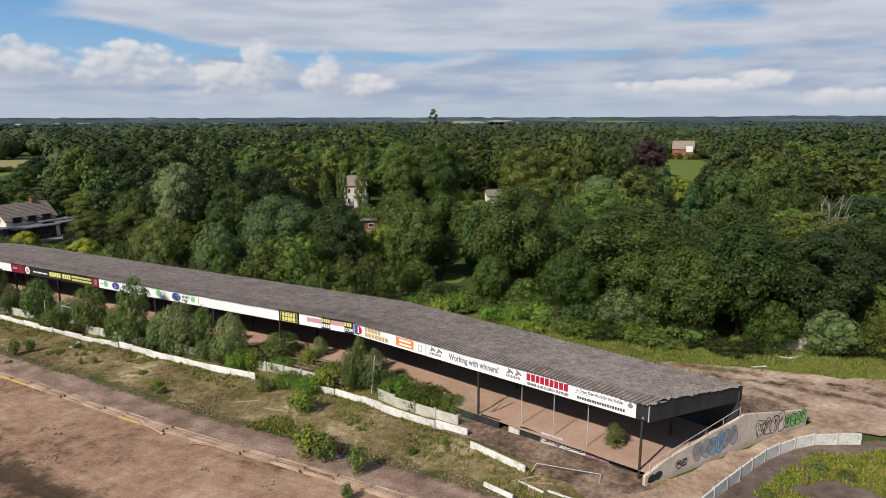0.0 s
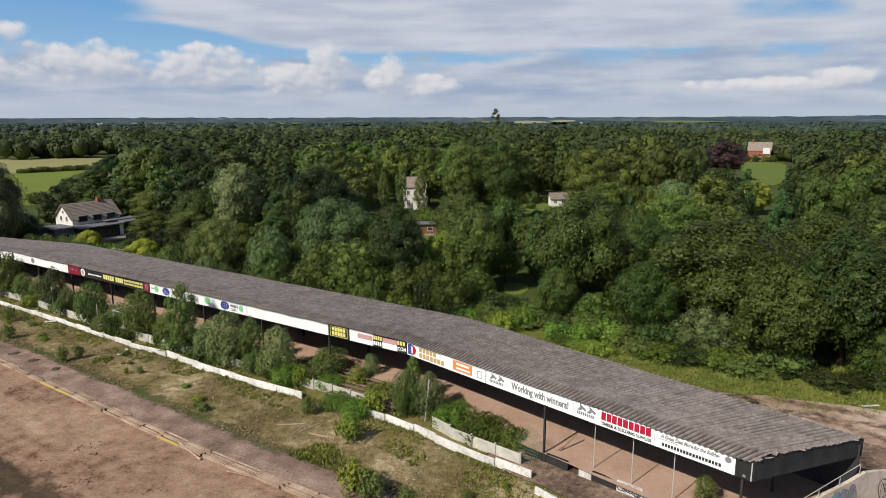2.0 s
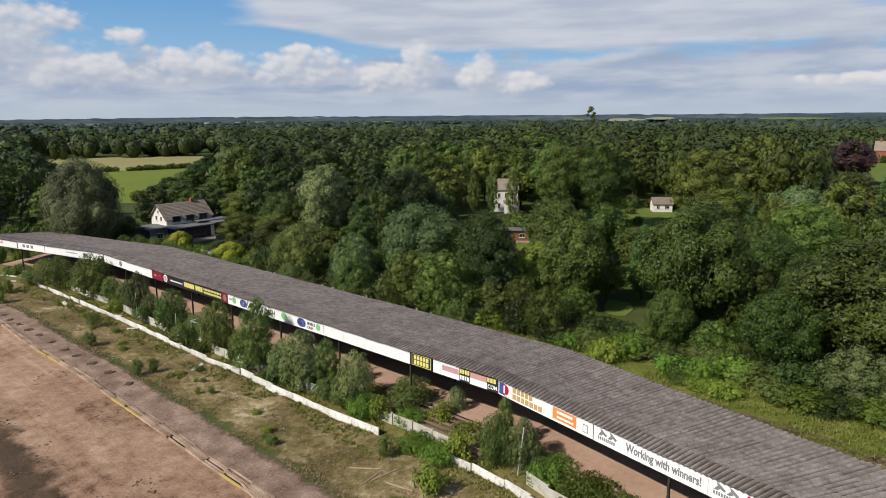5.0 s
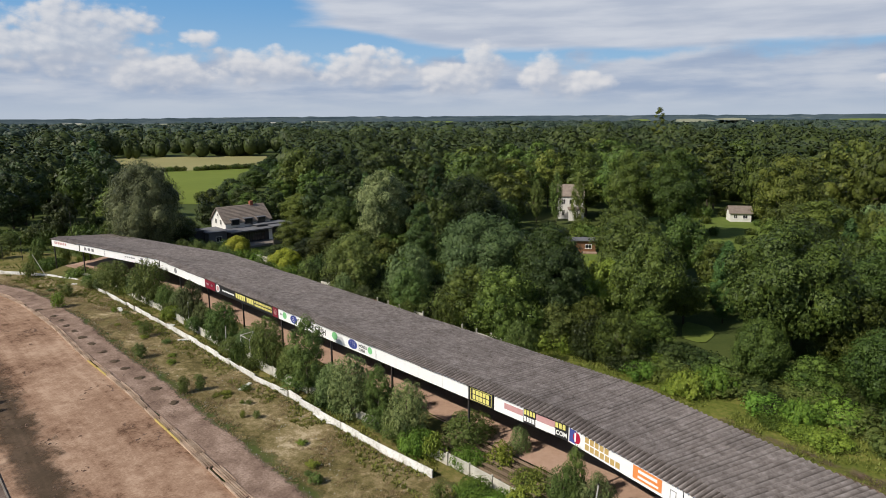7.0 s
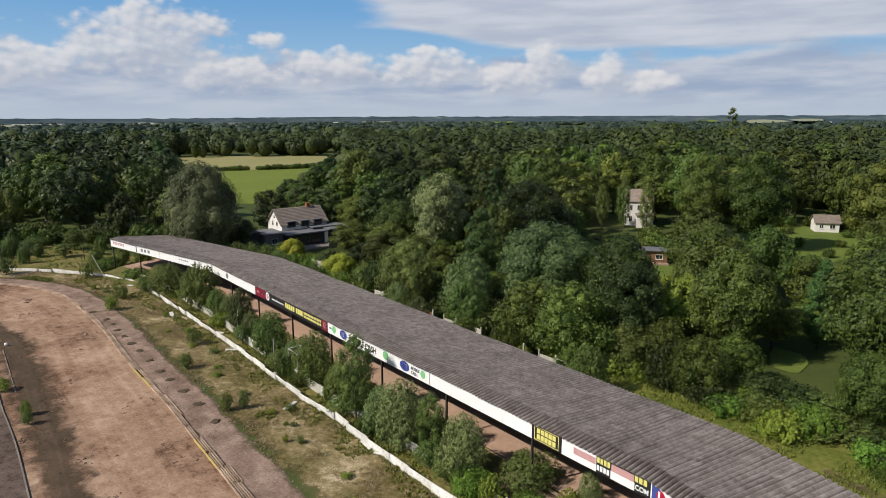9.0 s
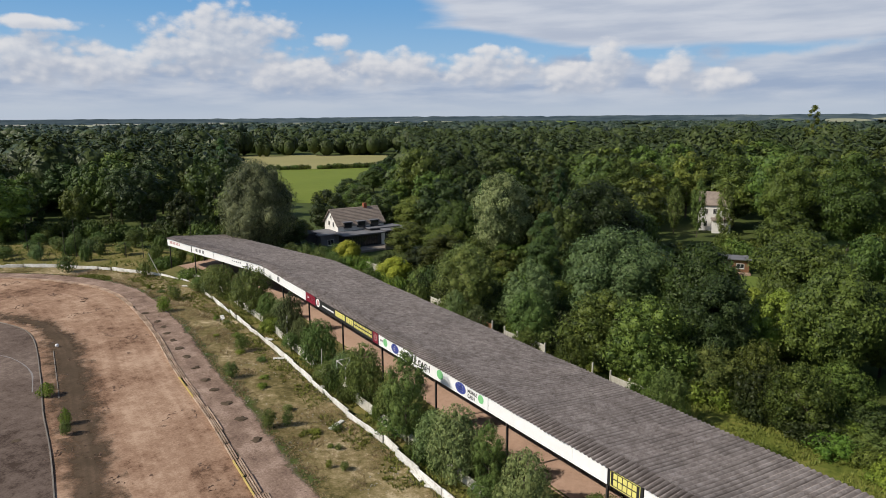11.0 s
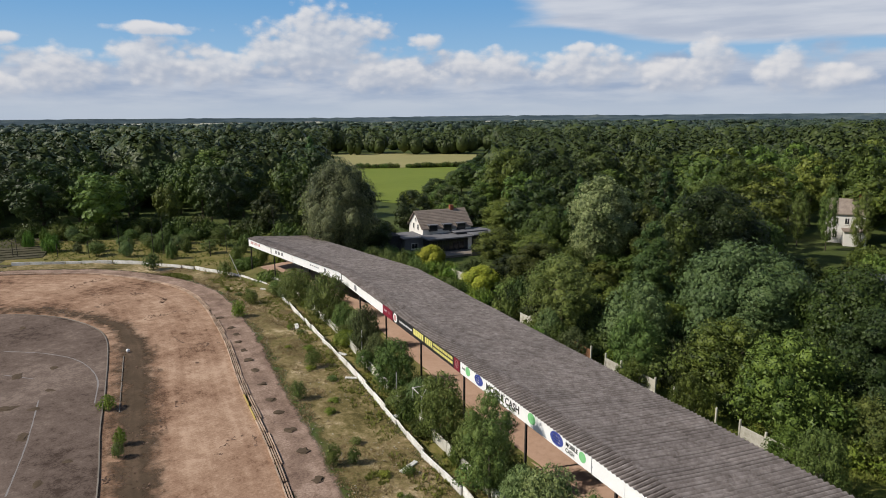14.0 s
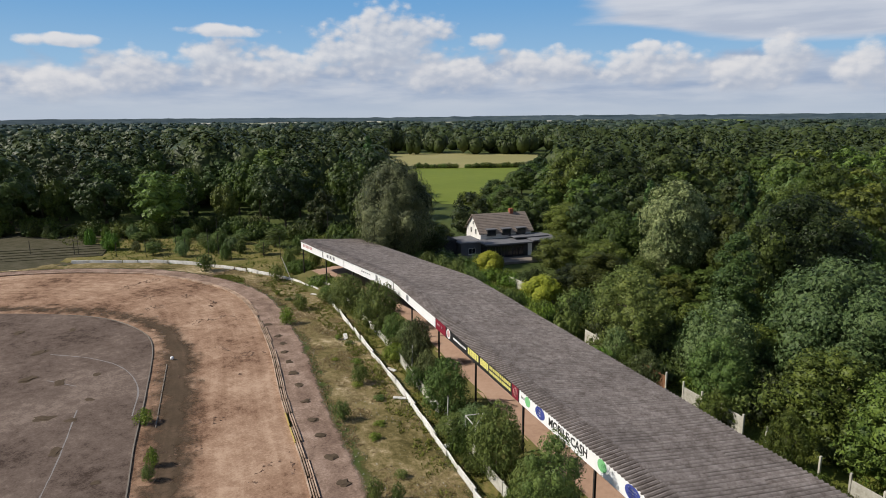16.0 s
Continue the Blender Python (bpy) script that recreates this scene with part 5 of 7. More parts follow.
# ---------------------------------------------------------------- houses
def roof_prism(L, D, z0, z1, over=0.4):
    """A gable roof of thickness over a block from 0,0 to L,D with its ridge along x."""
    bm = bmesh.new()
    sl = (z1 - z0) / (D / 2)
    for sgn in (0, 1):
        y0, ym = (-over, D / 2) if not sgn else (D + over, D / 2)
        za = z0 - sl * over
        vs = [(-over, y0, za), (L + over, y0, za), (L + over, ym, z1), (-over, ym, z1)]
        lo = [bm.verts.new(v) for v in vs]
        hi = [bm.verts.new((x, y, z + 0.16)) for x, y, z in vs]
        bm.faces.new(hi if not sgn else hi[::-1])
        bm.faces.new(lo[::-1] if not sgn else lo)
        for i in range(4):
            bm.faces.new((lo[i], lo[(i + 1) % 4], hi[(i + 1) % 4], hi[i]))
    return bm


def gable_walls(L, D, z0, z1):
    bm = bmesh.new()
    outline = [(0, 0), (D, 0), (D, z0), (D / 2, z1), (0, z0)]
    a = [bm.verts.new((0, y, z)) for y, z in outline]
    b = [bm.verts.new((L, y, z)) for y, z in outline]
    bm.faces.new(a[::-1])
    bm.faces.new(b)
    for i in range(5):
        bm.faces.new((a[i], a[(i + 1) % 5], b[(i + 1) % 5], b[i]))
    return bm


def window(parent, x, y, z, w, h, facing="y", mat="render_white"):
    """A framed window standing 3 cm proud of a wall; its frame has a sill and a pane."""
    m = pose(x, y, z) if facing == "y" else pose(x, y, z, 0, 0, -90)
    fr = bmesh.new()
    for x0, x1, z0, z1 in ((-w / 2, w / 2, h - .08, h), (-w / 2, w / 2, 0, .08), (-w / 2, -w / 2 + .08, .08, h - .08), (w / 2 - .08, w / 2, .08, h - .08), (-.03, .03, .08, h - .08)):
        box(fr, x0, x1, -.06, -.004, z0, z1)
    ob = part("window", fr, mat, parent)
    ob.matrix_basis = m
    part("pane", boxed(-w / 2 + .08, w / 2 - .08, -.03, -.01, .08, h - .08), "glass", ob)
    part("sill", boxed(-w / 2 - .08, w / 2 + .08, -.14, -.004, -.06, 0), mat, ob)


def build_house():
    h = thing("house", pose(-96.6, 138.6, 0, 0, 0, 62), "white rendered house with brown tiled roof and dark flat-roofed extension", "house")
    L, D = 11.0, 7.5
    part("wall", gable_walls(L, D, 4.6, 7.6), "render_white", h)
    part("roof", roof_prism(L, D, 4.6, 7.6), "house_tile", h)
    bm = bmesh.new()
    for i in range(12):
        y = -0.3 + (D / 2 + 0.25) * i / 12
        z = 4.6 + 3.0 * y / (D / 2) + .17
        box(bm, -.4, L + .4, y, y + .06, z, z + .05)
    part("tile_course", bm, "house_tile", h)
    part("chimney", boxed(7.8, 8.6, D / 2 - .4, D / 2 + .4, 7.2, 8.5, .03), "brick", h)
    for x in (2.2, 5.4, 8.6):
        bm = bmesh.new()
        box(bm, x - .9, x + .9, -0.5, 1.6, 3.9, 5.1)
        d = part("dormer", bm, "dark_clad", h)
        part("pane", boxed(x - .75, x + .75, -.53, -.51, 4.1, 4.95), "glass", d)
        part("roof", boxed(x - 1.05, x + 1.05, -.75, 1.7, 5.1, 5.25), "slate", d)
    # flat extension with glazed front
    part("extension", boxed(-0.5, 13.5, -4.6, -0.02, 0, 3.0), "dark_clad", h)
    part("flat_roof", boxed(-1.2, 8.6, -5.6, -0.02, 3.0, 3.28, .03), "slate", h, "grey felt flat roof")
    part("flat_roof", boxed(8.62, 14.6, -5.9, 0.4, 3.3, 3.55, .03), "slate", h, "grey felt flat roof")
    part("flat_roof", boxed(6.0, 13.5, -3.0, 0.6, 3.6, 3.8, .03), "slate", h, "grey felt flat roof")
    for i in range(6):
        window(h, 0.6 + i * 1.2, -4.6, 0.5, 1.12, 2.1, mat="dark_clad")
    part("pillar", boxed(8.0, 8.8, -4.8, -4.6, 0, 3.0), "render_white", h)
    part("pillar", boxed(9.6, 9.9, -5.6, -5.3, 0, 3.3), "steel", h)
    part("terrace", boxed(0, 13, -9.0, -4.8, 0, .45, .03), "edging", h)
    part("parapet", boxed(6.6, 12.5, -9.2, -9.02, 0, 1.3, .03), "edging", h)
    # left wing: white wall and low roof
    part("wing", boxed(-4.6, -0.02, -1.5, 5.0, 0, 2.9), "slate", h)
    part("wing_roof", boxed(-5.0, -0.02, -1.9, 5.4, 2.9, 3.15, .03), "slate", h)
    part("lean_to", boxed(-9.5, -4.7, 0.5, 6.0, 0, 3.4), "dark_clad", h)
    window(h, -2.4, -1.5, .8, 1.4, 1.2)
    for y in (2.4, 4.8):
        window(h, 0, y, 3.9, .9, 1.2, "x")
    window(h, 0, 3.7, 5.6, .8, .8, "x")


def small_house(name, x, y, ang, L, D, z0, z1, wall, roof, label, windows):
    h = thing(name, pose(x, y, 0, 0, 0, ang), label, "house" if name == "house" else "hut")
    part("wall", gable_walls(L, D, z0, z1), wall, h)
    part("roof", roof_prism(L, D, z0, z1, .35), roof, h)
    for wx, wz, w, hh in windows:
        window(h, wx, 0, wz, w, hh)
    return h


build_house()
wh = small_house("house", -31.5, 196, 12, 6.6, 7.0, 6.4, 9.0, "render_white", "house_tile", "tall white rendered house half hidden by trees", ((1.3, 1, .9, 1.5), (1.3, 4, .9, 1.4), (3.3, 4, .9, 1.4), (5.3, 4, .9, 1.4)))
part("chimney", boxed(5.4, 6.2, 3.1, 3.9, 8.2, 10.2, .03), "brick", wh)
part("porch", boxed(2.6, 6.6, -3.6, -0.02, 0, 3.0), "render_white", wh)
part("porch_roof", boxed(2.4, 6.8, -3.9, -0.02, 3.0, 3.3), "house_tile", wh)
shed = thing("garden_shed", pose(-22.6, 151.5, 0, 0, 0, 14) @ Matrix.Diagonal((.82, .82, .9, 1)), "brown timber garden shed with flat grey roof and a veranda", "shed")
part("wall", boxed(0, 7.2, 0, 4.0, 0, 2.7), "hut_wood", shed)
part("roof", boxed(-.3, 7.6, -.5, 4.3, 2.72, 2.95, .03), "slate", shed)
part("door", boxed(2.4, 3.4, -.06, -.004, .05, 2.1), "hut_wood", shed)
part("veranda", boxed(3.8, 7.4, -1.6, -.02, 0, .3), "timber", shed)
window(shed, 1.2, 0, 1.0, 1.1, .9)
window(shed, 5.4, 0, 1.0, 1.6, 1.0)
hut = small_house("garden_hut", 12.5, 204, 8, 5.2, 4.4, 2.4, 3.9, "render_white", "house_tile", "white garden hut with brown pitched roof on a lawn", ((1.3, .9, .9, 1.0), (3.7, .9, 1.2, 1.0)))
red = small_house("house", 146, 428, -20, 13, 9, 6.6, 11.4, "brick", "house_tile", "distant red brick house with white gable among trees", ((2.4, 3, 1.4, 1.4), (7, 3, 1.4, 1.4), (11.4, 3, 1.4, 1.4), (7, .6, 1.6, 1.6)))
part("chimney", boxed(2, 3, 4, 5, 10.4, 13.0), "brick", red)
part("gable_panel", boxed(8.4, 12.4, -.5, -.02, 4.4, 8.2), "render_white", red)


# ---------------------------------------------------------------- trees and shrubs
_ico = bmesh.new()
bmesh.ops.create_icosphere(_ico, subdivisions=1, radius=1.0)  # twenty-face ball
ICO_V = np.array([v.co[:] for v in _ico.verts])
ICO_F = np.array([[v.index for v in f.verts] for f in _ico.faces])
_ico.free()
_ico = bmesh.new()
bmesh.ops.create_icosphere(_ico, subdivisions=2, radius=1.0)  # eighty-face ball
BALL_V = np.array([v.co[:] for v in _ico.verts])
BALL_F = np.array([[v.index for v in f.verts] for f in _ico.faces])
_ico.free()


def leaf_cards(rng, lobes, count, size, loose=0.42, flat=1.0):
    """Small leaf sprays, each a pointed blade, spread over the outside of the lobes."""
    c, r = lobes[:, :3], lobes[:, 3]
    w = r ** 2 / np.sum(r ** 2)
    count, size = count * 2, size * 0.74
    pick = rng.choice(len(r), count * 2, p=w)
    d = rng.normal(size=(count * 2, 3))
    d[:, 2] += 0.25
    d /= np.linalg.norm(d, axis=1)[:, None]
    squash = np.array((1.0, 1.0, flat))
    p = c[pick] + d * squash * (r[pick] * np.where(rng.random(count * 2) < 0.10, rng.uniform(1.05, 1.3, count * 2), rng.uniform(0.80, 1.08, count * 2)))[:, None]
    inside = np.zeros(len(p), bool)
    for k in range(len(r)):
        inside |= (np.linalg.norm((p - c[k]) / squash, axis=1) < 0.8 * r[k])
    p, d = p[~inside][:count], d[~inside][:count]
    mid = np.average(c, axis=0, weights=r)
    out = p - mid
    out /= np.linalg.norm(out, axis=1)[:, None] + 1e-6
    n = d * 0.75 + out * 0.5 + rng.normal(size=d.shape) * loose
    n[:, 2] += 0.15 + 0.7 * (1 - flat)
    n /= np.linalg.norm(n, axis=1)[:, None]
    a = np.cross(n, rng.normal(size=n.shape))
    a /= np.linalg.norm(a, axis=1)[:, None]
    b = np.cross(n, a)
    s = (size * rng.uniform(0.55, 1.35, len(p)))[:, None]
    k = s * rng.uniform(0.5, 0.9, (len(p), 1))
    v = np.stack([p - a * s, p + a * s * 0.9 - b * k, p + a * s * 0.3 + b * k * 1.3], 1).reshape(-1, 3)
    f = np.arange(len(v)).reshape(-1, 3)
    return v, f


def crown_mesh(name, rng, shape, lobes_n, cards, size, mat, core=0.72, loose=0.42):
    """A crown of lobes: shape gives the bottom and top height, the greatest radius and the height of it (0 to 1)."""
    z0, z1, rad, belly = shape
    lobes = []
    span = 0.34 if lobes_n > 20 else 0.42
    for i in range(lobes_n):
        u = (i + rng.uniform(0.0, 1.0)) / lobes_n
        x = (u - belly) / (belly if u < belly else 1 - belly)
        ring = rad * math.sqrt(max(0.03, 1 - abs(x) ** 2.2)) * rng.uniform(0.82, 1.12)
        a = i * 2.399 + rng.uniform(-0.5, 0.5)
        lr = rad * span * rng.uniform(0.65, 1.2) * (1.0 if u < 0.75 else 0.8)
        q = max(0.0, ring - lr * 0.75)
        lobes.append((q * math.cos(a), q * math.sin(a), z0 + lr * 0.6 + (z1 - z0 - lr * 1.5) * u, lr))
    lobes = np.array(lobes)
    flat = 0.78 if lobes_n > 20 and rad > 3.8 else 1.0
    v, f = leaf_cards(rng, lobes, cards, size, loose, flat)
    verts, faces = v.tolist(), f.tolist()
    off = len(verts)
    heart = [(0.0, 0.0, z0 + (z1 - z0) * 0.46, rad * 0.62)]
    for x, y, z, r in list(lobes) + heart:
        jit = ICO_V * (1, 1, flat) * (r * core * rng.uniform(0.85, 1.1, (len(ICO_V), 1))) + (x, y, z)
        verts += jit.tolist()
        faces += (ICO_F + off).tolist()
        off += len(ICO_V)
    me = bpy.data.meshes.new(name)
    me.from_pydata(verts, [], faces)
    me.materials.append(M[mat])
    me.polygons.foreach_set("use_smooth", np.ones(len(faces), bool))
    return me, lobes


def trunk_mesh(rng, height, radius, lobes, limbs=6):
    bm = bmesh.new()
    lean = Vector((rng.uniform(-.3, .3), rng.uniform(-.3, .3), height * 0.62))
    rod(bm, (0, 0, -0.1), lean, radius, 7, radius * 0.55)
    order = sorted(range(len(lobes)), key=lambda i: -lobes[i][3])[:limbs]
    for i in order:
        a = Vector((0, 0, 0)).lerp(lean, rng.uniform(0.55, 0.98))
        rod(bm, a, Vector(lobes[i][:3]), radius * 0.38, 5, radius * 0.1)
    return mesh_of("trunk", bm)


def tree_kind(name, seed, shape, lobes_n, cards, size, mat, label, category="tree", group="", core=0.72, loose=0.42):
    rng = np.random.default_rng(seed)
    crown, lobes = crown_mesh("crown", rng, shape, lobes_n, cards, size, mat, core, loose)
    root = thing(name, pose(0, 0, -300), label, category, group)
    t = part("trunk", trunk_mesh(rng, shape[1], max(0.05, shape[2] * 0.055), lobes, 6 if category == "tree" else 0), "bark", root)
    part("crown", crown, mat, root)
    return root


KINDS = {}
MID = {}
LOW = {}


def build_kinds():
    spec = {
        "oak_a": ((2.2, 13.5, 6.4, .45), 17, "oak", "broad dark green oak in full leaf"),
        "oak_b": ((1.8, 12.0, 5.8, .42), 15, "oak", "rounded dark green oak in full leaf"),
        "ash_a": ((2.5, 15.0, 4.8, .50), 15, "ash", "tall mid-green ash with an open crown"),
        "ash_b": ((2.0, 12.5, 4.4, .48), 13, "ash", "mid-green broadleaf tree with an uneven crown"),
        "dusky_a": ((2.0, 14.0, 5.2, .48), 15, "dusky", "dark dusky-green woodland tree"),
        "pale_a": ((2.0, 13.5, 4.6, .50), 14, "pale", "silvery pale-leaved tree with blossom-like tips"),
        "silver_a": ((1.5, 13.5, 7.0, .45), 17, "silver", "spreading grey-green tree with silvery leaf undersides"),
        "willow_a": ((1.0, 8.5, 4.2, .45), 13, "willow", "soft grey-green willow with fine leaves"),
        "gold_a": ((0.2, 6.0, 3.0, .45), 9, "gold", "bright yellow-green ornamental garden tree"),
        "lime_a": ((1.0, 8.0, 3.2, .45), 11, "lime", "light green young garden tree"),
        "conifer_a": ((1.0, 15.0, 2.6, .18), 14, "conifer", "narrow dark green conifer in the wood"),
        "poplar_a": ((2.0, 26.0, 3.2, .40), 16, "ash", "tall slender poplar rising above the far woods"),
        "chestnut_a": ((0.8, 19.0, 9.5, .42), 22, "chestnut", "huge rounded horse chestnut with greyish leaves"),
        "copper_a": ((2.0, 12.0, 5.2, .45), 13, "copper", "dark purple copper beech tree"),
    }
    for i, (name, (shape, n, mat, label)) in enumerate(spec.items()):
        KINDS[name] = tree_kind(name.split("_")[0] + "_tree", 10 + i, shape, n * 2 + 8, int(6800 * min(1.8, max(.8, shape[2] / 5.4))), 0.19 + 0.008 * shape[2], mat, label, group="woodland trees")
        MID[name] = tree_kind(name.split("_")[0] + "_tree", 70 + i, shape, 28, 1600, 0.41, mat, label, group="woodland trees")
        LOW[name] = tree_kind(name.split("_")[0] + "_tree", 40 + i, shape, 22, 800, 0.53, mat, label, group="woodland trees")
    small = {
        "birch_a": ((0.7, 7.0, 1.9, .40), 34, 4200, .085, "scrub", "slim young birch growing before the stand", "tree"),
        "bush_a": ((0.1, 4.4, 2.3, .42), 40, 3600, .11, "scrub", "dense green self-sown bush by the stand", "bush"),
        "bush_b": ((0.1, 4.4, 2.2, .38), 40, 3600, .105, "willow", "grey-green willow scrub bush growing wild", "bush"),
        "thicket_a": ((-0.2, 3.2, 2.6, .35), 22, 850, .18, "scrub", "tangled green thicket at the foot of the wood", "thicket"),
        "thicket_b": ((-0.2, 2.6, 2.6, .30), 22, 850, .18, "bramble", "bright green bramble bank at the wood's edge", "thicket"),
        "thicket_c": ((-0.2, 3.4, 2.6, .35), 22, 850, .18, "dusky", "dark green understorey bush in the wood", "thicket"),
        "rim_a": ((0.2, 7.6, 3.5, .45), 36, 3500, .15, "willow", "soft grey-green sallow tree behind the stand", "tree"),
        "rim_b": ((0.2, 7.2, 3.6, .42), 36, 3500, .15, "ash", "bushy mid-green young ash behind the stand", "tree"),
        "rim_c": ((0.2, 8.0, 3.4, .45), 36, 3500, .15, "scrub", "fresh green self-sown maple behind the stand", "tree"),
        "hedge_a": ((-0.2, 3.4, 2.6, .35), 14, 420, .28, "ash", "dark green bushy growth of an old hedge", "hedge"),
        "shrub_a": ((0.0, 1.6, 1.0, .45), 14, 620, .10, "scrub", "low weedy shrub on dry ground", "shrub"),
        "shrub_b": ((0.0, 1.3, 0.9, .40), 12, 520, .10, "lime", "low yellow-green shrub on dry ground", "shrub"),
        "bramble_a": ((-0.2, 1.7, 2.4, .25), 26, 2200, .125, "bramble", "bright green tangled bramble thicket", "bramble"),
        "bramble_b": ((-0.2, 1.5, 2.2, .25), 24, 2000, .125, "ash", "dark green bramble and nettle thicket", "bramble"),
    }
    for i, (name, (shape, n, cards, size, mat, label, cat)) in enumerate(small.items()):
        KINDS[name] = tree_kind(("birch_tree" if name == "birch_a" else "young_tree") if cat == "tree" else cat, 70 + i, shape, n, cards, size, mat, label, cat, "scrub plants", 0.45 if cat in ("shrub", "bush") else 0.6, 0.75)


build_kinds()
TREE_RNG = random.Random(11)


def plant(proto, x, y, h=None, w=None, z=0.0):
    """A copy of a kind at a place, scaled to a height and width."""
    base = proto["size"]
    sz = (h or base[0]) / base[0]
    sx = (w or base[1] * sz) / base[1]
    return copy_thing(proto, pose(x, y, z, 0, 0, TREE_RNG.uniform(0, 360)) @ Matrix.Diagonal((sx, sx * TREE_RNG.uniform(.92, 1.08), sz, 1)))


def measure_kinds():
    for d in (KINDS, MID, LOW):
        for root in d.values():
            crown = [c for c in root.children if c.name.startswith("crown")][0]
            co = np.array([v.co[:] for v in crown.data.vertices])
            root["size"] = (float(co[:, 2].max()), float(co[:, 0].max() - co[:, 0].min()))


measure_kinds()


def in_poly(x, y, poly):
    c = False
    for (x0, y0), (x1, y1) in zip(poly, poly[1:] + poly[:1]):
        if (y0 > y) != (y1 > y) and x < (x1 - x0) * (y - y0) / (y1 - y0) + x0:
            c = not c
    return c


# the wood's near edge, from beyond the far bend round to the lane, and its clearings
EDGE = [(72, 58), (47, 68.5), (36, 71), (26, 76.5), (14, 83), (4, 89), (-8, 91), (-22, 96), (-36, 102), (-50, 109), (-62, 117), (-70, 124), (-88, 124), (-104, 124), (-118, 127),
        (-140, 126), (-163, 120), (-172, 104), (-190, 90), (-215, 60), (-1200, 60), (-1200, 1500), (1200, 1500), (1200, 62)]
CLEAR = [
    [(-101, 120), (-86, 117), (-70, 115), (-67, 130), (-75, 150), (-104, 157), (-103, 130)],
    [(-20, 104), (-6, 102), (-4, 146), (-12, 158), (-30, 156), (-24, 128)],
    [(-9, 140), (9, 137), (14, 165), (25, 180), (26, 207), (8, 213), (-10, 200)],
    [(57, 190), (62, 178), (76, 188), (92, 228), (114, 283), (160, 405), (158, 428), (136, 422), (118, 350), (90, 285), (74, 238)],
    [(-98, 158), (-112, 140), (-128, 142), (-163, 171), (-238, 237), (-312, 304), (-378, 356), (-280, 432), (-245, 400), (-210, 346), (-166, 280), (-138, 236), (-124, 208), (-110, 178)],
    [(-33, 150), (-12, 150), (-17, 184), (-20, 203), (-45, 205), (-44, 184)],
]
LANDMARK_SPOTS = []
# lines of sight from the camera path kept open: eye place, bearing, half width, fall to the metre, reach
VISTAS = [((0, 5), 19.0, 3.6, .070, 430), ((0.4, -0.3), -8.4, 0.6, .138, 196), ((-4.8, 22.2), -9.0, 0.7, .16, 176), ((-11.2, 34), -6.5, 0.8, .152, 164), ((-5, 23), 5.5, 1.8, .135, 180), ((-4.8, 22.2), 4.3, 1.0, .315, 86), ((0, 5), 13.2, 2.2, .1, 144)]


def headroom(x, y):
    """The height that growth may reach at a place without closing a line of sight from the camera."""
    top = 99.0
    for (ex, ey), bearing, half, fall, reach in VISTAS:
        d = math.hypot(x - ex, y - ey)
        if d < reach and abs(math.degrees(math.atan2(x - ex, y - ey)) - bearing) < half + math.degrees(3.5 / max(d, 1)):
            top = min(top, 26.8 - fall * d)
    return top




def landmark(kind, x, y, h, w):
    LANDMARK_SPOTS.append((x, y, w * 0.5))
    plant((KINDS if math.hypot(x + 8, y - 22) < 170 or kind not in MID else MID)[kind], x, y, h, w)


# trees that can be told apart: kind, place, height, width
LANDMARKS_NEAR = [("rim_c", -48.5, 106.5, 11, 10), ("rim_a", -38.5, 104.5, 10, 8.2), ("conifer_a", -41, 116, 14.4, 6.2), ("silver_a", -29.5, 111, 14.3, 16.5), ("rim_b", -27.5, 100, 8.6, 11), ("rim_c", -37, 100.3, 7.6, 6.5),
                  ("oak_b", -18.5, 107, 13.8, 12.5), ("pale_a", -57, 136, 17.8, 12.5), ("dusky_a", -39.5, 136, 17.2, 15), ("rim_b", -21.5, 94.2, 10.2, 10.5), ("dusky_a", -16, 99, 12, 9), ("oak_b", -5.2, 103.5, 13.6, 12),
                  ("oak_a", 9.8, 98.5, 16.6, 16.5), ("oak_a", 27, 87, 15.4, 21), ("oak_b", 36.5, 77.5, 15, 15), ("dusky_a", 45, 76, 13.6, 13.5), ("oak_b", 29.5, 76, 11.8, 12.5), ("oak_b", 58, 70.5, 12, 13.5),
                  ("rim_b", 16, 98, 9.5, 9.5), ("oak_b", 17, 85, 9.8, 9), ("oak_b", 21, 108, 12, 11), ("dusky_a", 67, 86, 14, 15), ("oak_b", 45, 100, 14, 18), ("ash_a", 53, 91, 14, 14), ("dusky_a", 70, 108, 14, 18), ("oak_a", 15.5, 123, 13.5, 13.5)]
LANDMARKS_MID = [("ash_a", -38, 216, 18.5, 13), ("ash_a", -27, 217, 18, 12), ("ash_a", -48, 186, 18.5, 12), ("ash_b", -89.5, 158, 9.5, 11), ("ash_a", -12.5, 178, 20.5, 12), ("ash_a", -1.5, 174, 21, 14), ("ash_a", 20, 172, 20, 14), ("ash_a", 28, 119, 14.5, 13), ("ash_b", 31, 130, 13, 14),
                 ("rim_c", -54, 116, 9, 10), ("gold_a", -85, 127, 4.6, 6), ("gold_a", -68, 118, 4.8, 7), ("oak_b", -9, 127, 13, 15), ("ash_b", -61, 122, 8.5, 9),
                 ("oak_a", -107, 188, 20, 17), ("dusky_a", -96, 190, 19, 18), ("dusky_a", -94, 214, 20, 20), ("ash_a", 22, 143, 14, 14), ("willow_a", 36, 153, 13.5, 15)]
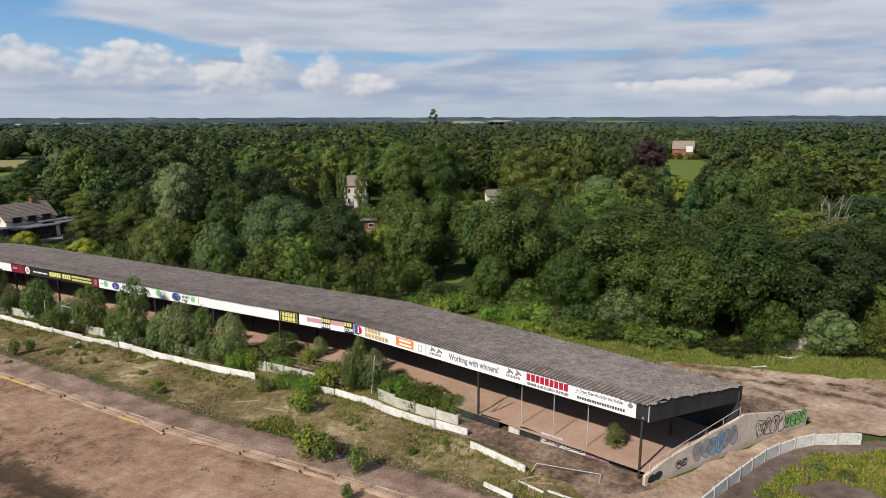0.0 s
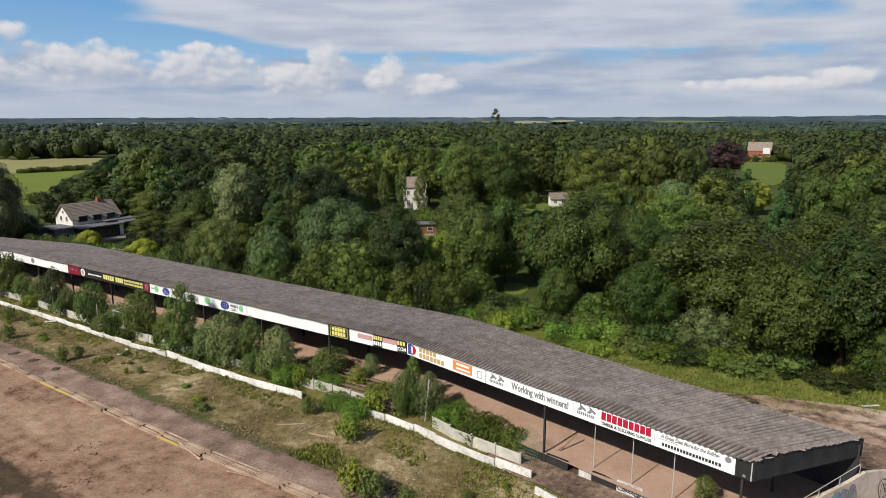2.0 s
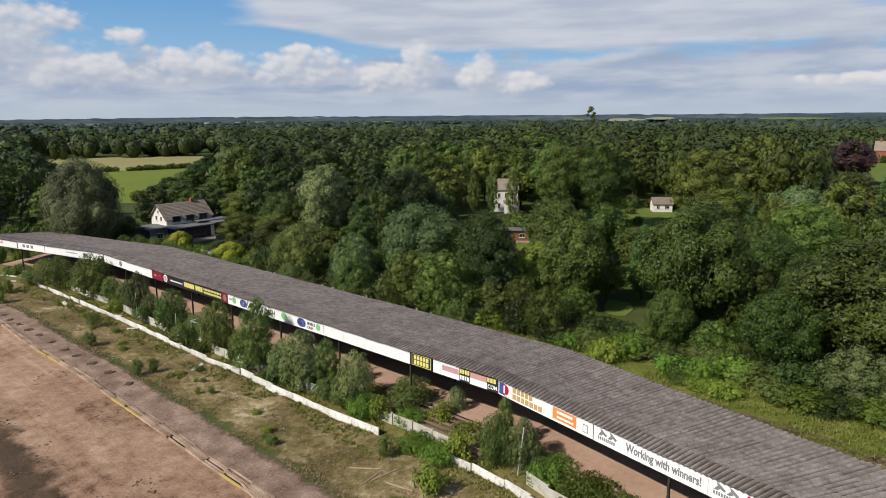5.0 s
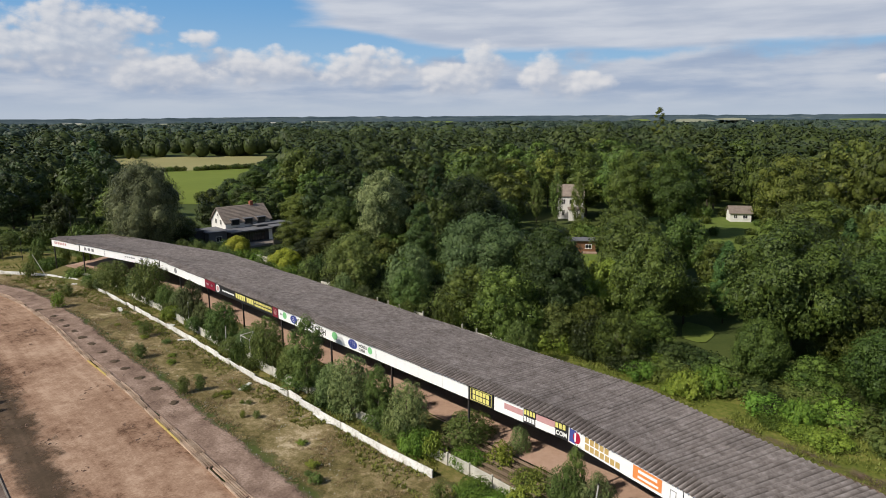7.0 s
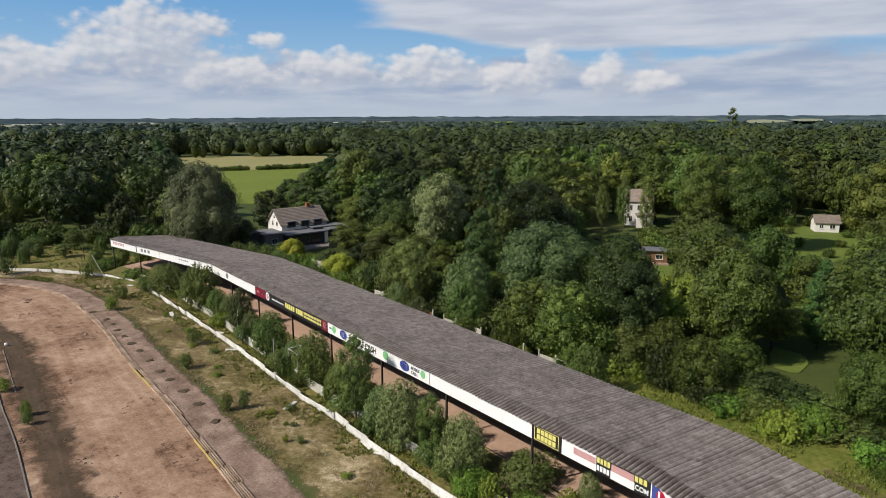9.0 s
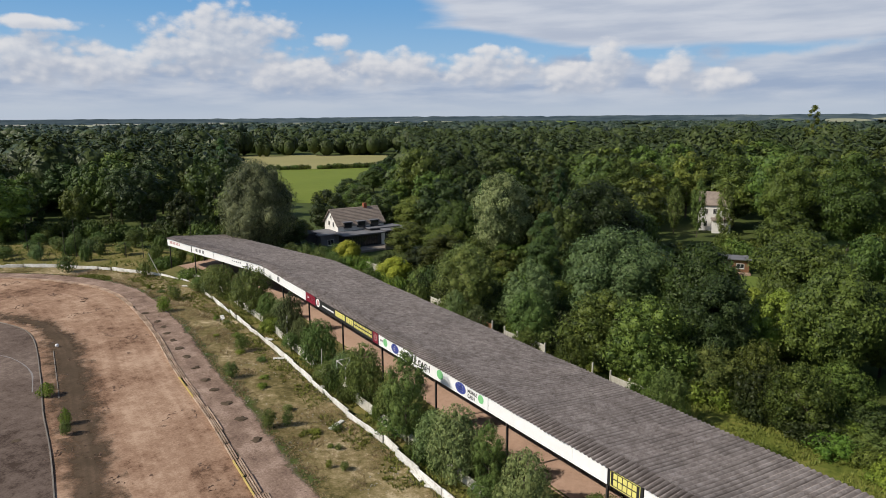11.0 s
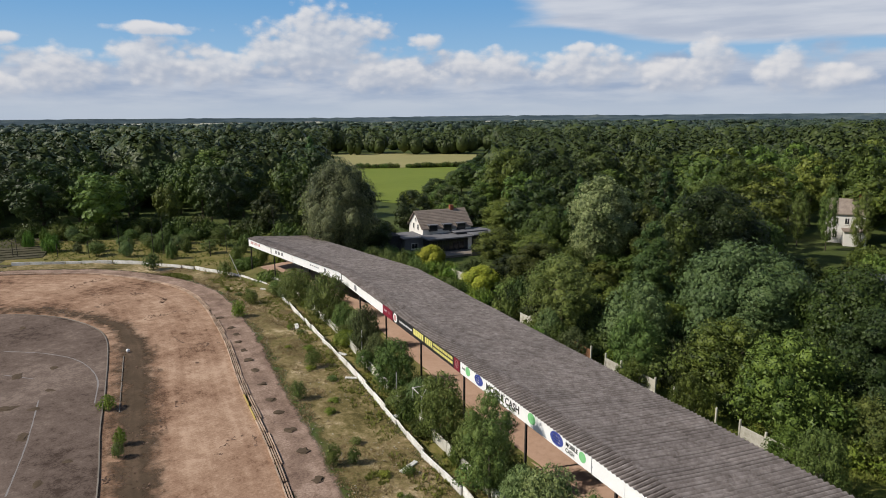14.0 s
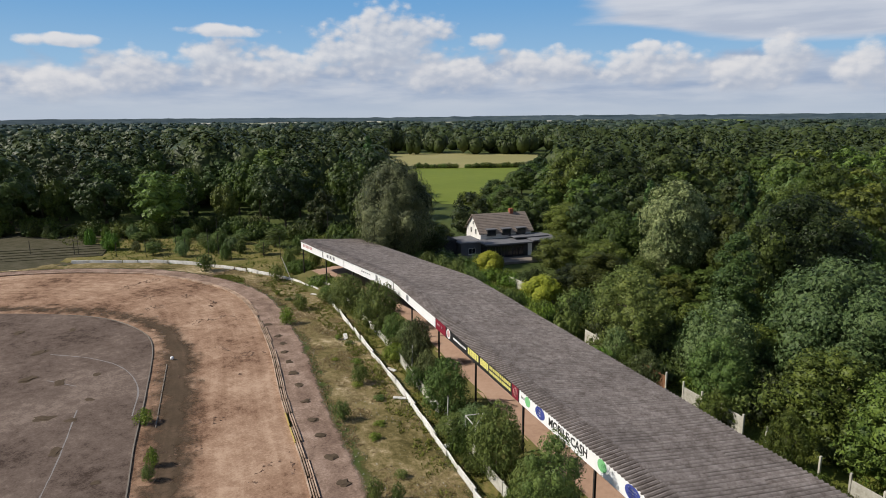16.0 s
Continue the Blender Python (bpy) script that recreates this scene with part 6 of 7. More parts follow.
LANDMARKS_FAR = [("poplar_a", -11, 470, 33, 11), ("copper_a", 90, 293, 17.5, 21), ("oak_b", -51, 172, 15, 14), ("lime_a", -13, 102, 8.0, 6.5), ("lime_a", -10.5, 108, 9, 7), ("rim_c", -15.5, 95, 6.0, 6.5), ("lime_a", -8, 112, 6.5, 6), ("lime_a", -14, 121, 5.5, 6), ("lime_a", -9, 130, 5, 5),
                 ("ash_b", -75, 133, 8, 9), ("oak_b", -68, 139, 12, 12), ("ash_b", -64, 128, 9, 9), ("dusky_a", -103, 131, 7.5, 8), ("dusky_a", -118, 176, 9, 9), ("oak_b", -126, 184, 8.5, 10), ("dusky_a", -135, 192, 9, 10), ("ash_b", -111, 168, 8, 8), ("lime_a", 68, 194, 9.5, 10), ("chestnut_a", -102, 121, 20.3, 16.5)]


def build_landmarks():
    for kind, x, y, h, w in LANDMARKS_NEAR + LANDMARKS_MID + LANDMARKS_FAR:
        landmark(kind, x, y, h, w)


build_landmarks()

def build_wood():
    rng = random.Random(21)
    spots = []
    edge = [Vector(p) for p in EDGE[:20]]
    cell = 6.5
    grid = {}

    def free(x, y, d):
        for gx in range(int(x // cell) - 2, int(x // cell) + 3):
            for gy in range(int(y // cell) - 2, int(y // cell) + 3):
                for px, py in grid.get((gx, gy), ()):
                    if (px - x) ** 2 + (py - y) ** 2 < d * d:
                        return False
        return all((px - x) ** 2 + (py - y) ** 2 > (r * 0.9 + 1.0) ** 2 for px, py, r in LANDMARK_SPOTS)
    for _ in range(20000):
        d = 70 + 190 * math.sqrt(rng.random())
        a = radians(rng.uniform(-84, 42))
        x, y = -8 + d * math.sin(a), 15 + d * math.cos(a)
        if not in_poly(x, y, EDGE) or any(in_poly(x, y, c) for c in CLEAR):
            continue
        near = math.hypot(x + 8, y - 22)
        if not free(x, y, rng.uniform(9.0, 12.5) if near < 165 else rng.uniform(9.5, 13)):
            continue
        grid.setdefault((int(x // cell), int(y // cell)), []).append((x, y))
        if x < -60 or x > 42:
            k = rng.choice(["dusky_a", "dusky_a", "oak_a", "oak_b", "dusky_a", "ash_b", "conifer_a"])
        else:
            k = rng.choice(["oak_a", "oak_b", "ash_a", "ash_b", "dusky_a", "oak_a", "ash_b", "oak_b", "willow_a", "conifer_a"] if near < 165 else ["ash_a", "oak_a", "ash_b", "dusky_a", "ash_a", "oak_b"])
        if k == "willow_a" and x > -8:
            k = "oak_b"
        base = 11.5 if near < 110 else 13.0 if near < 150 else 17.0
        if x < -60:
            base = min(base, 13.5)
        h = base * {"willow_a": 0.75, "conifer_a": 1.15}.get(k, 1.0) * rng.uniform(0.72, 1.22)
        rim = min((Vector((x, y)) - a - (b - a) * max(0, min(1, (Vector((x, y)) - a).dot(b - a) / (b - a).length_squared))).length for a, b in zip(edge, edge[1:]))
        if x < 22 and x > -112:
            h *= (0.58 if x < -8 else 0.8) if rim < 7 else (0.76 if x < -8 else 0.9) if rim < 16 else 0.92 if rim < 28 else 1.0
        if x < -112:
            h *= 1.15
        if x > 40:
            h *= 1.12
        if -62 < x < -8 and rim < 15:
            h = rng.uniform(5.5, 8.0) if rim < 7 else rng.uniform(7.0, 9.5)
            plant(KINDS[rng.choice(["rim_a", "rim_b", "rim_b", "rim_b", "rim_c"])], x, y, h, h * rng.uniform(.9, 1.1))
            spots.append((x, y))
            continue
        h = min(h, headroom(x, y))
        if h < 3.5:
            continue
        plant((KINDS if near < 92 else MID if near < 150 else LOW)[k], x, y, h, max(h * rng.uniform(0.68, 0.9), 7.0) * (0.4 if k == "conifer_a" else 1))
        spots.append((x, y))
    # young growth in the gaps between the crowns
    taken = spots + [(x, y) for x, y, r in LANDMARK_SPOTS]
    for gx in range(-112, 62, 3):
        for gy in range(70, 150, 3):
            x, y = gx + rng.uniform(-1, 1), gy + rng.uniform(-1, 1)
            if not in_poly(x, y, EDGE) or any(in_poly(x, y, c) for c in CLEAR):
                continue
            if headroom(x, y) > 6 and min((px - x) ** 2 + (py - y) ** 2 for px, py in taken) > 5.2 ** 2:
                taken.append((x, y))
                plant(KINDS[rng.choice(["rim_b", "rim_a", "rim_b"])] if math.hypot(x + 8, y - 22) < 80 else MID["ash_b"], x, y, rng.uniform(4.5, 7.0), rng.uniform(6, 7.5))
    for x, y, h, w in ((-150, 226, 9, 12), (-158, 240, 8.5, 11), (-166, 254, 9, 13), (-177, 272, 8.5, 13), (-188, 292, 8.5, 13), (-198, 311, 9, 13), (-207, 328, 8, 12)):
        plant(MID["dusky_a" if h < 9 else "oak_b"], x, y, h, w)
    return len(spots)


def bare_tree(x, y, h, w, ang):
    """Pale leafless limbs fanning out of one stem."""
    rng = random.Random(int(x * 10))
    t = thing("bare_tree", pose(x, y, 0, 0, 0, ang), "half-dead tree with pale bare limbs among the green wood", "tree", "woodland trees")
    part("trunk", rodded((Vector((0, 0, -.1)), Vector((0, 0, h * .35)), .22)), "dead_wood", t)
    for i in range(9):
        a = (i / 8 - .5) * 1.7 + rng.uniform(-.12, .12)
        tip = Vector((math.sin(a) * w * .5, rng.uniform(-1.2, 1.2), h * (.35 + rng.uniform(.38, .65) * math.cos(a))))
        mid = Vector((math.sin(a) * w * .2, rng.uniform(-.4, .4), h * .52))
        segs = [(Vector((0, 0, h * .3)), mid, .09), (mid, tip, .045)]
        for _ in range(4):
            p = mid.lerp(tip, rng.uniform(.2, .9))
            segs.append((p, p + Vector((rng.uniform(-1, 1), rng.uniform(-.6, .6), rng.uniform(.6, 1.6))) * h * .09, .03))
        part("limb", rodded(*segs, sides=5), "dead_wood", t)


bare_tree(35, 146.5, 12.5, 15, 0)
bare_tree(54, 90, 17.5, 7, 0)


# far woods, one mass of crowns, their green tinted for haze beyond 1000 m
def build_far_wood():
    rng = np.random.default_rng(77)
    groups = {"far_wood": [[], [], 0], "haze_tint_wood": [[], [], 0]}
    count = 0
    while count < 4700:
        d = 240 + 2360 * rng.random() ** 1.75
        a = radians(rng.uniform(-86, 44))
        x, y = -8 + d * math.sin(a), 15 + d * math.cos(a)
        if any(in_poly(x, y, c) for c in CLEAR) or not in_poly(x, y, EDGE[:20] + [(-2900, 60), (-2900, 3000), (2900, 3000), (2900, 62)]):
            continue
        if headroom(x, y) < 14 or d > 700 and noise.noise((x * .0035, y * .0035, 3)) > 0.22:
            continue
        verts, faces, off = groups["far_wood" if d < 1000 else "haze_tint_wood"]
        grow = min(1.0, 0.65 + d / 1800)
        lush = 1 + 0.35 * noise.noise((x * .012, y * .012, 6))
        r = (rng.uniform(5.0, 9.5) if d < 620 else rng.uniform(4.5, 11.0) * grow) * (1 + d / 2600) * lush
        h = (rng.uniform(11, 20) if d < 620 else rng.uniform(8, 17) if d < 1500 else rng.uniform(8, 14)) * lush
        near = d < 620
        for k in range(3 if near else 1):
            o = (0, 0, 0) if not near else (r * .45 * math.cos(k * 2.09 + d), r * .45 * math.sin(k * 2.09 + d), h * rng.uniform(-.14, .1))
            f = (.62, .62, .46) if near else (.9, .9, .5)
            ball, skin = (ICO_V, ICO_F) if near else (BALL_V, BALL_F)
            v = ball * rng.uniform(0.8, 0.98, (len(ball), 1)) * (r * f[0], r * f[1], h * f[2]) + (x + o[0], y + o[1], h * 0.43 + o[2])
            verts.append(v)
            faces.append(skin + off)
            off += len(v)
            n = 84 if near else 14
            dd = rng.normal(size=(n, 3))
            dd[:, 2] = np.abs(dd[:, 2])
            dd /= np.linalg.norm(dd, axis=1)[:, None]
            p = dd * (r * f[0], r * f[1], h * f[2]) * rng.uniform(0.9, 1.12, (n, 1)) + (x + o[0], y + o[1], h * 0.43 + o[2])
            nn = dd + rng.normal(size=dd.shape) * 0.25
            t1 = np.cross(nn, rng.normal(size=dd.shape))
            t1 /= np.linalg.norm(t1, axis=1)[:, None]
            t2 = np.cross(nn, t1)
            s = (0.9 if near else r * 0.17) * rng.uniform(0.6, 1.3, (n, 1))
            tri = np.stack([p - t1 * s, p + t1 * s * .9 - t2 * s * .8, p + t1 * s * .3 + t2 * s], 1).reshape(-1, 3)
            verts.append(tri)
            faces.append(np.arange(off, off + len(tri)).reshape(-1, 3))
            off += len(tri)
        groups["far_wood" if d < 1000 else "haze_tint_wood"][2] = off
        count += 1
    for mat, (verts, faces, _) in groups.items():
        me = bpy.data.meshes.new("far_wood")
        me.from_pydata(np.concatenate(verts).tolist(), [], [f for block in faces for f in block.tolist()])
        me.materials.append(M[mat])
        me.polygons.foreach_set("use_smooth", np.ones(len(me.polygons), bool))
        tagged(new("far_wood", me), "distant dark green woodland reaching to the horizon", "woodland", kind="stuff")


build_far_wood()


def build_hills():
    """Low wooded ridges at the horizon, with distance haze put into their colour."""
    for i, (dist, height, mat) in enumerate(((2700, 11, "haze_blue_hill"), (3500, 21, "haze_blue_hill"), (4400, 30, "haze_blue_hill"))):
        bm = bmesh.new()
        lo, hi = [], []
        for k in range(261):
            a = radians(-100 + k * 160 / 260)
            x, y = dist * math.sin(a), dist * math.cos(a)
            h = height * (0.78 + 0.30 * noise.noise((a * 3.0, i, 0)) + 0.20 * noise.noise((a * 60, i, 5)) + 0.14 * noise.noise((a * 170, i, 8)))
            h += (10 if i == 2 else 4) * max(0, math.sin(a + 1.1)) * (0.6 + 0.4 * noise.noise((a * 5, 9, 0)))
            lo.append(bm.verts.new((x, y, -2)))
            hi.append(bm.verts.new((x * 1.02, y * 1.02, h)))
        top = [bm.verts.new((v.co.x * 1.05, v.co.y * 1.05, -2)) for v in hi]
        for k in range(260):
            bm.faces.new((lo[k], lo[k + 1], hi[k + 1], hi[k]))
            bm.faces.new((hi[k], hi[k + 1], top[k + 1], top[k]))
        tagged(part("backdrop", bm, mat), "low wooded ridge at the horizon, tinted blue-green for haze", "hill", kind="structure")


build_hills()


def build_far_fields():
    """Pale fields on the far slopes."""
    for az, dist, half, z0, z1, mat in ((1.5, 2300, 60, 6, 15, "far_field"), (4.5, 2500, 50, 10, 17, "far_field"), (-2.5, 2400, 35, 9, 14, "pasture"), (-40, 2200, 160, 3, 8, "far_field"),
                                        (-47, 2450, 120, 6, 9, "far_field"), (-58, 2300, 90, 4, 8, "far_field"), (-20, 2400, 90, 6, 10, "pasture"), (-30, 2500, 60, 8, 11, "far_field"), (14, 2500, 120, 9, 14, "pasture")):
        a = radians(az)
        f, r = Vector((math.sin(a), math.cos(a), 0)), Vector((math.cos(a), -math.sin(a), 0))
        bm = bmesh.new()
        ring = []
        for k in range(12):
            t = k * math.tau / 12
            u, v = math.cos(t), math.sin(t)
            p = f * (dist + 120 * v) + r * half * u * (1 + .2 * math.sin(3 * t + az))
            ring.append(bm.verts.new((p.x, p.y, (z0 + z1) / 2 + (z1 - z0) / 2 * v)))
        bm.faces.new(ring)
        tagged(part("far_field", bm, mat), "pale distant field on a far slope", "field", kind="structure")


build_far_fields()


def build_warehouses():
    """Pale long roofs far off."""
    for az, dist, L, h in ((-56, 2350, 90, 9), (-54.5, 2500, 60, 8), (-48, 2500, 70, 10), (-33, 2550, 50, 8), (-29.5, 2500, 70, 8), (-62, 2500, 60, 8), (5.5, 2400, 40, 8)):
        a = radians(az)
        w = thing("warehouse", pose(dist * math.sin(a), dist * math.cos(a), -2.5, 0, 0, -az), "long pale warehouse far off at the horizon", "warehouse", "far warehouses")
        part("wall", boxed(-L / 2, L / 2, 0, 40, 0, h), "slate", w)
        part("roof", roof_prism(L, 40, h, h + 3, 1.0), "panel", w).matrix_basis = pose(-L / 2, 0, 0)


build_warehouses()
build_wood()



# ---------------------------------------------------------------- scrub, brambles and weeds
SCRUB = [("birch_a", -36.6, 72.6, 8.9, 4.3), ("bush_a", -44.8, 77.6, 6.4, 4.8), ("bush_a", -54.4, 82.4, 6.0, 5.3), ("bush_b", -30.4, 69.8, 6.6, 5.8), ("birch_a", -27.3, 69.2, 6.2, 2.9), ("bush_b", -33.2, 71.4, 4.8, 4.2),
         ("bush_b", -23.6, 67.2, 6.0, 4.8), ("shrub_b", -20.6, 65.4, 2.6, 2.4), ("bush_a", -18.4, 68.0, 3.4, 5.2), ("bush_b", -13.8, 67.4, 3.3, 2.4), ("bush_a", -9.1, 60.0, 4.6, 3.2), ("bush_b", -6.9, 59.8, 4.6, 3.6), ("birch_a", -8.6, 61.4, 5.4, 2.0), ("shrub_b", -12.2, 60.4, 2.3, 2.6), ("shrub_b", -14.8, 65.5, 2.6, 2.6),
         ("bush_b", -64.0, 88.4, 6.4, 4.4), ("bush_a", -76.5, 93.8, 7.3, 6.2), ("bush_a", -86.2, 97.4, 5.6, 5.4), ("bush_b", -60.6, 86.4, 4.2, 3.2), ("bush_a", -72.0, 92.6, 4.2, 3.6), ("bush_b", -82.0, 97.6, 4.6, 4.6), ("bush_a", -92.0, 100.8, 4.2, 5.0), ("bush_b", -69.0, 92.0, 4.0, 3.6),
         ("bush_b", -49.4, 80.6, 3.8, 3.6), ("bush_a", -40.6, 76.0, 4.0, 3.8)]
SCRUB_LOW = [("shrub_b", -10.9, 47.4, 2.9, 3.2), ("shrub_a", -9.4, 46.6, 2.4, 2.4), ("shrub_a", -6.5, 44.6, 2.6, 1.8), ("shrub_b", -13.2, 54.9, 2.6, 2.6), ("shrub_a", -18.0, 59.3, 2.0, 1.6), ("birch_a", 13.6, 47.3, 3.0, 1.7),
             ("shrub_a", -6.8, 41.0, 1.5, 1.0), ("shrub_a", -66.2, 82.2, 2.4, 2.0), ("shrub_a", -61.1, 75.8, 2.0, 1.8), ("shrub_b", -88.6, 88.4, 2.6, 2.2), ("shrub_a", -92.6, 93.6, 2.4, 2.3), ("shrub_a", -48.1, 70.5, 1.6, 1.2), ("shrub_a", -49.3, 69.4, 2.0, 1.4),
             ("shrub_b", -73.8, 63.5, 1.6, 1.9), ("shrub_b", -66.0, 60.8, 1.8, 1.2), ("shrub_a", -64.1, 59.6, 1.5, 1.1), ("shrub_a", -125.6, 96.3, 3.4, 3.8), ("bush_a", -141.9, 107.7, 3.9, 4.6), ("shrub_a", -110.0, 101.0, 3.0, 2.8)]
BRAMBLES = [("bramble_a", -2.0, 56.8, 2.1, 4.6), ("bramble_a", -4.6, 59.0, 2.0, 4.6), ("bramble_b", 0.3, 55.3, 1.9, 3.6), ("bramble_a", -8.8, 62.0, 1.9, 4.2), ("bramble_b", -12.0, 63.6, 1.6, 4.0),
            ("bramble_a", -17.6, 65.4, 1.5, 3.5), ("bramble_b", -33.0, 71.6, 1.9, 5.0), ("bramble_b", -49.0, 80.0, 1.8, 4.5), ("bramble_b", -84.0, 98.6, 2.2, 6.0), ("bramble_b", -94.0, 102.0, 2.4, 6.0), ("bramble_b", -101.0, 103.8, 2.2, 6.0), ("bramble_a", -112, 107, 2.4, 6)]


def build_scrub():
    for kind, x, y, h, w in SCRUB + SCRUB_LOW + BRAMBLES:
        plant(KINDS[kind], x, y, h, w)
    rng = random.Random(17)
    # thicket along the foot of the wood
    line = [Vector(p) for p in EDGE[0:16]]
    total = sum((b - a).length for a, b in zip(line, line[1:]))
    s = 0.0
    while s < total:
        q, t = along(line, s)
        n = Vector((-t.y, t.x))
        q = q + n * (rng.uniform(0.5, 4.5) if q.x > -2 else rng.uniform(-2.0, 0.3))
        if q.x > 27:
            q = q - n * rng.uniform(1.2, 4.0)
            if not 35.5 < q.x < 42.5:
                plant(KINDS["thicket_c"], q.x, q.y, rng.uniform(1.2, 2.2), rng.uniform(4, 6))
            s += 2.6
            continue
        kind = rng.choice(["thicket_b", "thicket_b", "thicket_a", "thicket_c"])
        h = rng.uniform(1.6, 3.2) if "thicket_b" in kind else rng.uniform(2.5, 4.2) if q.x < -8 else rng.uniform(1.4, 2.4)
        plant(KINDS[kind], q.x, q.y, h, rng.uniform(4, 7))
        s += rng.uniform(1.6, 3.0)
    # understorey just inside the wood
    s = 0.0
    while s < total:
        q, t = along(line, s)
        q = q - Vector((-t.y, t.x)) * rng.uniform(-0.5, 5.0)
        if q.x < 30 and not any(in_poly(q.x, q.y, c) for c in CLEAR):
            plant(KINDS[rng.choice(["thicket_a", "thicket_c", "thicket_c"])], q.x, q.y, rng.uniform(3.2, 5.6) if q.x < -8 else rng.uniform(1.8, 3.0), rng.uniform(5, 7.5))
        s += rng.uniform(1.8, 3.2)
    # hedges round the fields and the house
    for a, b, n, h in (((-262, 286), (-246, 299), 13, 2.8), ((-241, 303), (-222, 326), 22, 2.8), ((-110, 182), (-150, 196), 9, 4.5), ((-72, 140), (-84, 158), 7, 5.0), ((-98, 127), (-80, 124), 6, 2.0)):
        for i in range(n):
            plant(KINDS["hedge_a"], a[0] + (b[0] - a[0]) * i / (n - 1) + rng.uniform(-.6, .6), a[1] + (b[1] - a[1]) * i / (n - 1) + rng.uniform(-.6, .6), h * rng.uniform(.8, 1.2), h * rng.uniform(1.2, 1.7))
    # low garden bushes round the shed, the tall house and the hut
    for x0, x1, y0, y1, n, h in ((-27, -12, 156, 176, 16, 3.2), (-18, -7, 107, 146, 14, 3.0), (-9, 9, 140, 165, 16, 2.6), (-8, 22, 165, 200, 15, 2.0), (-8, 20, 208, 214, 9, 4.0)):
        for _ in range(n):
            plant(KINDS["hedge_a"], rng.uniform(x0, x1), rng.uniform(y0, y1), h * rng.uniform(.7, 1.3), h * rng.uniform(1.2, 2.0))
    for x, y, h in ((-24.5, 182, 13), (-30.5, 186, 14), (-36, 188, 12)):
        plant(KINDS["birch_a"], x, y, h, 4.2)
    for x, y in ((143, 421), (148, 420), (153, 418), (157, 417)):
        plant(KINDS["hedge_a"], x, y, 4.4, 6.0)
    far_edge = [Vector(p) for p in EDGE[14:20]]
    for k in range(58):
        q, t = along(far_edge, k * 2.3)
        q = q + Vector((rng.uniform(-3, 3), rng.uniform(-3, 2)))
        plant(KINDS["hedge_a"], q.x, q.y, rng.uniform(2.5, 5.5), rng.uniform(5, 8))
    # brambles between the long grass and the wood behind the stand
    for k in range(19):
        q, t = along(BACK, 6 + k * 2.3)
        q = q + Vector((t.y, -t.x)) * (rng.uniform(11.5, 15.0) if k < 18 else rng.uniform(6.5, 9.5))
        if q.x < 12:
            plant(KINDS[rng.choice(["bramble_a", "bramble_b", "thicket_b"])], q.x, q.y, rng.uniform(1.0, 2.0), rng.uniform(3.5, 5.5))
    # young growth on the bank beyond the far bend
    for _ in range(90):
        x, y = rng.uniform(-192, -108), rng.uniform(84, 126)
        if y < 84 + (x + 192) * 0.25 or in_poly(x, y, EDGE):
            continue
        kind = rng.choice(["thicket_a", "thicket_a", "birch_a", "shrub_a", "thicket_b", "bush_b"])
        plant(KINDS[kind], x, y, rng.uniform(1.8, 4.6), rng.uniform(2.2, 4.6))
    # weeds on the verge, in the yard and along the wall
    for _ in range(26):
        s = rng.uniform(6, 160)
        q, t = along(KERB, 40 + s * 0.8)
        q = q + Vector((t.y, -t.x)) * rng.uniform(5.0, 9.5)
        plant(KINDS[rng.choice(["shrub_a", "shrub_b"])], q.x, q.y, rng.uniform(.35, .9), rng.uniform(.6, 1.5))
    for _ in range(60):
        x, y = rng.uniform(20, 43), rng.uniform(36, 48)
        if y < 41 + (x - 20) * .55 and noise.noise((x * .3, y * .3, 6)) > -0.1 and in_poly(x, y, [(20.5, 40.6), (24, 43.6), (29.5, 47.6), (36, 47.8), (44, 46), (44, 34), (28, 30)]):
            plant(KINDS[rng.choice(["shrub_a", "shrub_b", "shrub_b"])], x, y, rng.uniform(.4, 1.1), rng.uniform(1.0, 2.2))
    # growth between the panel wall and the stand
    for _ in range(30):
        q, t = along(FRONT, rng.choice((rng.uniform(44, 66), rng.uniform(66, 100), rng.uniform(100, 139))))
        q = q - Vector((t.y, -t.x)) * rng.uniform(0.8, 4.0)
        plant(KINDS[rng.choice(["bramble_a", "bramble_b", "bush_a", "bush_b", "shrub_a"])], q.x, q.y, rng.uniform(1.0, 2.6), rng.uniform(1.8, 4.2), 0.3)
    for s in (33.5, 36.0, 44.0, 46.5, 49.0):
        q, t = along(FRONT, s)
        q = q - Vector((t.y, -t.x)) * (4.4 if s < 40 else 3.0)
        plant(KINDS["bramble_a" if s < 45 else "bush_a"], q.x, q.y, 1.4 if s < 40 else 2.2, 3.4, 0.2)
    # weeds and young growth behind the far part of the stand
    for _ in range(26):
        q, t = along(BACK, rng.uniform(88, 122))
        q = q + Vector((t.y, -t.x)) * rng.uniform(2.4, 7.0)
        plant(KINDS[rng.choice(["thicket_b", "thicket_b", "bramble_a", "thicket_a"])], q.x, q.y, rng.uniform(2.6, 4.6), rng.uniform(3.5, 5.5))
    # ivy and weeds along the back edge of the roof at the far bend
    for x, y, h in ((-76, 110.5, 6.0), (-80, 111.6, 6.2), (-84, 112.8, 6.2), (-88, 113.7, 5.9), (-66, 106.5, 5.2)):
        plant(KINDS["bush_a"], x, y + 1.2, h, 4.5)


build_scrub()


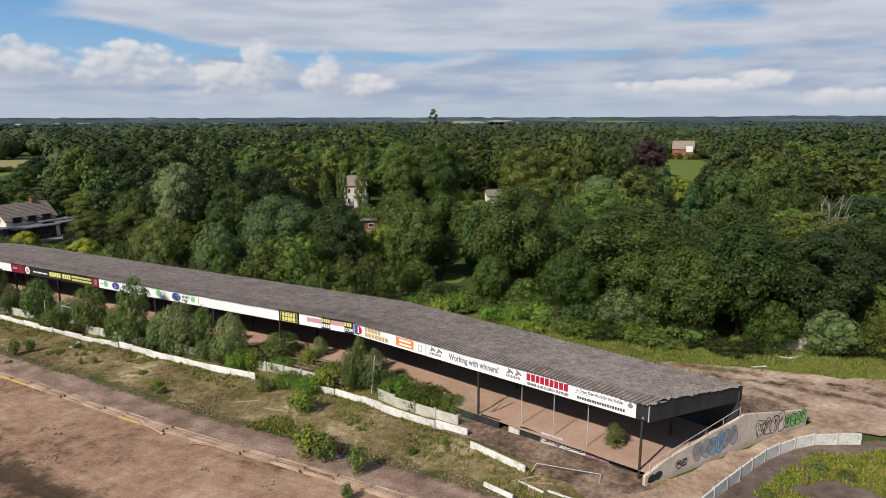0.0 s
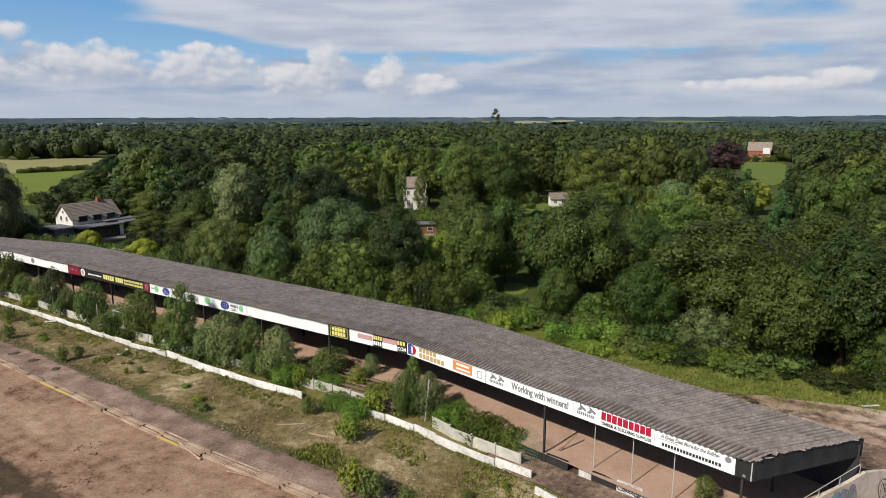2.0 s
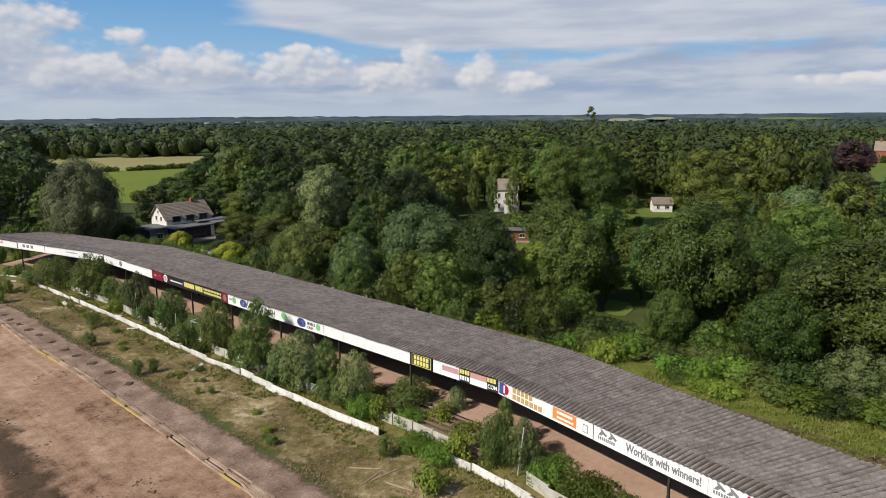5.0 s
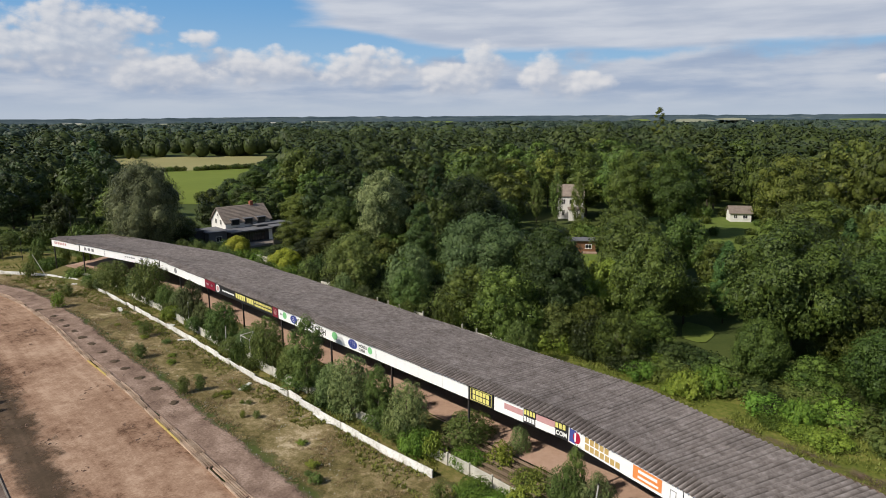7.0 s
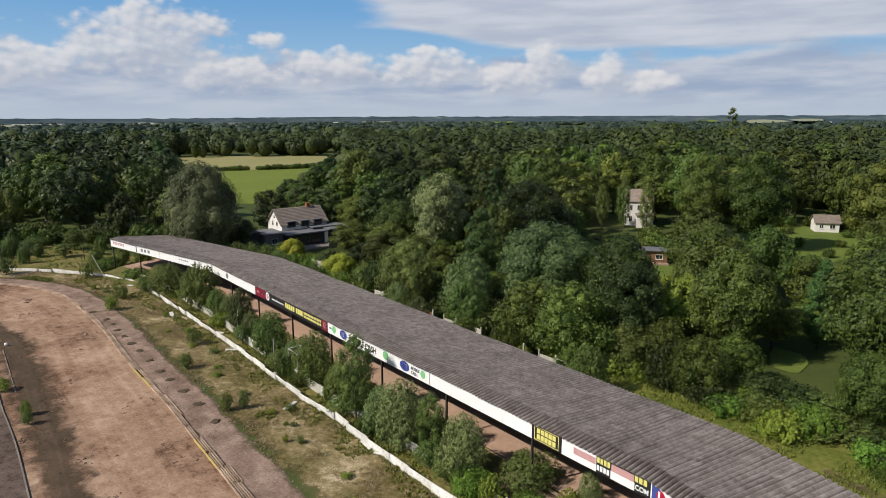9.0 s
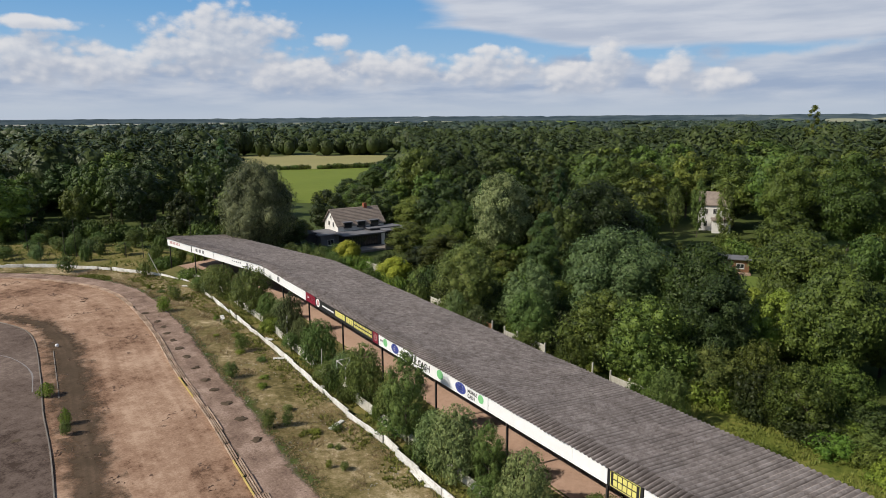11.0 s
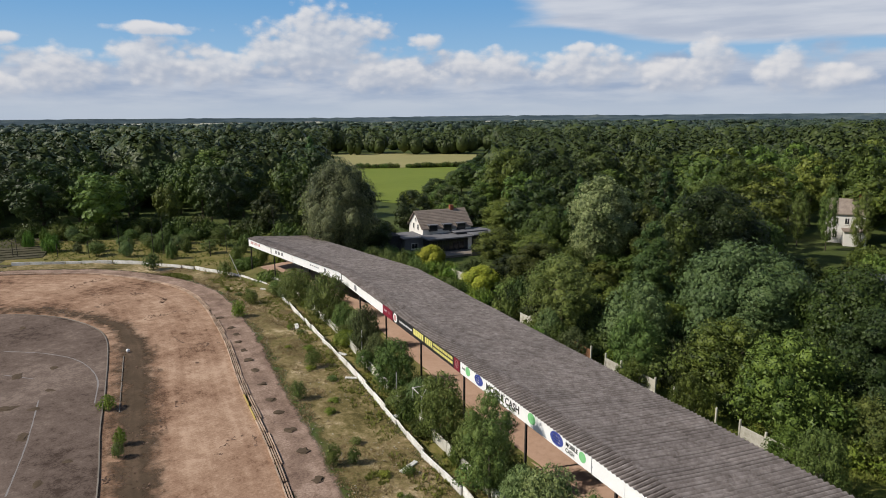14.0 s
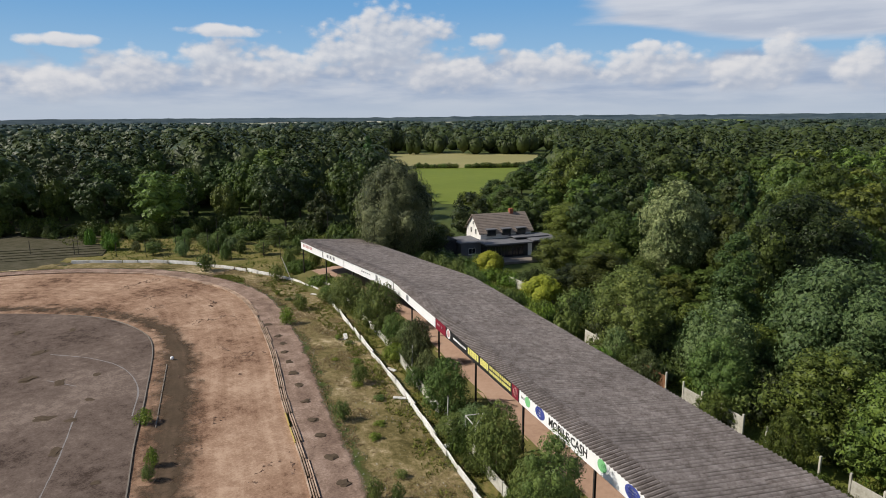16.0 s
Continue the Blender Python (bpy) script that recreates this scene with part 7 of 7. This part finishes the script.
def tufts(name, mat, spots, height, width, blades, label, seed, base_z=-0.02):
    """Grass and weeds as one mass of small leaning blades."""
    rng = np.random.default_rng(seed)
    p = np.repeat(np.array(spots), blades, 0)
    n = len(p)
    a = rng.uniform(0, math.tau, n)
    r = rng.uniform(0, width, n)
    base = np.stack([p[:, 0] + np.cos(a) * r, p[:, 1] + np.sin(a) * r, np.full(n, base_z)], 1)
    h = height * rng.uniform(0.4, 1.3, n)
    b = rng.uniform(0, math.tau, n)
    w = width * rng.uniform(.25, .6, n)
    side = np.stack([np.cos(b), np.sin(b), np.zeros(n)], 1) * w[:, None]
    tip = base + np.stack([np.cos(a) * h * .5, np.sin(a) * h * .5, h], 1)
    v = np.stack([base - side, base + side, tip], 1).reshape(-1, 3)
    me = bpy.data.meshes.new(name)
    me.from_pydata(v.tolist(), [], np.arange(len(v)).reshape(-1, 3).tolist())
    me.materials.append(M[mat])
    tagged(new(name, me), label, "grass", kind="stuff")


APRON = [(-1.6, 54.8), (2.4, 54.6), (5.9, 52.2), (8.9, 49.9), (12.3, 46.9), (15, 44.4), (15.5, 41.5), (12, 40), (9, 43), (6.2, 45.8), (2.7, 49.2), (-0.8, 51.8)]


def build_tufts():
    rng = random.Random(23)
    dry, green, back = [], [], []
    for _ in range(40000):
        s = rng.uniform(20, 185)
        q, t = along(KERB, s)
        q = q + Vector((t.y, -t.x)) * rng.uniform(3.9, 12)
        n = noise.noise((q.x * .16, q.y * .16, 1)) + 0.6 * noise.noise((q.x * .6, q.y * .6, 4))
        if n > -0.12 and not in_poly(q.x, q.y, APRON):
            (green if noise.noise((q.x * .1, q.y * .1, 7)) > 0.40 else dry).append((q.x, q.y))
    for _ in range(9000):
        s = rng.uniform(0, 140)
        q, t = along(FRONT, s)
        q = q - Vector((t.y, -t.x)) * rng.uniform(0.0, 7.5)
        if noise.noise((q.x * .3, q.y * .3, 2)) > -0.1 and not in_poly(q.x, q.y, APRON):
            green.append((q.x, q.y))
    for _ in range(24000):
        s = rng.uniform(-18, 132)
        q, t = along(BACK, max(0, s))
        q = q + t * min(0, s) + Vector((t.y, -t.x)) * rng.uniform(0.5, 14 if s > 45 else 20)
        if noise.noise((q.x * .25, q.y * .25, 5)) > -0.4 and not (q.x > 8 and q.y < 64):
            back.append((q.x, q.y))
    for _ in range(5000):
        x, y = rng.uniform(-185, -100), rng.uniform(88, 128)
        if y > 100 + max(0, (-x - 128)) * -0.75 and noise.noise((x * .2, y * .2, 3)) > -0.2:
            back.append((x, y))
    yard = []
    for _ in range(11000):
        x, y = rng.uniform(17, 44), rng.uniform(32, 49)
        if in_poly(x, y, [(19.5, 39.8), (24, 43.2), (29.5, 47.4), (36, 48.0), (44, 46), (44, 34), (28, 30)]) and noise.noise((x * .3, y * .3, 6)) > -0.22:
            yard.append((x, y))
    for _ in range(6500):
        x, y = rng.uniform(26, 60), rng.uniform(56, 76)
        if noise.noise((x * .3, y * .3, 9)) > -0.1 and y > 92 - x * 0.72:
            back.append((x, y))
    tufts("yard_weeds", "lime_blades", yard, .26, .17, 6, "bright green weeds breaking through the yard", 4, 0.18)
    tufts("dry_grass", "dry_blades", dry, .12, .09, 5, "straw-coloured dry grass tufts on the verge", 1)
    tufts("green_weeds", "green_blades", green, .26, .18, 5, "green weeds and grass tufts along the wall", 2)
    tufts("long_grass", "green_blades", back, .34, .15, 5, "long rough grass behind the stand", 3)


build_tufts()


def flecks(name, mat, spots, lo, hi, label, seed):
    """Clods and litter: small uneven pyramids scattered on the ground, one mass."""
    rng = np.random.default_rng(seed)
    p = np.array(spots)
    n = len(p)
    s = rng.uniform(lo, hi, n) ** 1.0
    v = []
    for k in range(3):
        a = rng.uniform(0, 1.2, n) + k * 2.094
        v.append(np.stack([p[:, 0] + np.cos(a) * s * rng.uniform(.6, 1.4, n), p[:, 1] + np.sin(a) * s * rng.uniform(.6, 1.4, n), np.zeros(n)], 1))
    v.append(np.stack([p[:, 0], p[:, 1], 0.05 + s * 0.22], 1))
    v = np.stack(v, 1).reshape(-1, 3)
    base = np.arange(n)[:, None] * 4
    f = np.concatenate([base + (0, 1, 3), base + (1, 2, 3), base + (2, 0, 3)], 0)
    me = bpy.data.meshes.new(name)
    me.from_pydata(v.tolist(), [], f.tolist())
    me.materials.append(M[mat])
    tagged(new(name, me), label, "clods", kind="stuff")


def build_flecks():
    rng = random.Random(29)
    track, strip_, pale = [], [], []
    for _ in range(15000):
        q, t = along(KERB, rng.uniform(15, 190))
        n = Vector((-t.y, t.x))
        d = rng.uniform(0.5, 13)
        x = q + n * d
        if noise.noise((x.x * .25, x.y * .25, 11)) + .5 * noise.noise((x.x * .9, x.y * .9, 3)) > 0.44:
            track.append((x.x, x.y))
    for _ in range(9000):
        q, t = along(KERB, rng.uniform(15, 190))
        x = q - Vector((-t.y, t.x)) * rng.uniform(1.2, 4.4)
        if noise.noise((x.x * .3, x.y * .3, 13)) > -0.05:
            strip_.append((x.x, x.y))
    for _ in range(2600):
        q, t = along(KERB, rng.uniform(30, 170))
        x = q - Vector((-t.y, t.x)) * rng.uniform(4.0, 12)
        pale.append((x.x, x.y))
    flecks("track_clods", "clod", track, .03, .24, "dark clods and moss scattered over the shale track", 5)
    flecks("gravel_clods", "gravel", strip_, .05, .16, "loose stones and clods on the gravel strip", 6)
    flecks("verge_stones", "panel", pale, .03, .10, "pale rubble scattered over the dry verge", 7)


build_flecks()


def build_back_fence():
    fence = thing("back_fence", pose(0, 0, 0), "old concrete post and panel fence behind the stand", "fence", kind="structure")
    rng = random.Random(41)
    for k0, s0, s1, off in ((0, 56, 96, 6.9),):
        s = s0
        while s < s1:
            q, t = along(BACK, s)
            n = Vector((t.y, -t.x))
            m = frame_at(q + n * off, t)
            part("post", boxed(-.08, .08, -.08, .08, 0, 2.75, .015), "panel", fence).matrix_world = m
            if s < 61 and rng.random() < 0.6 or rng.random() < .08:
                plant(KINDS[rng.choice(["bush_a", "rim_b", "bush_b"])], *(q + n * (off - 0.6)), rng.uniform(3.6, 5.6), 4.2)
            if rng.random() < 0.22:
                plant(KINDS["bramble_b"], *(q + n * (off - 0.6)), rng.uniform(1.2, 2.0), 3.0)
                s += 2.4
                continue
            part("fence_panel", boxed(.08, 2.3, -.04, .04, 0, rng.uniform(2.2, 2.6), .01), "hut_wood" if rng.random() < .12 else "panel", fence).matrix_world = m
            s += 2.4
    a = thing("broken_wall", pose(39.2, 71.9, 0, 0, 0, -4), "broken pale concrete wall under the trees", "wall", kind="structure")
    for i in range(3):
        part("wall_panel", boxed(i * 1.9 - 2, i * 1.9 - .1, -.1, .1, 0, rng.uniform(.9, 1.6), .02), "concrete", a)
    for x, y in ((36.8, 70.4), (38.6, 70.2), (42.0, 70.3)):
        plant(KINDS["bramble_b"], x, y, rng.uniform(.6, 1.0), 2.2)
    for x, y, ang in ((34.0, 66.2, 20), (38.6, 68.8, -10), (39.6, 69.2, 30), (24, 53.5, 15), (26, 54.6, -40)):
        pk = thing("plank", pose(x, y, 0.06, 0, 4, ang), "pale broken plank dumped in the grass", "plank", "scattered planks")
        part("board", boxed(-1.0, 1.0, -.12, .12, 0, .06, .008), "white_wall", pk)
    # garden fence with gold shrubs by the house
    g = thing("garden_fence", pose(-79.5, 124.5, 0, 0, 0, -22), "weathered concrete garden fence behind the stand", "fence", kind="structure")
    for i in range(9):
        part("fence_panel", boxed(i * 2.3, i * 2.3 + 2.2, -.05, .05, 0, 1.5, .015), "panel", g)
        part("post", boxed(i * 2.3 - .07, i * 2.3 + .0, -.08, .08, 0, 1.7, .015), "panel", g)


build_back_fence()

# the originals stand deep under the wood's floor: take them away
for d in (KINDS, MID, LOW):
    for root in d.values():
        for o in (*root.children_recursive, root):
            bpy.data.objects.remove(o)
